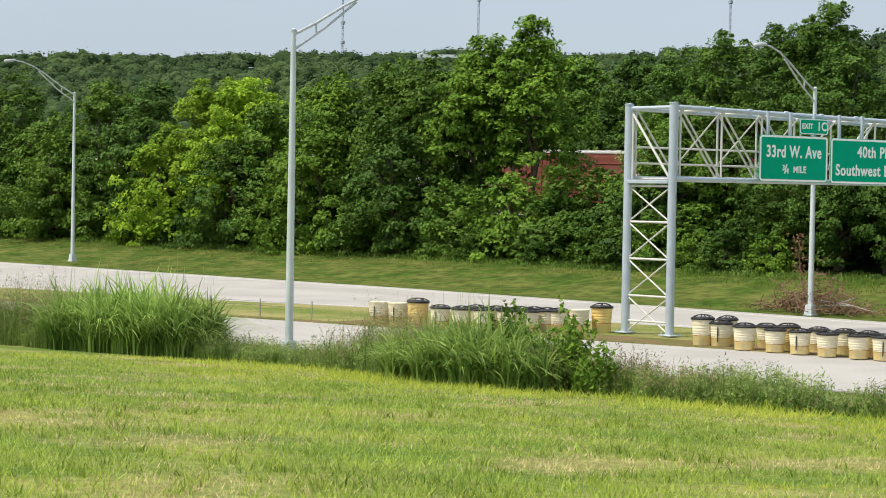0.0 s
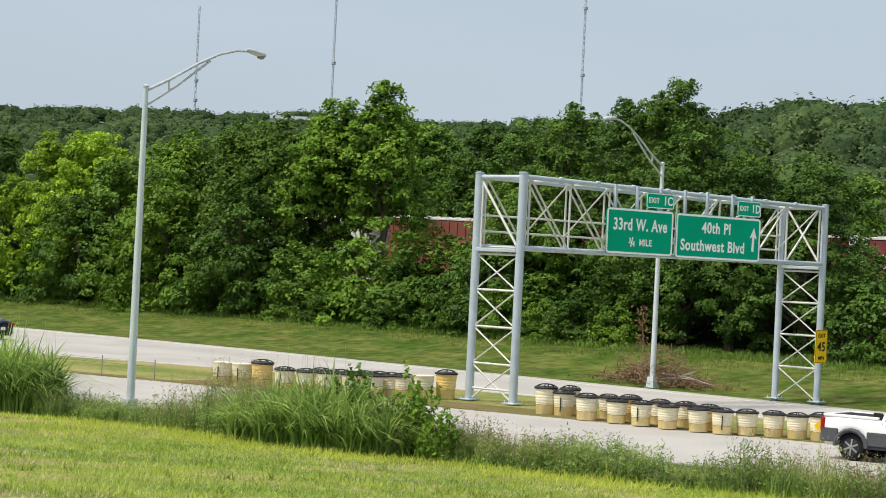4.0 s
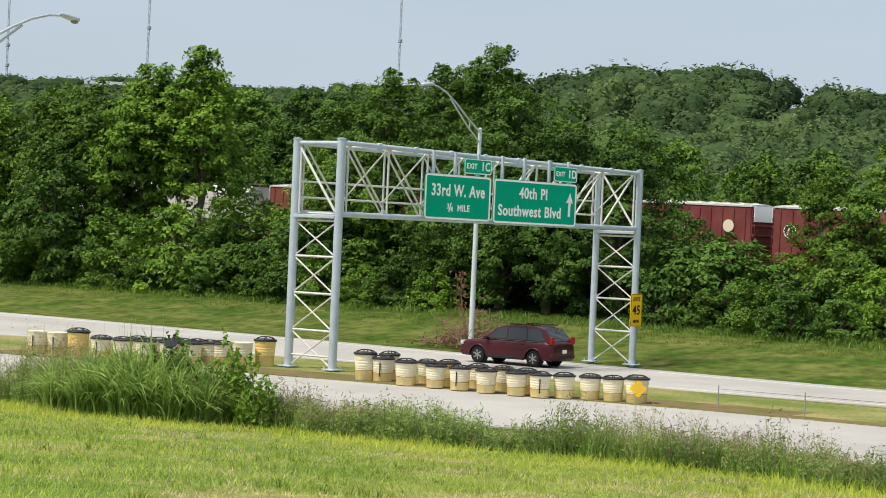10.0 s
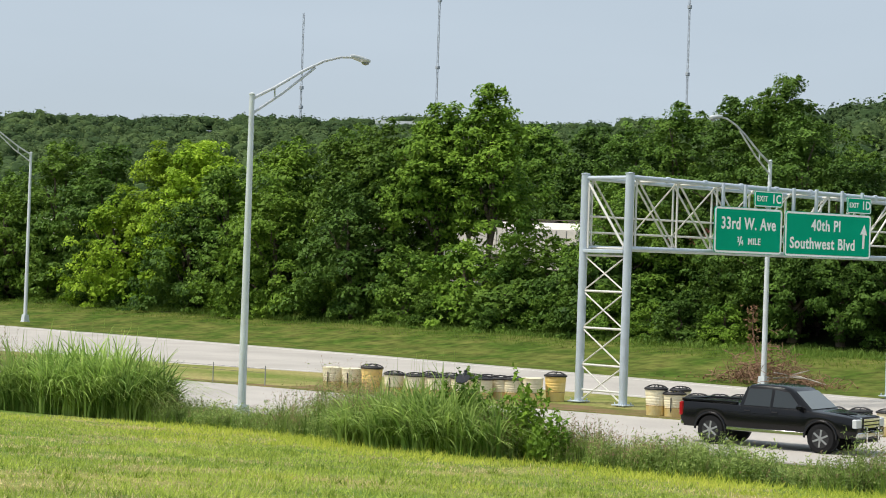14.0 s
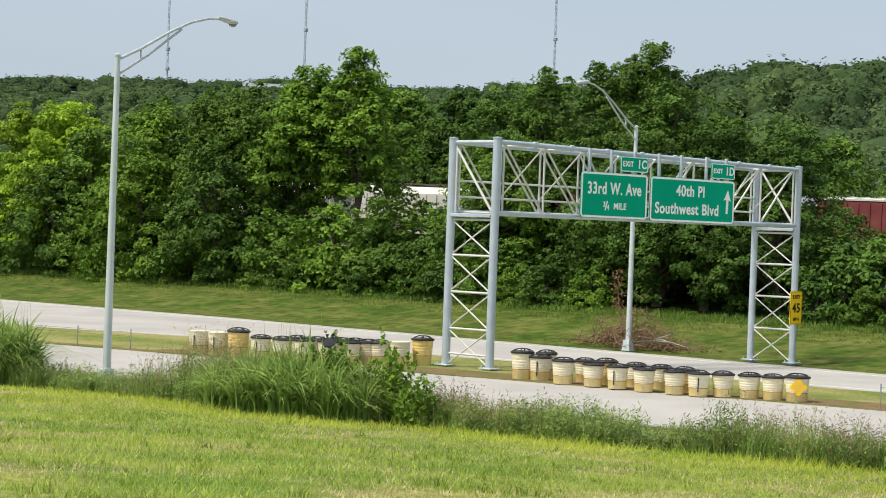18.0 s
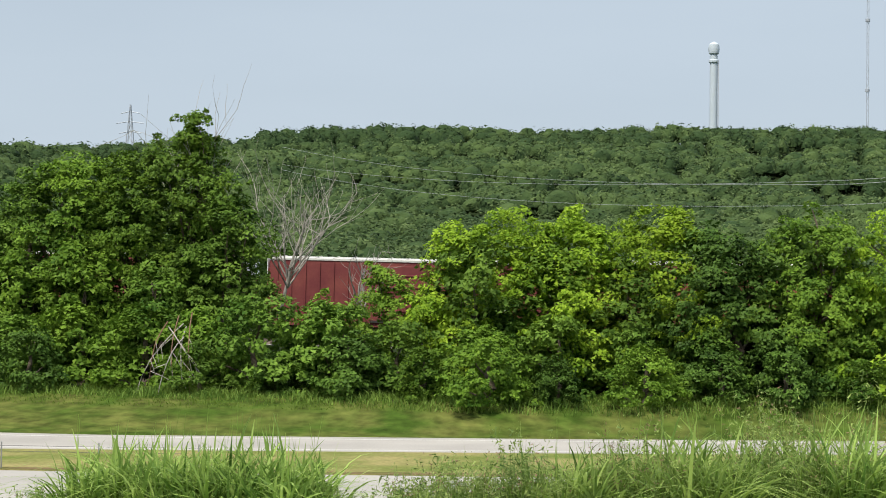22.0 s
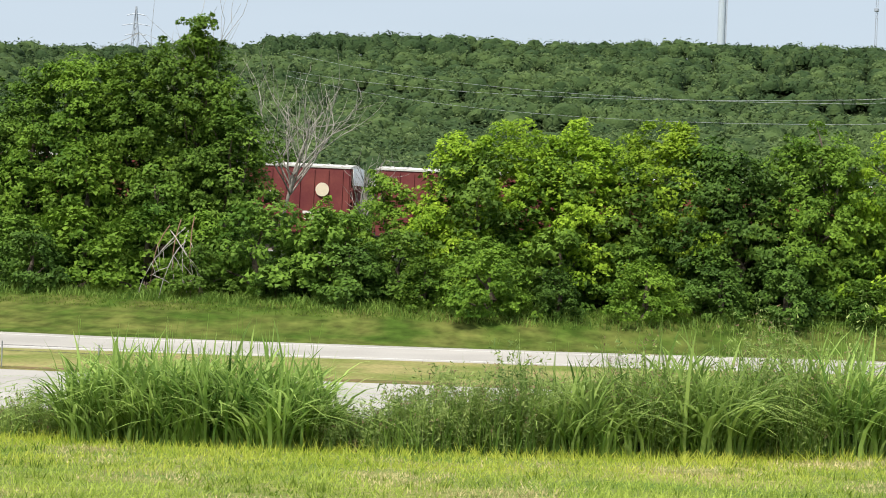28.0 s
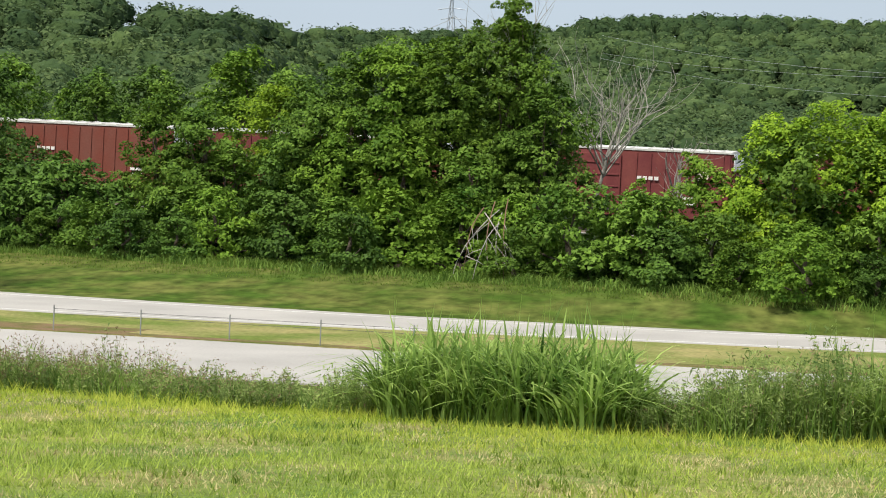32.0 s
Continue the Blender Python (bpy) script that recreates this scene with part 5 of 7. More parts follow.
tagged(part("dry_leaf_mass", leaf_mesh("dry_leaves", stem, unit(r_.normal(0, 1, (120, 3))), np.full(120, 0.17), M_LEAF_DRY), None, heap), kind="stuff")
for a, b in (((0.6, -0.5, 0.5), (3.6, -0.6, 0.15)), ((1.0, -0.4, 0.1), (2.6, -0.5, 0.75)), ((0.2, -0.5, 0.2), (2.9, -0.8, 0.35))):
    part("fallen_branch", Geo().tube([a, ((a[0] + b[0]) / 2, -0.5, (a[2] + b[2]) / 2 + 0.08), b], [0.05, 0.04, 0.015], 6), M_DEADWOOD, heap)

# ---- tall weeds along the foot of the lawn, lawn blades ----
def disc_places(r, n, x, y, rx, ry):
    a, q = r.random(n) * 2 * np.pi, np.sqrt(r.random(n))
    px, py = x + rx * q * np.cos(a), y + ry * q * np.sin(a)
    return px, py, q, np.stack([px, py, ground_z(px, py) - 0.05], 1)


def sideways(r, n, lo, hi, power=1.0):
    ang, ln = r.random(n) * 2 * np.pi, lo + (hi - lo) * r.random(n) ** power
    return np.stack([np.cos(ang) * ln, np.sin(ang) * ln, np.zeros(n)], 1)


def reed_clump(x, y, rx, ry, h, n, seed, label, light=0.3, seeds=8):
    """A stand of tall arching grass."""
    r = np.random.default_rng(seed)
    t = thing("tall_grass", label, "tall grass", group="tall weeds")
    # tussocks, each a fan of blades that arch outwards
    k = max(8, n // 14)
    tx, ty, tq, _ = disc_places(r, k, x, y, rx, ry)
    th = (0.75 + 0.4 * r.random(k)) * (1 - 0.25 * tq ** 3)
    j = r.integers(0, k, n)
    px, py = tx[j] + r.normal(0, 0.15, n), ty[j] + r.normal(0, 0.15, n)
    base = np.stack([px, py, ground_z(px, py) - 0.05], 1)
    hh = h * th[j] * (0.55 + 0.55 * r.random(n))
    lean = sideways(r, n, 0.10, 0.95, 1.0) * np.array([1.25, 0.8, 1]) + np.stack([px - tx[j], py - ty[j], 0 * px], 1) * 0.6
    w = 0.036 + 0.042 * r.random(n)
    pale = r.random(n) < light
    for nm, sel, mat in (("blade_mass", ~pale, M_REED), ("pale_blade_mass", pale, M_REED_LIGHT)):
        tagged(part(nm, blade_mesh(nm, base[sel], hh[sel], lean[sel], w[sel], mat, 1.7, 7, 4.0, 2.4), None, t), kind="stuff")
    k = int(n * 1.3)
    px, py, q, base2 = disc_places(r, k, x, y, rx * 1.1, ry * 1.1)
    tagged(part("low_blade_mass", blade_mesh("low_blade_mass", base2, h * (0.2 + 0.45 * r.random(k)), sideways(r, k, 0.1, 1.0), 0.02 + 0.025 * r.random(k), M_REED_LOW, 1.2, 3, 3.0), None, t), kind="stuff")
    for i in range(seeds):
        b = base[r.integers(n)]
        top = (b[0] + r.normal(0, 0.2), b[1] + r.normal(0, 0.1), b[2] + h * r.uniform(0.9, 1.15))
        part("seed_stalk", Geo().tube([tuple(b), ((b[0] + top[0]) / 2 + r.normal(0, 0.04), (b[1] + top[1]) / 2, (b[2] + top[2]) / 2), top], [0.006, 0.005, 0.003], 4), M_REED_LIGHT, t)
    return t


def weed_patch(x, y, rx, ry, h, n, seed, label, red=0.1, name="weed_patch", leaf=0.092, vine=False):
    """Leafy weeds: many thin stalks with small leaves, some in seed."""
    r = np.random.default_rng(seed)
    t = thing(name, label, "weeds", group="tall weeds")
    px, py, q, base = disc_places(r, n, x, y, rx, ry)
    gz = base[:, 2]
    wave = np.array([noise.noise(Vector((a * 1.3, b * 1.3, seed))) for a, b in zip(px, py)])
    hh = h * (0.42 + 0.7 * r.random(n) ** 1.3) * (1 - 0.35 * q ** 2) * (1 + 0.5 * wave)
    lean = sideways(r, n, 0, 0.3)
    tagged(part("stalk_mass", blade_mesh("stalk_mass", base, hh, lean, 0.009 + 0.006 * r.random(n), M_WEED, 0.5, 3), None, t), kind="stuff")
    per = 20
    s = 0.12 + 0.88 * r.random((n, per)) ** 0.85
    c = np.stack([px[:, None] + lean[:, :1] * hh[:, None] * s ** 2, py[:, None] + lean[:, 1:2] * hh[:, None] * s ** 2, gz[:, None] + hh[:, None] * s], -1)
    c = c + r.normal(0, 0.06, c.shape) * (1.15 - 0.6 * s[..., None])
    o = unit(r.normal(0, 1, c.shape) + np.array([0, -0.4, 0.6]))
    seed_head = (r.random((n, per)) < 0.9) & (s > 0.74) & (r.random((n, 1)) < red * 3.6)
    for nm, sel, mat, sz in (("leaf_mass", ~seed_head, M_LEAF[3] if vine else M_WEED, leaf), ("seed_mass", seed_head, M_WEED_RED, 0.06)):
        k = int(sel.sum())
        if k:
            tagged(part(nm, leaf_mesh(nm, c[sel], o[sel], sz * (0.6 + 0.8 * r.random(k)), mat, flat=1.2, wide=0.6 if vine else 0.24, r=r), None, t), kind="stuff")
    k = int((0.7 if red > 0.4 else 1.7) * n)
    bx, by, bq, b2 = disc_places(r, k, x, y, rx * 1.1, ry * 1.1)
    tagged(part("grass_mass", blade_mesh("grass_mass", b2, h * (0.25 + 0.6 * r.random(k)), sideways(r, k, 0.1, 0.8), 0.010 + 0.014 * r.random(k), M_REED_LOW, 1.1, 3, 2.0, 2.5), None, t), kind="stuff")
    return t


def foot(x, back=0.85):
    """The line of the weeds, just past the lawn's edge."""
    return float(interp(x, LAWN_EDGE)) + back


# x, half length, height, blades, seed
REEDS = [(-57.4, 1.1, 1.9, 1100, 13), (-55.9, 1.2, 2.2, 1500, 2), (-54.3, 1.2, 2.25, 1500, 15), (-52.8, 1.0, 2.0, 1200, 16),
         (-38.6, 0.9, 1.5, 900, 4), (-37.3, 1.1, 1.8, 1300, 14), (-35.9, 1.1, 1.9, 1300, 12), (-34.6, 0.9, 1.5, 900, 3),
         (-10.8, 1.0, 1.6, 1200, 5), (-9.3, 1.1, 1.6, 1500, 6), (-7.8, 0.8, 1.5, 1100, 7), (-3.0, 1.0, 1.7, 1000, 8), (-1.2, 1.2, 2.0, 1300, 9), (1.0, 1.4, 2.2, 1400, 10), (3.6, 1.8, 2.2, 1300, 11)]
for x, rx, h, n, sd in REEDS:
    reed_clump(x, foot(x), rx, 1.0, h * (1.12 if x > -4 else 1.34 if x > -12 or x < -50 else 1.26), n, 500 + sd, "tall arching green grass stand at the foot of the lawn")
# x, half length, height, stalks, seed, share in seed
WEEDS_A = [(-71, 3.2, 1.9, 380, 1, 0.1), (-67.2, 2.2, 2.1, 340, 2, 0.1), (-64.0, 1.8, 2.4, 560, 47, 0.5), (-61.2, 1.6, 2.6, 620, 48, 0.5), (-58.8, 1.5, 2.4, 620, 49, 0.45), (-57.2, 1.0, 1.7, 380, 50, 0.1), (-55.6, 1.3, 1.1, 420, 54, 0.25), (-53.4, 1.6, 1.15, 330, 3, 0.05), (-51.0, 1.2, 1.0, 380, 4, 0.05), (-49.2, 1.2, 0.85, 360, 5, 0.05),
           (-46.6, 1.3, 0.91, 220, 27, 0.1), (-44.4, 1.4, 1.60, 320, 6, 0.42), (-42.3, 1.2, 2.35, 330, 7, 0.42), (-40.8, 1.0, 2.10, 300, 28, 0.42), (-38.8, 1.1, 1.85, 330, 8, 0.42), (-34.2, 0.9, 1.2, 380, 52, 0.3), (-32.4, 0.9, 1.3, 400, 9, 0.35), (-30.9, 0.7, 1.15, 300, 53, 0.3), (-29.5, 0.8, 1.1, 340, 10, 0.2)]
WEEDS_B = [(-28.8, 0.9, 1.1, 380, 11, 0.1), (-27.8, 0.9, 1.15, 400, 12, 0.05), (-26.9, 0.7, 1.0, 280, 29, 0.05), (-25.6, 0.7, 0.7, 200, 13, 0.1), (-24.2, 1.1, 1.3, 340, 14, 0.1), (-22.4, 1.2, 1.35, 360, 15, 0.3), (-20.4, 1.2, 1.35, 360, 16, 0.3),
           (-18.2, 1.3, 1.25, 340, 17, 0.4), (-16.2, 1.1, 0.95, 300, 18, 0.2), (-14.4, 1.0, 0.85, 300, 19, 0.1), (-12.6, 0.9, 0.9, 300, 20, 0.05), (-6.9, 0.5, 0.95, 170, 45, 0.05), (-5.9, 0.6, 1.0, 220, 46, 0.05), (-5.2, 0.8, 1.5, 380, 21, 0.05), (-4.0, 1.0, 1.9, 480, 22, 0.05)]
WEEDS_C = [(-2.0, 1.1, 2.0, 420, 23, 0.1), (0.2, 1.4, 2.35, 380, 24, 0.1), (2.6, 1.4, 2.4, 320, 30, 0.1), (6.5, 2.4, 2.3, 320, 26, 0.1)]
for x, rx, h, n, sd, red in WEEDS_A + WEEDS_B + WEEDS_C:
    weed_patch(x, foot(x), rx, 0.95, h * (0.9 if -31 < x < -11 else 1), int(n * 1.3), 600 + sd, "reddish seeding weeds at the foot of the lawn" if red > 0.2 else "leafy green weeds at the foot of the lawn", red)
# broad-leaved vines over the grass
for x, y, rx, ry, h, n, sd in ((-35.6, 35.4, 0.9, 0.5, 2.2, 200, 41), (-33.9, 35.6, 0.8, 0.5, 2.0, 130, 42), (-32.6, 35.4, 0.6, 0.4, 1.5, 70, 44), (-42.6, 38.0, 0.7, 0.5, 1.6, 60, 43)):
    weed_patch(x, y, rx, ry, h, n, 600 + sd, "broad-leaved green vine over the tall grass", 0.0, "vine", 0.14, True)


def straw_tuft():
    """The flattened dead stems in the gap between two stands."""
    r = np.random.default_rng(88)
    t = thing("dead_grass", "flattened tan dead grass stems between the stands", "dead grass", group="tall weeds")
    px, py, q, base = disc_places(r, 260, -6.5, 31.9, 0.5, 0.4)
    tagged(part("stem_mass", blade_mesh("stem_mass", base, 0.15 + 0.35 * r.random(260), sideways(r, 260, 0.3, 1.6), 0.010 + 0.010 * r.random(260), M_STRAW, 0.8, 3), None, t), kind="stuff")


straw_tuft()


def lawn_blades():
    """Short grass over the part of the lawn that is seen: green blades, yellow-green ones with sunlight put into their
    colour, and dry ones in patches.
    """
    r = np.random.default_rng(77)
    n = 330000
    d = 8 + 54 * r.random(n) ** 1.0
    a = np.radians(-66 + 82 * r.random(n))
    x, y = d * np.sin(a), d * np.cos(a)
    keep = y < interp(x, LAWN_EDGE) + 1.2
    x, y, d = x[keep], y[keep], d[keep]
    # blades gather in tufts with thin places between
    x, y = x + 0.10 * np.sin(x * 17 + 3 * np.sin(y * 9)), y + 0.14 * np.sin(y * 13 + 3 * np.sin(x * 7))
    n = len(x)

    def field(k, kx, ky):
        """Smooth noise over the lawn, by a coarse grid."""
        gx, gy = np.arange(-62, 22, 0.5), np.arange(0, 44, 0.5)
        g = np.array([[noise.noise(Vector((u * kx, v * ky, k))) + 0.5 * noise.noise(Vector((u * kx * 2.7, v * ky * 2.7, k + 9))) for v in gy] for u in gx])
        i, j = np.clip((x + 62) / 0.5, 0, len(gx) - 1.01), np.clip(y / 0.5, 0, len(gy) - 1.01)
        i0, j0 = i.astype(int), j.astype(int)
        fi, fj = i - i0, j - j0
        return g[i0, j0] * (1 - fi) * (1 - fj) + g[i0 + 1, j0] * fi * (1 - fj) + g[i0, j0 + 1] * (1 - fi) * fj + g[i0 + 1, j0 + 1] * fi * fj

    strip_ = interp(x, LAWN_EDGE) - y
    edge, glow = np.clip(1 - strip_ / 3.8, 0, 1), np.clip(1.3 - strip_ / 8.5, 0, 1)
    patch = field(0, 0.35, 0.35)
    h = (0.04 + 0.09 * r.random(n) ** 2) * (1 + 0.6 * patch) * (1 + 1.3 * edge) + 0.02
    ang, ln = r.random(n) * 2 * np.pi, 0.2 + 0.9 * r.random(n)
    lean = np.stack([np.cos(ang) * ln, np.sin(ang) * ln, 0 * ln], 1)
    base = np.stack([x, y, ground_z(x, y) - 0.01], 1)
    w = (0.008 + 0.010 * r.random(n)) * (0.6 + d / 34)
    dry = (field(4, 0.55, 0.32) + 0.5 * r.random(n) > 0.46) & (edge < 0.5)
    h = np.where(dry, h * 0.7, h)
    # blades painted as sunlit: mostly the band before the weeds, some patches
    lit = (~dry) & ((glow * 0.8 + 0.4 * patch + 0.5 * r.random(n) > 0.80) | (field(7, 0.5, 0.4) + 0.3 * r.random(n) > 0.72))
    for nm, sel, mat, lab in (("lawn_grass", ~dry & ~lit, M_LAWN_BLADE, "short green mown grass"), ("sunlit_lawn_grass", lit, M_LAWN_SUNLIT, "longer grass along the lawn's edge, sunlight put into its yellow-green colour"), ("dry_lawn_grass", dry, M_STRAW, "straw-coloured dry patches in the mown grass")):
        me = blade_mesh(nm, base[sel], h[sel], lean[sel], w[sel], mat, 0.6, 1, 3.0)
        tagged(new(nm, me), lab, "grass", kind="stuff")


def verge_tufts():
    """Rough green tufts on the upper part of the bank, thicker towards the trees."""
    r = np.random.default_rng(78)
    n = 46000
    x = -165 + 180 * r.random(n) ** 0.8
    s = 1 - 0.42 * r.random(n) ** 1.8
    lo, hi = interp(x, ROAD_FAR) + 0.15, interp(x, TREELINE) + 1.6
    y = lo + (hi - lo) * s
    h = (0.05 + 0.10 * r.random(n)) * (1 + 2.6 * np.clip(s - 0.78, 0, 1) / 0.22)
    me = blade_mesh("verge_grass", np.stack([x, y, ground_z(x, y) - 0.01], 1), h, sideways(r, n, 0.2, 0.9), 0.03 + 0.03 * r.random(n), M_VERGE_BLADE, 0.5, 1)
    tagged(new("verge_grass", me), "rough green grass tufts on the bank", "grass", kind="stuff")


def lawn_tufts():
    """Coarser tufts that stand out of the mown grass."""
    r = np.random.default_rng(79)
    k = 1700
    d, a = 9 + 44 * r.random(k), np.radians(-64 + 78 * r.random(k))
    tx, ty = d * np.sin(a), d * np.cos(a)
    keep = ty < interp(tx, LAWN_EDGE) - 0.3
    tx, ty = tx[keep], ty[keep]
    j = np.repeat(np.arange(len(tx)), 16)
    n = len(j)
    x, y = tx[j] + r.normal(0, 0.07, n), ty[j] + r.normal(0, 0.07, n)
    h = (0.07 + 0.10 * r.random(n)) * (0.6 + 0.7 * r.random(len(tx))[j])
    me = blade_mesh("lawn_tuft_mass", np.stack([x, y, ground_z(x, y) - 0.01], 1), h, sideways(r, n, 0.2, 1.0), 0.014 + 0.012 * r.random(n), M_LAWN_BLADE, 0.8, 2)
    tagged(new("lawn_tuft_mass", me), "coarse green tufts in the mown grass", "grass", kind="stuff")


def bank_fringe():
    """Longer grass along the foot of the tree belt."""
    r = np.random.default_rng(80)
    n = 16000
    x = -140 + 155 * r.random(n) ** 0.85
    y = interp(x, TREELINE) - 0.9 + 2.2 * r.random(n)
    h = (0.15 + 0.35 * r.random(n)) * (0.7 + 0.6 * np.sin(x * 0.9) ** 2)
    me = blade_mesh("bank_grass", np.stack([x, y, ground_z(x, y) - 0.02], 1), h, sideways(r, n, 0.2, 0.9), 0.025 + 0.025 * r.random(n), M_REED_LOW, 0.8, 2, 2.5)
    tagged(new("bank_grass", me), "longer green grass along the foot of the trees", "grass", kind="stuff")


lawn_blades()
lawn_tufts()
bank_fringe()
verge_tufts()

# ---- railway and train ----
TRACK_Y, RAIL_Z, PITCH = 108.0, 3.55, 16.8
XS = (-230, -122, -7, 60)


def rail_level(x):
    """The line falls gently to the right."""
    return RAIL_Z - 0.014 * max(-70, min(45, x + 52))


bed = Geo().rings([[(x, TRACK_Y - 3.2, rail_level(x) - 1.2), (x, TRACK_Y - 1.7, rail_level(x) - 0.25), (x, TRACK_Y + 1.7, rail_level(x) - 0.25), (x, TRACK_Y + 3.2, rail_level(x) - 1.2)] for x in XS])
tagged(new("railway_bed", bed.mesh("railway_bed", M_BALLAST, 0)), "grey ballast bed of the railway behind the trees", "railway", kind="structure")
track = thing("railway_track", "rusty rails on wooden sleepers behind the trees", "railway track", kind="structure")
for s in (-0.72, 0.72):
    part("rail", Geo().rings([[(x, TRACK_Y + s + e, rail_level(x) + z) for e, z in ((-0.035, -0.16), (0.035, -0.16), (0.035, 0.0), (-0.035, 0.0))] for x in XS]), M_RAIL, track)
g = Geo()
for k in range(290):
    g.box((-230 + k * 1.0, TRACK_Y, rail_level(-230 + k) - 0.22), (0.24, 2.5, 0.14))
tagged(part("sleepers", g, M_WOOD, track, smooth=0), kind="stuff")


def bogie(parent, x):
    b = part("bogie", Geo().box((x, 0, 0.5), (1.9, 2.0, 0.3), 0.05), M_TRAIN_DARK, parent)
    for s in (-1, 1):
        part("side_frame", Geo().rings([[(x + px, s * (1.0 + e), pz) for px, pz in ((-1.25, 0.42), (-1.1, 0.66), (-0.45, 0.82), (0.45, 0.82), (1.1, 0.66), (1.25, 0.42), (0.5, 0.28), (-0.5, 0.28))] for e in (0, 0.1)]), M_TRAIN_DARK, b)
        for dx in (-0.88, 0.88):
            part("wheel", Geo().tube([(x + dx, s * 0.68, 0.45), (x + dx, s * 0.82, 0.45)], 0.45, 20), M_RAIL, b)


def end_ladder(parent, xe, y, z0, z1, mat):
    l = part("ladder", Geo().tube([(xe, y - 0.2, z0), (xe, y - 0.2, z1)], 0.02, 6).tube([(xe, y + 0.2, z0), (xe, y + 0.2, z1)], 0.02, 6), mat, parent)
    for k in range(8):
        z = z0 + (z1 - z0) * (k + 0.5) / 8
        part("rung", Geo().tube([(xe, y - 0.2, z), (xe, y + 0.2, z)], 0.014, 5), mat, l)


def boxcar(mat, emblem, label, L=15.2):
    """A boxcar of length L, its right coupler face at x = 0, rail top at z = 0."""
    t = thing("boxcar", label, "boxcar", group="freight train")
    W, z0, z1 = 3.0, 1.05, 4.45
    x1, x0 = -0.8, -0.8 - L
    xm = (x0 + x1) / 2
    body = part("body", Geo().box((xm, 0, (z0 + z1) / 2), (L, W, z1 - z0), 0.03), mat, t)
    roof = part("roof", Geo().rings([[(x, -W / 2 - 0.04, z1 + 0.0), (x, W / 2 + 0.04, z1), (x, W / 2 + 0.04, z1 + 0.10), (x, 0, z1 + 0.24), (x, -W / 2 - 0.04, z1 + 0.10)] for x in (x0 - 0.06, x1 + 0.06)]), M_ROOF_PALE, t, "pale weathered roof")
    for k in range(int(L)):
        x = x0 + L * (k + 0.5) / int(L)
        part("roof_rib", Geo().tube([(x, -W / 2, z1 + 0.12), (x, 0, z1 + 0.26), (x, W / 2, z1 + 0.12)], 0.03, 4), M_ROOF_PALE, roof)
    for s in (-1, 1):
        n = int(L * 1.25)
        for k in range(n):
            x = x0 + L * (k + 0.5) / n
            if abs(x - xm) > 1.9:
                part("side_post", Geo().box((x, s * (W / 2 + 0.02), (z0 + z1) / 2 + 0.03), (0.09, 0.07, z1 - z0 - 0.3), 0.015), mat, body)
        d = part("sliding_door", Geo().box((xm, s * (W / 2 + 0.06), 2.72), (3.1, 0.07, 3.0), 0.02), mat, t)
        for z in (1.75, 2.4, 3.05, 3.7):
            part("door_rib", Geo().box((xm, s * (W / 2 + 0.11), z), (2.9, 0.05, 0.09), 0.015), mat, d)
        part("door_bar", Geo().tube([(xm - 1.2, s * (W / 2 + 0.15), 1.3), (xm - 1.2, s * (W / 2 + 0.15), 4.1)], 0.025, 6), M_RAIL, d)
        part("door_rail", Geo().box((xm + 1.2, s * (W / 2 + 0.05), 1.15), (6.2, 0.1, 0.12)), M_TRAIN_DARK, t)
        part("side_sill", Geo().box((xm, s * (W / 2 - 0.03), z0 - 0.08), (L, 0.08, 0.26)), mat, t)
    # corrugated ends with a pale reflector panel at the top
    for s, xe in ((1, x1), (-1, x0)):
        e = part("end_panel", Geo().box((xe + s * 0.03, 0, (z0 + z1) / 2), (0.06, W - 0.1, z1 - z0 - 0.1)), mat, t)
        for k in range(5):
            part("corrugation", Geo().tube([(xe + s * 0.06, -W / 2 + 0.1, z0 + 0.45 + 0.6 * k), (xe + s * 0.06, W / 2 - 0.1, z0 + 0.45 + 0.6 * k)], 0.11, 6), mat, e)
        part("end_plate", Geo().box((xe + s * 0.19, 0, z1 - 0.42), (0.03, W - 0.1, 0.95)), M_SIGN_WHITE, t, "pale end plate")
        end_ladder(t, xe + s * 0.2, -1.15, 0.7, 3.4, mat)
        part("coupler", Geo().box((xe + s * 0.5, 0, 0.85), (0.9, 0.3, 0.28), 0.05), M_TRAIN_DARK, t)
    part("underframe", Geo().box((xm, 0, 0.88), (L - 0.4, 1.0, 0.34)), M_TRAIN_DARK, t)
    for x in (x0 + 2.3, x1 - 2.3):
        bogie(t, x)
    y = -W / 2 - 0.075
    disc = [(math.cos(2 * math.pi * k / 28), math.sin(2 * math.pi * k / 28)) for k in range(28)]
    if "disc" in emblem:
        part("emblem", Geo().rings([[(x1 - 1.5 + 0.38 * c, y - e, 3.25 + 0.38 * s) for c, s in disc] for e in (0, 0.012)]), M_CREAM, t, "round cream emblem")
    if "ring" in emblem:
        xc = x0 + 1.1
        g = Geo()
        g.add([(xc + r * c, y - 0.01, 3.1 + r * s) for r in (0.42, 0.36) for c, s in disc], [(k, (k + 1) % 28, 28 + (k + 1) % 28, 28 + k) for k in range(28)])
        part("ring_emblem", g, M_STENCIL, t, "white outlined ring", smooth=0)
        rr = random.Random(3)
        for k in range(9):
            part("paint_stroke", Geo().box((xc + rr.uniform(-0.18, 0.18), y - 0.008, 3.1 + rr.uniform(-0.22, 0.22)), (rr.uniform(0.08, 0.2), 0.01, rr.uniform(0.04, 0.1)), 0, None), M_STENCIL, t)
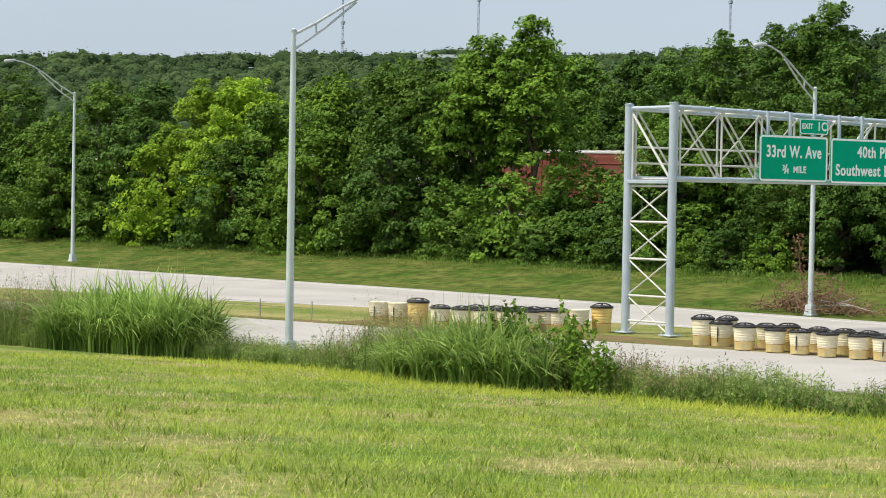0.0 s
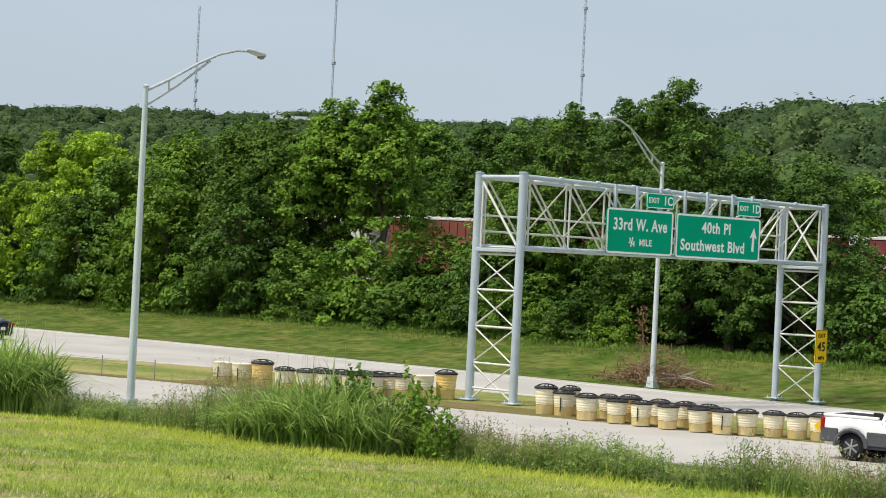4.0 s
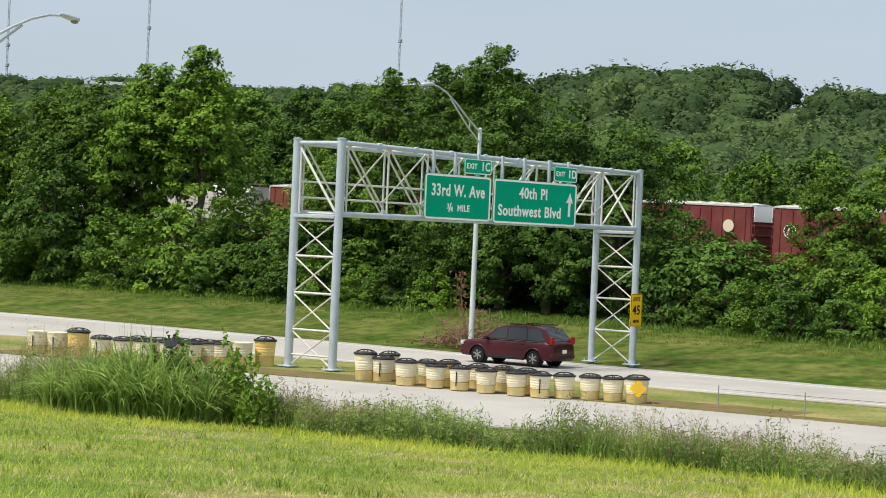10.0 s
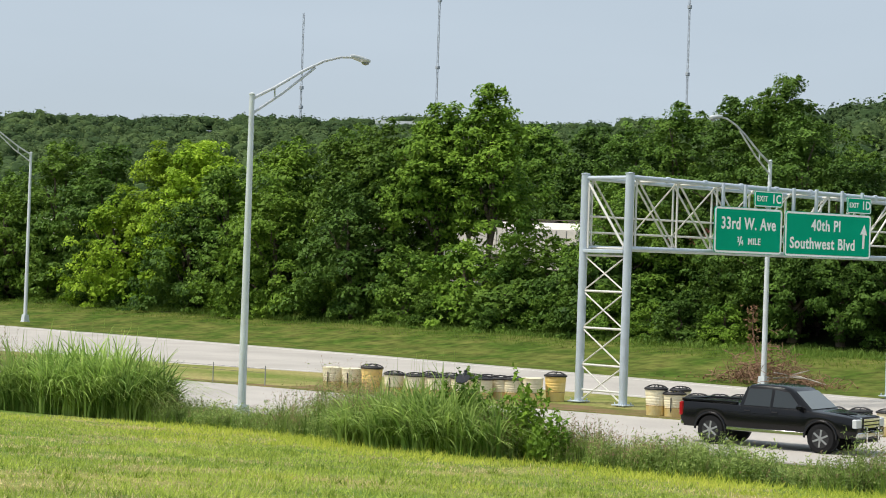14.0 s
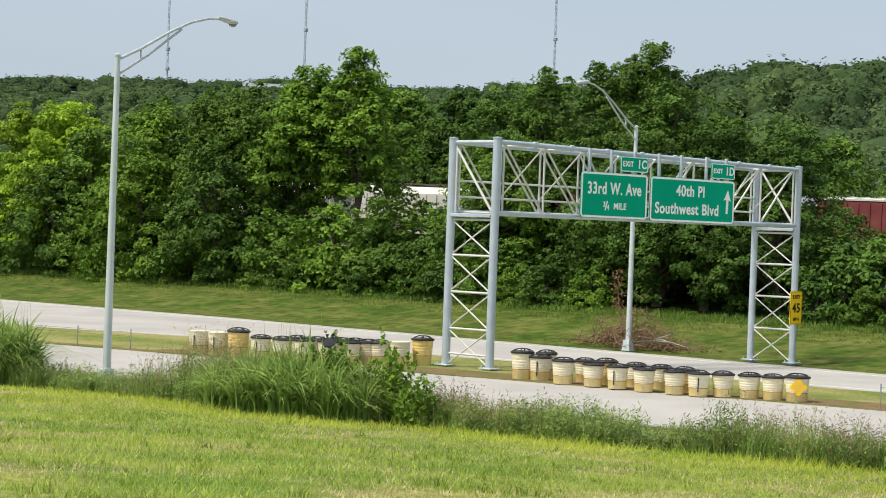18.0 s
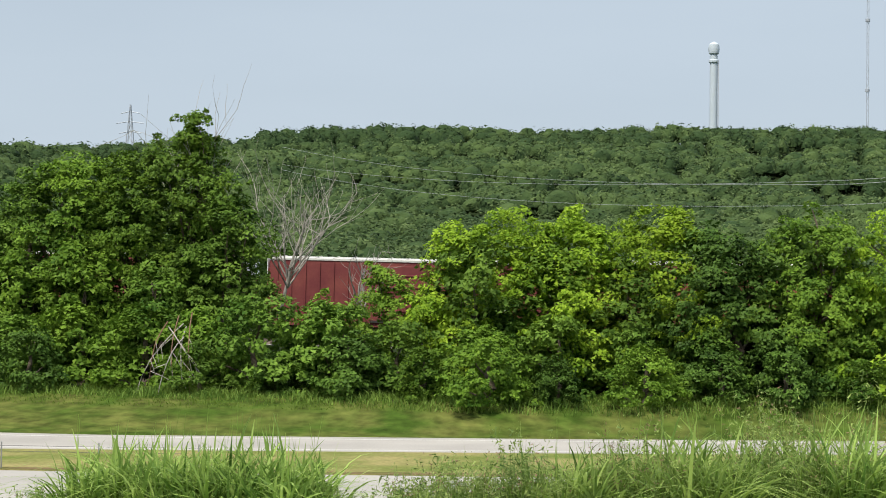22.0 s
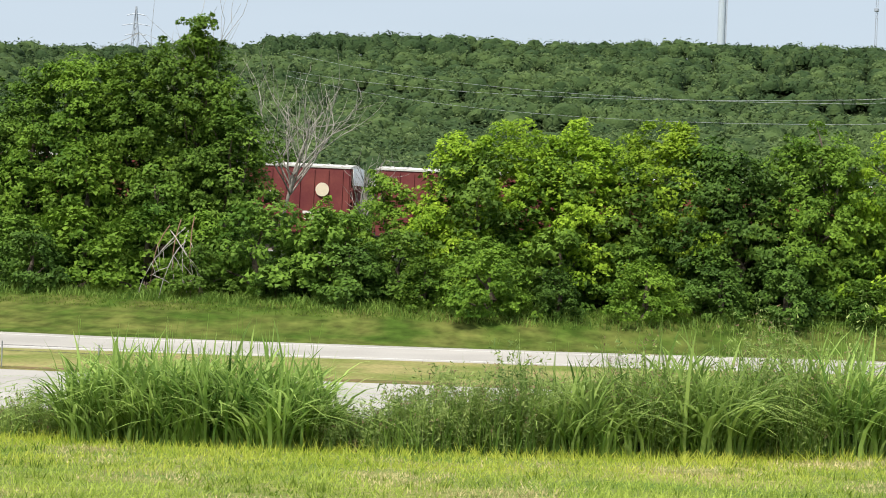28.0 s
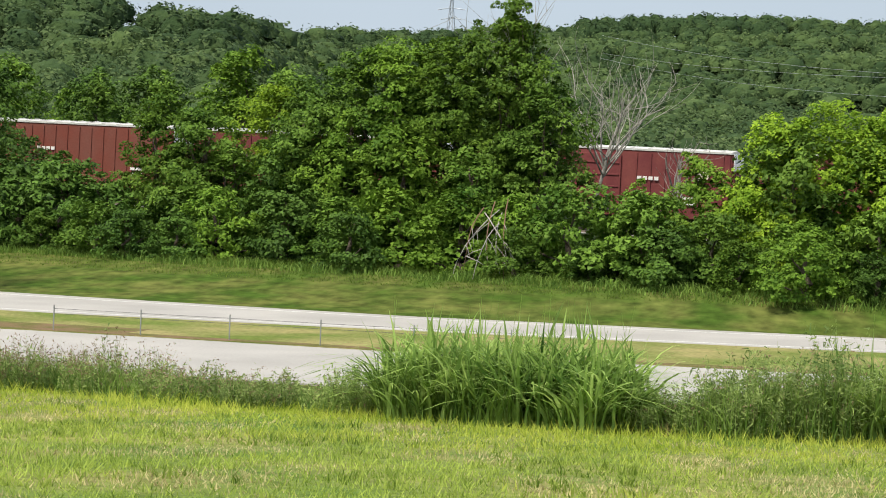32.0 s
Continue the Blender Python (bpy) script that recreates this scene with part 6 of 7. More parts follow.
    for k, (dx, z, w) in enumerate(((0.9, 2.05, 0.9), (0.9, 1.75, 0.7))):
        part("stencil_bar", Geo().box((x1 - 1.2 - dx, y - 0.004, z - 0.1), (w, 0.008, 0.16)), M_STENCIL, t)
    for k in range(4):
        part("stencil_bar", Geo().box((xm + 2.6 + 0.32 * k, y - 0.004, 2.95), (0.24, 0.008, 0.2)), M_STENCIL, t)
    return t


def covered_hopper(label):
    """A white covered hopper with hatches and sloped outlets."""
    t = thing("covered_hopper", label, "hopper car", group="freight train")
    L, W = 15.4, 3.0
    x1, x0 = -0.7, -0.7 - 15.4
    xm = (x0 + x1) / 2
    part("body", Geo().rings([[(x, -W / 2, 1.9), (x, -W / 2 - 0.05, 2.6), (x, -W / 2, 3.9), (x, -0.8, 4.4), (x, 0.8, 4.4), (x, W / 2, 3.9), (x, W / 2 + 0.05, 2.6), (x, W / 2, 1.9)] for x in (x0 + 0.9, x1 - 0.9)]), M_WHITE_CAR, t)
    for k in range(14):
        x = x0 + 1.1 + (L - 2.2) * k / 13
        for s in (-1, 1):
            part("side_rib", Geo().box((x, s * (W / 2 + 0.06), 2.9), (0.08, 0.07, 1.9)), M_WHITE_CAR, t)
    for k in range(5):
        part("hatch", Geo().box((x0 + 2.2 + 2.75 * k, 0, 4.47), (1.5, 0.9, 0.16), 0.03), M_TRAIN_DARK, t)
    part("running_board", Geo().box((xm, 0, 4.62), (L - 0.6, 0.6, 0.05)), M_RAIL, t)
    for k in range(3):
        x = xm + (k - 1) * 3.8
        part("outlet", Geo().rings([[(x - 1.7, -1.3, 1.9), (x + 1.7, -1.3, 1.9), (x + 1.7, 1.3, 1.9), (x - 1.7, 1.3, 1.9)], [(x - 0.4, -0.4, 0.8), (x + 0.4, -0.4, 0.8), (x + 0.4, 0.4, 0.8), (x - 0.4, 0.4, 0.8)]]), M_WHITE_CAR, t)
    part("sill", Geo().box((xm, 0, 1.05), (L, 2.6, 0.2)), M_WHITE_CAR, t, "white side sill")
    for s, xe in ((1, x1), (-1, x0)):
        part("end_stair", Geo().box((xe - s * 0.5, -1.2, 2.4), (0.08, 0.5, 2.6)), M_WHITE_CAR, t)
        part("coupler", Geo().box((xe + s * 0.4, 0, 0.85), (0.7, 0.3, 0.28), 0.05), M_TRAIN_DARK, t)
    for x in (x0 + 2.2, x1 - 2.2):
        bogie(t, x)
    return t


TRAIN = []                      # thing, place of its right end when the train has gone 0 m
X0 = -61.7
LONG = 24.4                     # the long boxcar, coupler to coupler


def train():
    red_disc = boxcar(M_BOXCAR, ("disc",), "dark red boxcar with cream disc and pale end plate")
    red_ring = boxcar(M_BOXCAR, ("ring", "disc"), "dark red boxcar with white ring, disc and pale roof")
    brown = boxcar(M_BOXCAR_BROWN, (), "rusty brown-red boxcar with pale roof edge")
    hop = covered_hopper("dirty white covered hopper wagon with dark hatches")
    long_brown = boxcar(M_BOXCAR_BROWN, (), "long rusty brown-red boxcar with pale roof edge", LONG - 1.6)
    TRAIN.extend([(red_disc, X0), (red_ring, X0 + PITCH), (long_brown, X0 - PITCH), (brown, X0 + 3 * PITCH), (hop, X0 - PITCH - LONG)])
    for k, src in ((2, red_disc), (4, hop), (5, hop)):
        TRAIN.append((copy_thing(src, Matrix.Identity(4)), X0 + k * PITCH))
    for k in (2, 3, 4, 5):
        TRAIN.append((copy_thing(hop, Matrix.Identity(4)), X0 - k * PITCH - LONG))


train()

# ---- vehicles ----
def rounded(pts, times=2):
    """An open line with its corners cut."""
    for _ in range(times):
        out = [pts[0]]
        for p, q in zip(pts, pts[1:]):
            out += [(0.78 * p[0] + 0.22 * q[0], 0.78 * p[1] + 0.22 * q[1]), (0.22 * p[0] + 0.78 * q[0], 0.22 * p[1] + 0.78 * q[1])]
        pts = out + [pts[-1]]
    return pts


def body_shell(upper, width, low, axles, wr, ar, crown=0.025, square=False):
    """A body lofted along its length, with bulging sides, a crowned deck and open wheel arches."""
    line = rounded(upper, 1 if square else 2)
    front, rear = max(p[0] for p in line), min(p[0] for p in line)
    xs = set(np.linspace(rear + 0.004, front - 0.004, 46).tolist() + [front - 0.02, front - 0.05, rear + 0.02, rear + 0.05])
    for cx in axles:
        xs |= {cx + ar * k for k in (-1.001, -0.98, -0.9, -0.75, -0.55, -0.3, 0, 0.3, 0.55, 0.75, 0.9, 0.98, 1.001)}
    rings = []
    for x in sorted(v for v in xs if rear < v < front):
        zs = [p[1] + (q[1] - p[1]) * (x - p[0]) / (q[0] - p[0]) for p, q in zip(line, line[1:]) if min(p[0], q[0]) <= x <= max(p[0], q[0]) and abs(q[0] - p[0]) > 1e-6]
        top = max(zs)
        lo = min(zs) if len(zs) > 1 and min(zs) < top - 0.02 else low
        for cx in axles:
            if abs(x - cx) < ar:
                lo = max(lo, wr + math.sqrt(ar ** 2 - (x - cx) ** 2) * 0.98)
        lo = min(lo, top - 0.05)
        e = max((x - (front - 0.75)) / 0.75, ((rear + 0.55) - x) / 0.55, 0.0)
        w = width / 2 * (1 - (0.05 if square else 0.13) * e ** 2)
        sh = top - min(0.07 if square else 0.10, (top - lo) * 0.4)
        sec = [(w * 0.95, lo), (w * 0.99, lo + 0.22 * (sh - lo)), (w, lo + 0.5 * (sh - lo)), (w * 0.99, lo + 0.8 * (sh - lo)), (w * 0.97, sh), (w * (0.95 if square else 0.92), sh + 0.65 * (top - sh)), (w * (0.88 if square else 0.78), top), (w * 0.4, top + crown)]
        rings.append([(x, y, z) for y, z in sec] + [(x, -y, z) for y, z in sec[::-1]])
    return Geo().rings(rings)


def cabin_half(z, z0, z1, w0, w1):
    return w0 + (w1 - w0) * (z - z0) / (z1 - z0)


def vehicle(name, label, paint, spec):
    """A road vehicle that points along +x, its middle at x = 0, wheels on z = 0."""
    t = thing(name, label, "car" if name in ("sedan", "suv") else "pickup truck" if name == "pickup_truck" else "jeep")
    W, wr = spec["width"], spec["wheel"]
    fx, rx = spec["axles"]
    ar = wr + 0.07
    up = spec["body"]                                   # front bottom, up over the hood, belt, tail, rear bottom
    low = spec["low"]
    square = name in ("pickup_truck", "jeep")
    body = part("body", body_shell(up, W, low, (rx, fx), wr, ar, square=square), paint, t, smooth=40)
    z0, z1 = spec["belt"], spec["roof"]
    w0, w1 = W / 2 - 0.06, W / 2 - spec.get("tuck", 0.26)
    cab = spec["cabin"]                                 # windscreen foot, roof front, roof rear, rear foot
    rings = []
    shape = rounded(cab, 2 if name == "sedan" else 1)
    def soft(k):
        return [(x - 0.03 * k * (1 if x > 0 else -1), z - 0.055 * k * max(0.0, (z - z0) / (z1 - z0)) ** 4) for x, z in shape]
    for s, ins, k in ((-1, 0.0, 1.0), (-1, 0.035, 0.35), (-1, 0.11, 0.0), (1, 0.11, 0.0), (1, 0.035, 0.35), (1, 0.0, 1.0)):
        rings.append([(x, s * (cabin_half(z, z0, z1, w0, w1) - ins), z) for x, z in soft(k)])
    part("cabin", Geo().rings(rings), spec.get("top_paint", paint), t)
    def side_pt(x, z, s, off=0.006):
        return (x, s * (cabin_half(z, z0, z1, w0, w1) + off), z)
    for s in (-1, 1):
        for win in spec["windows"]:
            cx, cz = sum(p[0] for p in win) / len(win), sum(p[1] for p in win) / len(win)
            rim = [(cx + (x - cx) * 1.035, cz + (z - cz) * 1.07) for x, z in win]
            part("window_seal", Geo().rings([[side_pt(x, z, s, -0.01) for x, z in rim], [side_pt(x, z, s, 0.003) for x, z in rim]]), M_TRIM, t)
            part("side_window", Geo().rings([[side_pt(x, z, s, 0.004) for x, z in win], [side_pt(x, z, s, 0.012) for x, z in win]]), M_CAR_GLASS, t)
    for nm, (p, q), sgn in (("windscreen", (cab[0], cab[1]), 1), ("rear_window", (cab[-1], cab[-2]), -1)):
        a, b = Vector((p[0], 0, p[1])), Vector((q[0], 0, q[1]))
        d = (b - a)
        n = Vector((d.z, 0, -d.x)).normalized() * sgn
        lo, hi = a + d * 0.10, a + d * 0.90
        vs = []
        for e in (0.004, 0.014):
            for c, sg in ((lo, -1), (lo, 1), (hi, 1), (hi, -1)):
                vs.append(tuple(c + n * e + Vector((0, sg * (cabin_half(c.z, z0, z1, w0, w1) - 0.07), 0))))
        part(nm, Geo().add(vs, [(0, 1, 2, 3), (7, 6, 5, 4), (0, 4, 5, 1), (1, 5, 6, 2), (2, 6, 7, 3), (3, 7, 4, 0)]), M_WINDSCREEN if nm == "windscreen" else M_CAR_GLASS, t, smooth=0)
    # wheels
    for x in (fx, rx):
        for s in (-1, 1):
            y = s * (W / 2 - 0.13)
            w = part("wheel", Geo().tube([(x, y - 0.11, wr), (x, y - 0.07, wr), (x, y + 0.07, wr), (x, y + 0.11, wr)], [wr * 0.93, wr, wr, wr * 0.93], 24), M_TYRE, t)
            part("rim", Geo().tube([(x, y + s * 0.075, wr), (x, y + s * 0.118, wr)], [wr * 0.66, wr * 0.62], 20), spec.get("rim", M_RIM_DARK), w)
            part("hub", Geo().tube([(x, y + s * 0.115, wr), (x, y + s * 0.135, wr)], wr * 0.15, 12), spec.get("spokes", M_RIM), w)
            for k in range(6):
                a = 2 * math.pi * k / 6 + 0.4
                part("spoke", Geo().box((0, 0, 0), (wr * 0.46, 0.02, wr * 0.13), 0.008, Matrix.Translation((x + wr * 0.36 * math.cos(a), y + s * 0.122, wr + wr * 0.36 * math.sin(a))) @ pose(0, 0, 0, 0, -math.degrees(a), 0)), spec.get("spokes", M_RIM), w)
            part("arch_liner", Geo().tube([(x, y - s * 0.15, wr + 0.01), (x, y - s * 0.02, wr + 0.01)], wr + 0.05, 18), M_TRIM, t)
            if not spec.get("flare"):
                lip = [(x + (ar + 0.01) * math.cos(a), s * (W / 2 - 0.02), wr + (ar + 0.01) * math.sin(a)) for a in [math.pi * k / 10 for k in range(11)]]
                part("arch_lip", Geo().tube(lip, 0.035, 6), paint, t)
            if spec.get("flare"):
                pts = [(x + (ar + 0.02) * math.cos(a), s * (W / 2 + 0.02), wr + (ar + 0.02) * math.sin(a)) for a in [math.pi * k / 8 for k in range(9)]]
                part("fender_flare", Geo().tube(pts, 0.07, 6), spec["flare"], t)
    fx1, rx1 = spec["nose"], spec["tail"]
    for s in (-1, 1):
        x, z, w, h = spec["headlight"]
        part("headlight", Geo().box((x, s * (W / 2 - w / 2 - 0.03), z), (0.16, w, h), 0.03), M_HEADLIGHT, t)
        x, z, w, h = spec["taillight"]
        part("tail_light", Geo().box((x, s * (W / 2 - w / 2 - 0.01), z), (0.14, w, h), 0.03), M_TAILLIGHT, t)
        x, z = spec["mirror"]
        part("mirror", Geo().box((x, s * (W / 2 + 0.07), z), (0.16, 0.2, 0.15), 0.04), spec.get("mirror_paint", paint), t)
        for x in spec["handles"]:
            part("door_handle", Geo().box((x, s * (W / 2 - 0.005), z0 - 0.10), (0.2, 0.035, 0.035), 0.01), spec.get("handle_paint", M_TRIM), t)
        for x in spec["seams"]:
            part("door_seam", Geo().box((x, s * (W / 2 - 0.028), (z0 + low) / 2 + 0.14), (0.012, 0.008, (z0 - low) * 0.62)), M_TRIM, t)
        part("sill_trim", Geo().box(((fx + rx) / 2, s * (W / 2 - 0.05), low + 0.03), ((fx - rx) - 2 * ar - 0.04, 0.07, 0.12), 0.02), spec.get("sill", M_TRIM), t)
    x, z, w, h = spec["grille"]
    gr = part("grille", Geo().box((x, 0, z), (0.06, w, h), 0.02), spec.get("grille_paint", M_TRIM), t)
    for k in (-1, 0, 1):
        part("grille_bar", Geo().box((x + 0.035, 0, z + k * h * 0.3), (0.02, w * 0.94, 0.07 if spec.get("chrome") else 0.025)), M_CHROME if spec.get("chrome") else M_TRIM, gr)
    part("front_bumper", Geo().box((fx1 - 0.08, 0, spec["bumper_z"]), (0.2, W - 0.12, 0.2), 0.05), spec.get("bumper", paint), t)
    part("rear_bumper", Geo().box((rx1 + 0.08, 0, spec["bumper_z"]), (0.2, W - 0.12, 0.2), 0.05), spec.get("bumper", paint), t)
    part("plate", Geo().box((rx1 - 0.025, 0, spec["bumper_z"] + 0.22), (0.02, 0.32, 0.15)), M_SIGN_WHITE, t, "blank pale plate")
    if name == "pickup_truck":
        k = spec["tail"] / -2.92
        for s in (-1, 1):                               # walls of the open load bed
            part("bed_rail", Geo().box((-1.93 * k, s * (W / 2 - 0.11), 1.30), (1.88 * k, 0.13, 0.09), 0.02), paint, t)
            part("hood_crease", Geo().box((2.1 * k, s * 0.55, 1.19), (1.25 * k, 0.05, 0.04), 0.015, pose(0, 0, 0, 0, 0, 0)), paint, t)
        part("tailgate_cap", Geo().box((-2.84 * k, 0, 1.30), (0.1, W - 0.16, 0.09), 0.02), paint, t)
        part("air_dam", Geo().box((fx1 - 0.15, 0, spec["bumper_z"] - 0.16), (0.16, W - 0.3, 0.16), 0.03), M_TRIM, t)
        frame_ = part("grille_surround", Geo().box((fx1 - 0.05, 0, 0.90), (0.07, 1.24, 0.42), 0.04), M_CHROME if spec.get("chrome") or spec.get("bright") else M_TRIM, t)
        for z in (0.79, 0.90, 1.01):
            part("grille_slot", Geo().box((fx1 - 0.01, 0, z), (0.02, 1.08, 0.075), 0.008), M_TRIM, frame_)
    for s in (-1, 1):                                   # wiper, side crease and lamp lenses
        part("body_crease", Geo().box(((fx + rx) / 2, s * (W / 2 - 0.02), z0 - 0.17), ((fx - rx) * 1.12, 0.025, 0.02), 0.006), paint, t)
        part("wiper", Geo().tube([tuple(Vector((cab[0][0] - 0.06, s * 0.12, cab[0][1] + 0.06))), tuple(Vector((cab[0][0] - 0.14, s * 0.62, cab[0][1] + 0.11)))], 0.012, 5), M_TRIM, t)
    part("underbody", Geo().box(((fx + rx) / 2, 0, low + 0.05), (fx - rx + 0.8, W - 0.5, 0.14)), M_TRIM, t)
    for nm, c, s, mat in spec.get("extra", ()):
        part(nm, Geo().box(c, s, 0.03), mat, t)
    return t


def shorter(spec, k):
    """The same outline with its lengths scaled by k."""
    for key in ("body", "cabin"):
        spec[key] = [(x * k, z) for x, z in spec[key]]
    spec["windows"] = [[(x * k, z) for x, z in w] for w in spec["windows"]]
    for key in ("axles", "handles", "seams"):
        spec[key] = tuple(x * k for x in spec[key])
    for key in ("headlight", "taillight", "mirror", "grille"):
        spec[key] = (spec[key][0] * k, *spec[key][1:])
    spec["nose"], spec["tail"] = spec["nose"] * k, spec["tail"] * k
    spec["extra"] = [(nm, (c[0] * k, c[1], c[2]), (b[0] * k, b[1], b[2]), mat) for nm, c, b, mat in spec.get("extra", ())]
    return spec


def sedan(label, paint, **kw):
    spec = dict(width=1.83, wheel=0.33, axles=(1.42, -1.38), low=0.24, belt=0.93, roof=1.46, tuck=0.30, nose=2.42, tail=-2.42,
                body=[(2.34, 0.26), (2.42, 0.46), (2.40, 0.62), (2.25, 0.76), (1.7, 0.89), (1.2, 0.97), (0.4, 0.98), (-0.4, 0.99), (-1.5, 1.03), (-2.2, 1.06), (-2.38, 1.0), (-2.42, 0.74), (-2.34, 0.30)],
                cabin=[(1.34, 0.94), (0.52, 1.38), (0.05, 1.47), (-0.60, 1.47), (-1.15, 1.36), (-1.98, 1.04)],
                windows=[[(0.98, 1.02), (0.42, 1.33), (0.05, 1.40), (-0.26, 1.41), (-0.28, 1.02)], [(-0.34, 1.02), (-0.32, 1.41), (-0.62, 1.40), (-1.10, 1.30), (-1.50, 1.10), (-1.44, 1.03)]],
                headlight=(2.26, 0.68, 0.40, 0.14), taillight=(-2.34, 0.88, 0.42, 0.16), mirror=(0.92, 1.03), handles=(0.05, -0.95), seams=(1.0, -0.30, -1.2), grille=(2.40, 0.56, 0.9, 0.16), bumper_z=0.42)
    spec.update(kw)
    return vehicle("sedan", label, paint, shorter(spec, spec.pop("scale", 1.0)))


def pickup(label, paint, **kw):
    spec = dict(width=2.0, wheel=0.41, axles=(1.78, -1.86), low=0.42, belt=1.20, roof=1.88, tuck=0.26, nose=2.92, tail=-2.92,
                body=[(2.86, 0.46), (2.92, 0.62), (2.90, 1.02), (2.78, 1.12), (1.5, 1.22), (1.3, 1.24), (-0.92, 1.24), (-0.98, 1.27), (-2.86, 1.27), (-2.92, 1.22), (-2.92, 0.66), (-2.84, 0.52)],
                cabin=[(1.50, 1.20), (0.78, 1.80), (0.55, 1.87), (0.2, 1.90), (-0.35, 1.90), (-0.74, 1.86), (-0.94, 1.20)],
                windows=[[(1.12, 1.26), (0.66, 1.70), (0.20, 1.77), (0.20, 1.26)], [(0.10, 1.26), (0.10, 1.77), (-0.66, 1.75), (-0.76, 1.26)]],
                headlight=(2.83, 0.93, 0.36, 0.28), taillight=(-2.88, 1.02, 0.16, 0.42), mirror=(1.12, 1.30), handles=(0.28, -0.62), seams=(1.25, 0.15, -0.84), grille=(2.90, 0.94, 1.15, 0.34), bumper_z=0.60,
                bumper=M_CHROME, chrome=True, extra=(("bed_floor", (-1.92, 0, 1.275), (1.78, 1.66, 0.012), M_TRIM),))
    spec.update(kw)
    return vehicle("pickup_truck", label, paint, shorter(spec, spec.pop("scale", 0.94)))


P_WHITE, P_NAVY = car_paint("paint_white", (0.80, 0.80, 0.79), 0.0), car_paint("paint_navy", (0.006, 0.008, 0.030))
P_MAROON, P_RED = car_paint("paint_maroon", (0.060, 0.007, 0.013)), car_paint("paint_red", (0.42, 0.008, 0.018), 0.0)
P_BLACK, P_SLATE, P_GREY = car_paint("paint_black", (0.004, 0.004, 0.005), 0.0, 0.2), car_paint("paint_slate", (0.060, 0.074, 0.088), 0.3), car_paint("paint_granite", (0.066, 0.072, 0.079), 0.3, 0.35)

white_sedan = sedan("white sedan with a dark glass roof on the road", P_WHITE, scale=0.95, extra=(("roof_glass", (-0.25, 0, 1.474), (0.9, 1.02, 0.012), M_CAR_GLASS),))
navy_sedan = sedan("dark navy blue sedan with red tail lights", P_NAVY)
white_pickup = pickup("white crew cab pickup with grey lower cladding", P_WHITE, sill=M_GREY_TRIM, bumper=M_GREY_TRIM, flare=M_GREY_TRIM, chrome=False,
                      extra=(("side_cladding", (0.0, -0.99, 0.68), (2.7, 0.07, 0.42), M_GREY_TRIM), ("side_cladding", (0.0, 0.99, 0.68), (2.7, 0.07, 0.42), M_GREY_TRIM), ("rear_cladding", (-2.62, -1.0, 0.72), (0.6, 0.05, 0.4), M_GREY_TRIM),
                             ("bed_cover", (-1.92, 0, 1.29), (1.86, 1.86, 0.05), M_TRIM), ("sail_panel", (-1.05, -0.84, 1.36), (0.34, 0.07, 0.22), M_TRIM), ("sail_panel", (-1.05, 0.84, 1.36), (0.34, 0.07, 0.22), M_TRIM),
                             ("roof_rack", (0.0, -0.55, 1.92), (1.3, 0.06, 0.05), M_CHROME), ("roof_rack", (0.0, 0.55, 1.92), (1.3, 0.06, 0.05), M_CHROME)))
slate_pickup = pickup("slate grey crew cab pickup with alloy wheels", P_SLATE, scale=1.02)
red_pickup = pickup("bright red crew cab pickup with chrome grille", P_RED, spokes=M_RIM_DARK, wheel=0.45, low=0.52, roof=1.94, scale=1.09, bright=True, mirror_paint=M_TRIM, grille=(2.90, 0.94, 1.2, 0.40), grille_paint=M_RIM, bumper=M_RIM, chrome=False)
black_pickup = pickup("glossy black crew cab pickup with chrome bull bar", P_BLACK, wheel=0.44, low=0.50, sill=M_CHROME, scale=1.0,
                      extra=(("bull_bar", (3.0, 0, 0.72), (0.06, 1.1, 0.06), M_CHROME), ("bull_bar", (2.98, -0.4, 0.6), (0.06, 0.06, 0.5), M_CHROME), ("bull_bar", (2.98, 0.4, 0.6), (0.06, 0.06, 0.5), M_CHROME), ("bed_floor", (-1.92, 0, 1.275), (1.78, 1.66, 0.012), M_TRIM)))
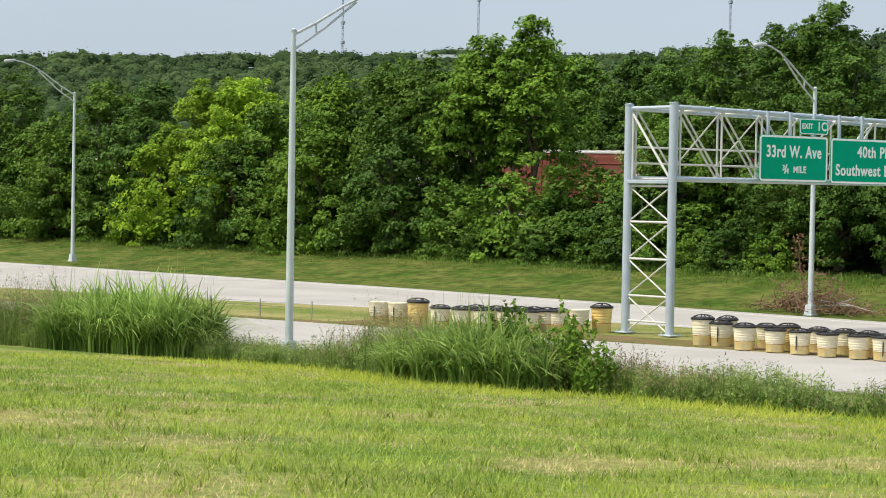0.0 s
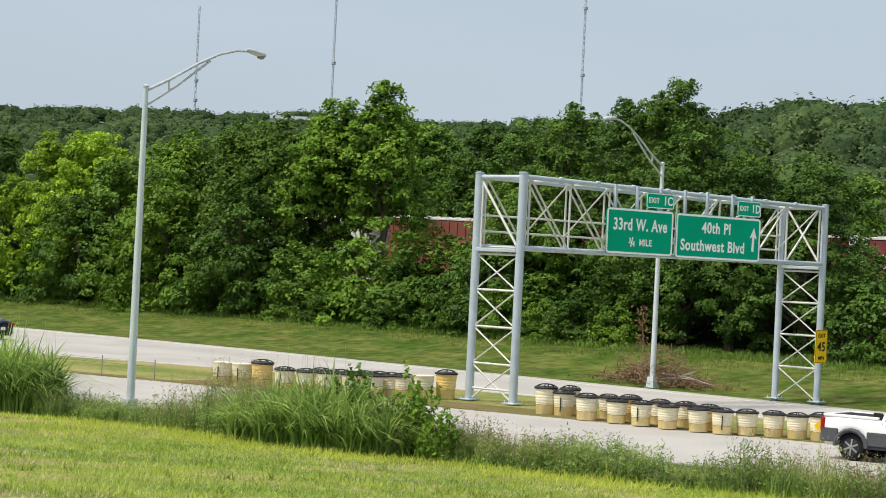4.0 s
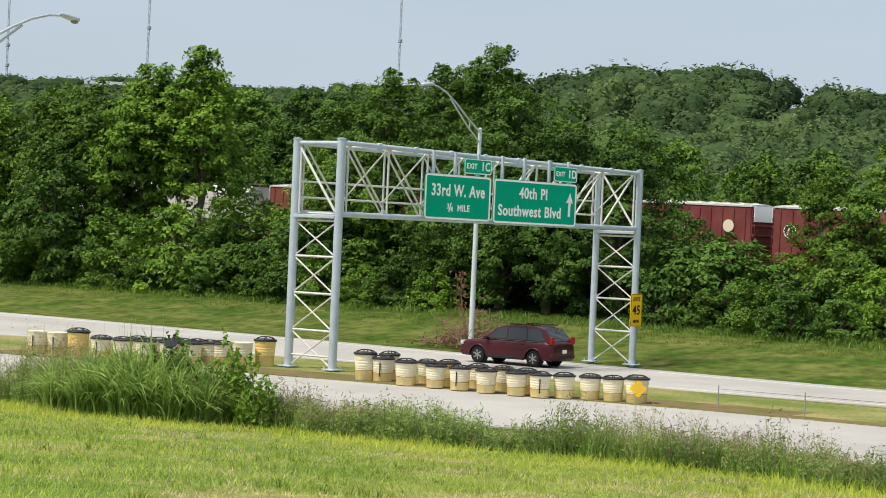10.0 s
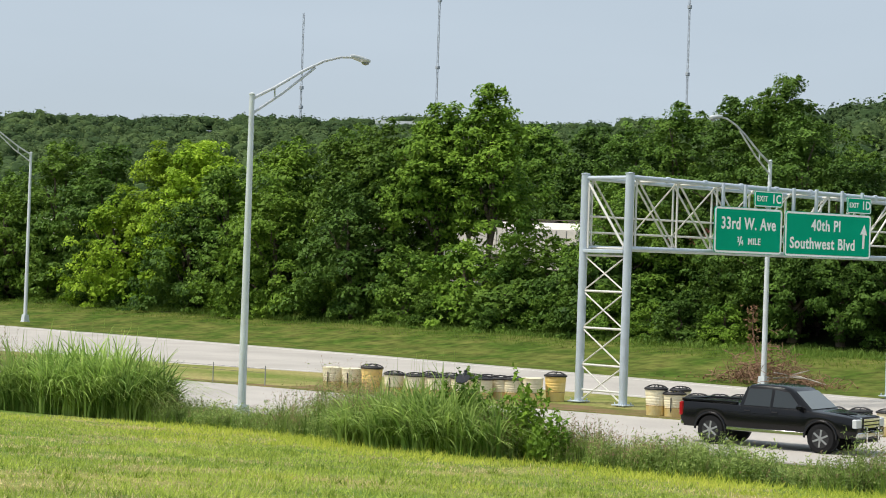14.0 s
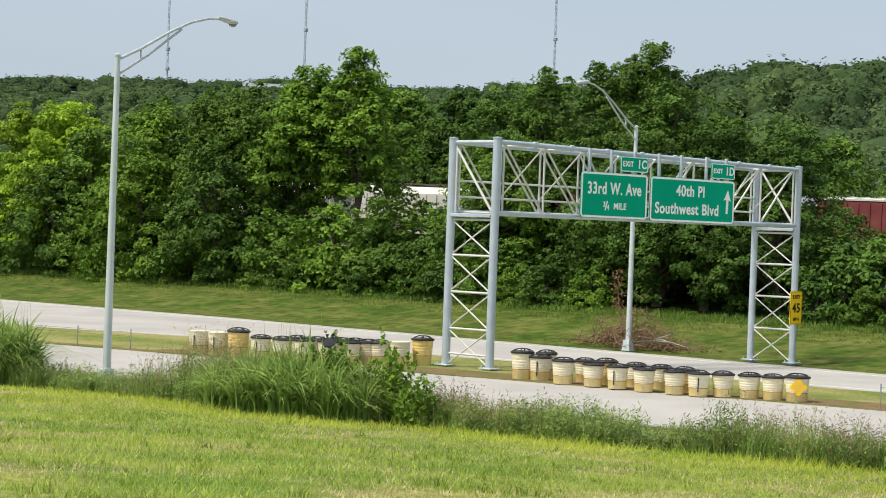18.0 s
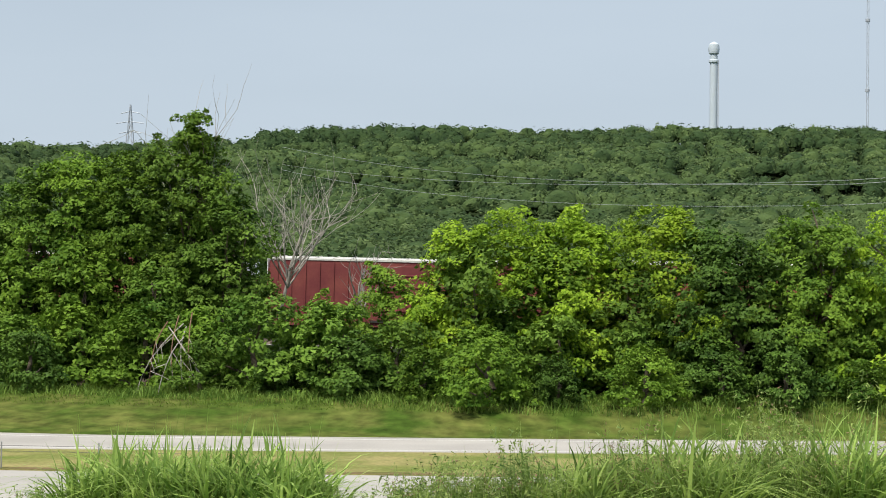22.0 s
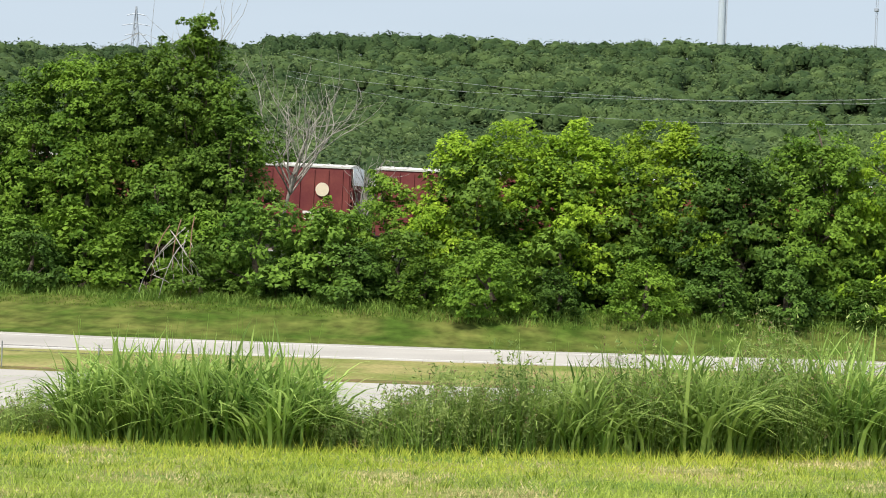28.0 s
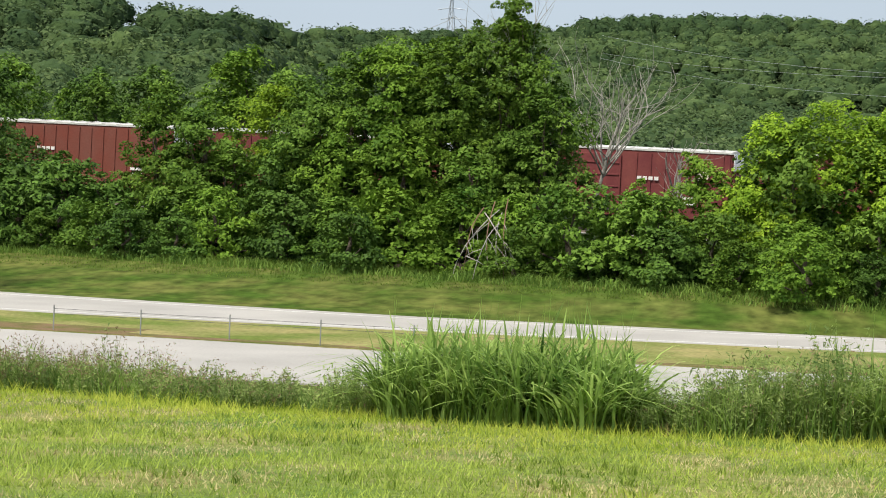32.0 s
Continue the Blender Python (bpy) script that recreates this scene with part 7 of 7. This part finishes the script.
maroon_suv = vehicle("suv", "dark maroon sport utility vehicle with chrome window trim", P_MAROON, dict(
    width=1.9, wheel=0.36, axles=(1.42, -1.42), low=0.30, belt=1.05, roof=1.74, tuck=0.24, nose=2.40, tail=-2.38,
    body=[(2.34, 0.34), (2.40, 0.56), (2.36, 0.88), (2.1, 0.98), (1.35, 1.06), (1.0, 1.09), (-2.2, 1.12), (-2.36, 1.06), (-2.40, 0.60), (-2.34, 0.36)],
    cabin=[(1.30, 1.05), (0.52, 1.62), (0.1, 1.74), (-1.75, 1.72), (-2.28, 1.06)],
    windows=[[(0.98, 1.12), (0.48, 1.54), (0.0, 1.63), (-0.02, 1.12)], [(-0.08, 1.12), (-0.06, 1.63), (-0.98, 1.62), (-1.02, 1.12)], [(-1.08, 1.12), (-1.04, 1.62), (-1.66, 1.60), (-1.95, 1.14)]],
    headlight=(2.28, 0.84, 0.36, 0.18), taillight=(-2.28, 1.16, 0.22, 0.34), mirror=(0.95, 1.14), handles=(0.15, -0.85), seams=(1.1, -0.05, -1.05), grille=(2.38, 0.80, 1.0, 0.26), bumper_z=0.48, chrome=True,
    extra=(("roof_rail", (-0.8, -0.66, 1.77), (1.7, 0.05, 0.05), M_CHROME), ("roof_rail", (-0.8, 0.66, 1.77), (1.7, 0.05, 0.05), M_CHROME), ("window_trim", (-0.5, -0.905, 1.08), (2.9, 0.02, 0.03), M_CHROME), ("window_trim", (-0.5, 0.905, 1.08), (2.9, 0.02, 0.03), M_CHROME))))
jeep = vehicle("jeep", "dark granite grey four-door off-road jeep with spare wheel", P_GREY, dict(
    width=1.78, wheel=0.41, axles=(1.50, -1.48), low=0.52, belt=1.18, roof=1.84, tuck=0.17, nose=2.28, tail=-2.05,
    body=[(2.05, 0.60), (2.10, 0.72), (2.08, 1.14), (1.9, 1.20), (0.98, 1.22), (-2.0, 1.22), (-2.05, 1.16), (-2.05, 0.62)],
    cabin=[(0.92, 1.18), (0.60, 1.76), (0.45, 1.84), (-1.95, 1.84), (-2.04, 1.18)],
    windows=[[(0.72, 1.25), (0.50, 1.66), (0.02, 1.72), (0.02, 1.25)], [(-0.10, 1.25), (-0.10, 1.72), (-0.92, 1.72), (-0.92, 1.25)], [(-1.06, 1.25), (-1.06, 1.72), (-1.82, 1.72), (-1.88, 1.25)]],
    headlight=(2.06, 1.0, 0.24, 0.22), taillight=(-2.06, 0.98, 0.14, 0.22), mirror=(0.78, 1.30), handles=(0.1, -0.85), seams=(0.85, -0.04, -1.0), grille=(2.10, 0.98, 0.8, 0.34), bumper_z=0.62, bumper=M_TRIM, flare=P_GREY, mirror_paint=M_TRIM,
    extra=(("rack_post", (-2.75, 0.0, 1.05), (0.06, 0.06, 0.9), M_TRIM), ("rack_arm", (-2.55, 0.0, 0.62), (0.8, 0.08, 0.08), M_TRIM), ("rack_tray", (-2.75, 0.0, 0.66), (0.3, 1.2, 0.06), M_TRIM), ("rear_trim", (-2.08, 0, 0.95), (0.04, 1.3, 0.5), M_TRIM))))
part("spare_wheel", Geo().tube([(-2.10, 0, 1.15), (-2.14, 0, 1.15), (-2.30, 0, 1.15), (-2.34, 0, 1.15)], [0.36, 0.41, 0.41, 0.36], 24), M_TYRE, jeep, "spare wheel on the tailgate")


# ---- bird ----
def bird():
    b = thing("bird", "black bird that lands on the tall weeds", "bird")
    part("body", Geo().rings([[(x, ry * math.cos(a), z + rz * math.sin(a)) for a in [2 * math.pi * k / 12 for k in range(12)]] for x, ry, rz, z in ((-0.12, 0.015, 0.02, -0.01), (-0.07, 0.045, 0.05, 0.0), (0.02, 0.06, 0.065, 0.02), (0.09, 0.045, 0.05, 0.045), (0.12, 0.02, 0.02, 0.06))]), M_BIRD, b)
    part("head", Geo().lathe([(0.005, -0.038), (0.03, -0.024), (0.04, 0.0), (0.03, 0.026), (0.006, 0.04)], 12, Matrix.Translation((0.13, 0, 0.095))), M_BIRD, b)
    part("beak", Geo().tube([(0.16, 0, 0.095), (0.21, 0, 0.085)], [0.014, 0.002], 6), M_BIRD, b)
    part("tail", Geo().rings([[(-0.10, -0.025, -0.005 + e), (-0.10, 0.025, -0.005 + e), (-0.32, 0.05, -0.05 + e), (-0.32, -0.05, -0.05 + e)] for e in (0, 0.012)]), M_BIRD, b)
    wings = []
    for s in (-1, 1):
        w = part("wing", Geo().rings([[(x, s * y, e) for x, y in ((0.09, 0.0), (0.11, 0.12), (0.06, 0.28), (-0.04, 0.34), (-0.09, 0.2), (-0.12, 0.02))] for e in (0, 0.012)]), M_BIRD, b)
        wings.append((w, s))
    for o in b.children:
        o.data.transform(Matrix.Scale(1.15, 4))
    return b, wings


grackle, grackle_wings = bird()

# ---- what moves ----
def along(table, x):
    """Place and heading of a lane at x."""
    y0, y1 = float(interp(x - 2, table)), float(interp(x + 2, table))
    return float(interp(x, table)), math.degrees(math.atan2(y1 - y0, 4))


def drive(car, lane, t0, x0, speed):
    """A steady drive through x0 at t0; speed is negative towards the left."""
    rows = []
    for k in range(0, 65):
        t = k * 0.5
        x = x0 + speed * (t - t0)
        x = max(-880, min(880, x))
        y, a = along(lane, x)
        rows.append((t, pose(x, y, 0.0, 0, 0, a + (180 if speed < 0 else 0))))
    walk(car, rows)


NEAR_LANE = offset(ROAD_NEAR, 4.4)
NEAR_LANE_OUT = offset(ROAD_NEAR, 7.0)
FAR_LANE = [(-900, 27.0), (-250, 51.0), (-130, 59.5), (-96, 64.0), (-74, 67.8), (-62, 69.4), (-50, 70.3), (-36, 70.6), (-25, 71.2), (-8, 74.6), (10, 79.2), (40, 87.8), (900, 351.0)]


def motions():
    rows = [(0, -6.45), (6, 0.0), (10, 4.3), (24, 19.25), (25.5, 20.75), (28, 23.1), (31.6, 26.45), (32, 26.82)]
    for car, x in TRAIN:
        walk(car, [(t, pose(x + s, TRACK_Y, rail_level(x + s), 0, 0.8 if -122 < x + s < 10 else 0, 0)) for t, s in rows])
    drive(white_sedan, NEAR_LANE, 3.0, -41.5, 30.5)
    drive(white_pickup, NEAR_LANE_OUT, 3.0, -60.3, 31.4)
    drive(slate_pickup, NEAR_LANE_OUT, 10.8, -55.0, 30.2)
    drive(red_pickup, offset(NEAR_LANE, 0.4), 12.0, -55.9, 30.3)
    drive(black_pickup, NEAR_LANE, 14.0, -35.5, 29.7)
    drive(navy_sedan, offset(FAR_LANE, -2.2), 3.0, -64.4, -28.5)
    drive(maroon_suv, offset(FAR_LANE, -1.0), 10.5, -65.5, -33.2)
    drive(jeep, FAR_LANE, 28.7, -14.8, -35.8)
    path = [(0, -30.30, 39.06, 0.53), (8.2, -30.30, 39.06, 0.53), (8.5, -31.4, 36.6, 1.6), (8.8, -32.6, 35.0, 2.17), (9.0, -34.0, 35.0, 2.43), (9.2, -34.9, 35.0, 2.53), (9.4, -35.3, 35.0, 2.36), (9.7, -35.2, 35.0, 2.34), (32, -35.2, 35.0, 2.34)]
    walk(grackle, [(t, pose(x, y, z, 0, -14 if t > 9.4 else 0, 150 if t < 9.3 else 120)) for t, x, y, z in path])
    for w, s in grackle_wings:
        beats = [(0, 20)] + [(8.2 + 0.1 * k, (-40, 35)[k % 2]) for k in range(8)] + [(9.0, 15), (32, 15)]
        walk(w, [(t, pose(0, 0.03 * s, 0.05, -a * s, 0, 82 * s if (t < 8.1 or t > 8.95) else 0)) for t, a in beats])


motions()
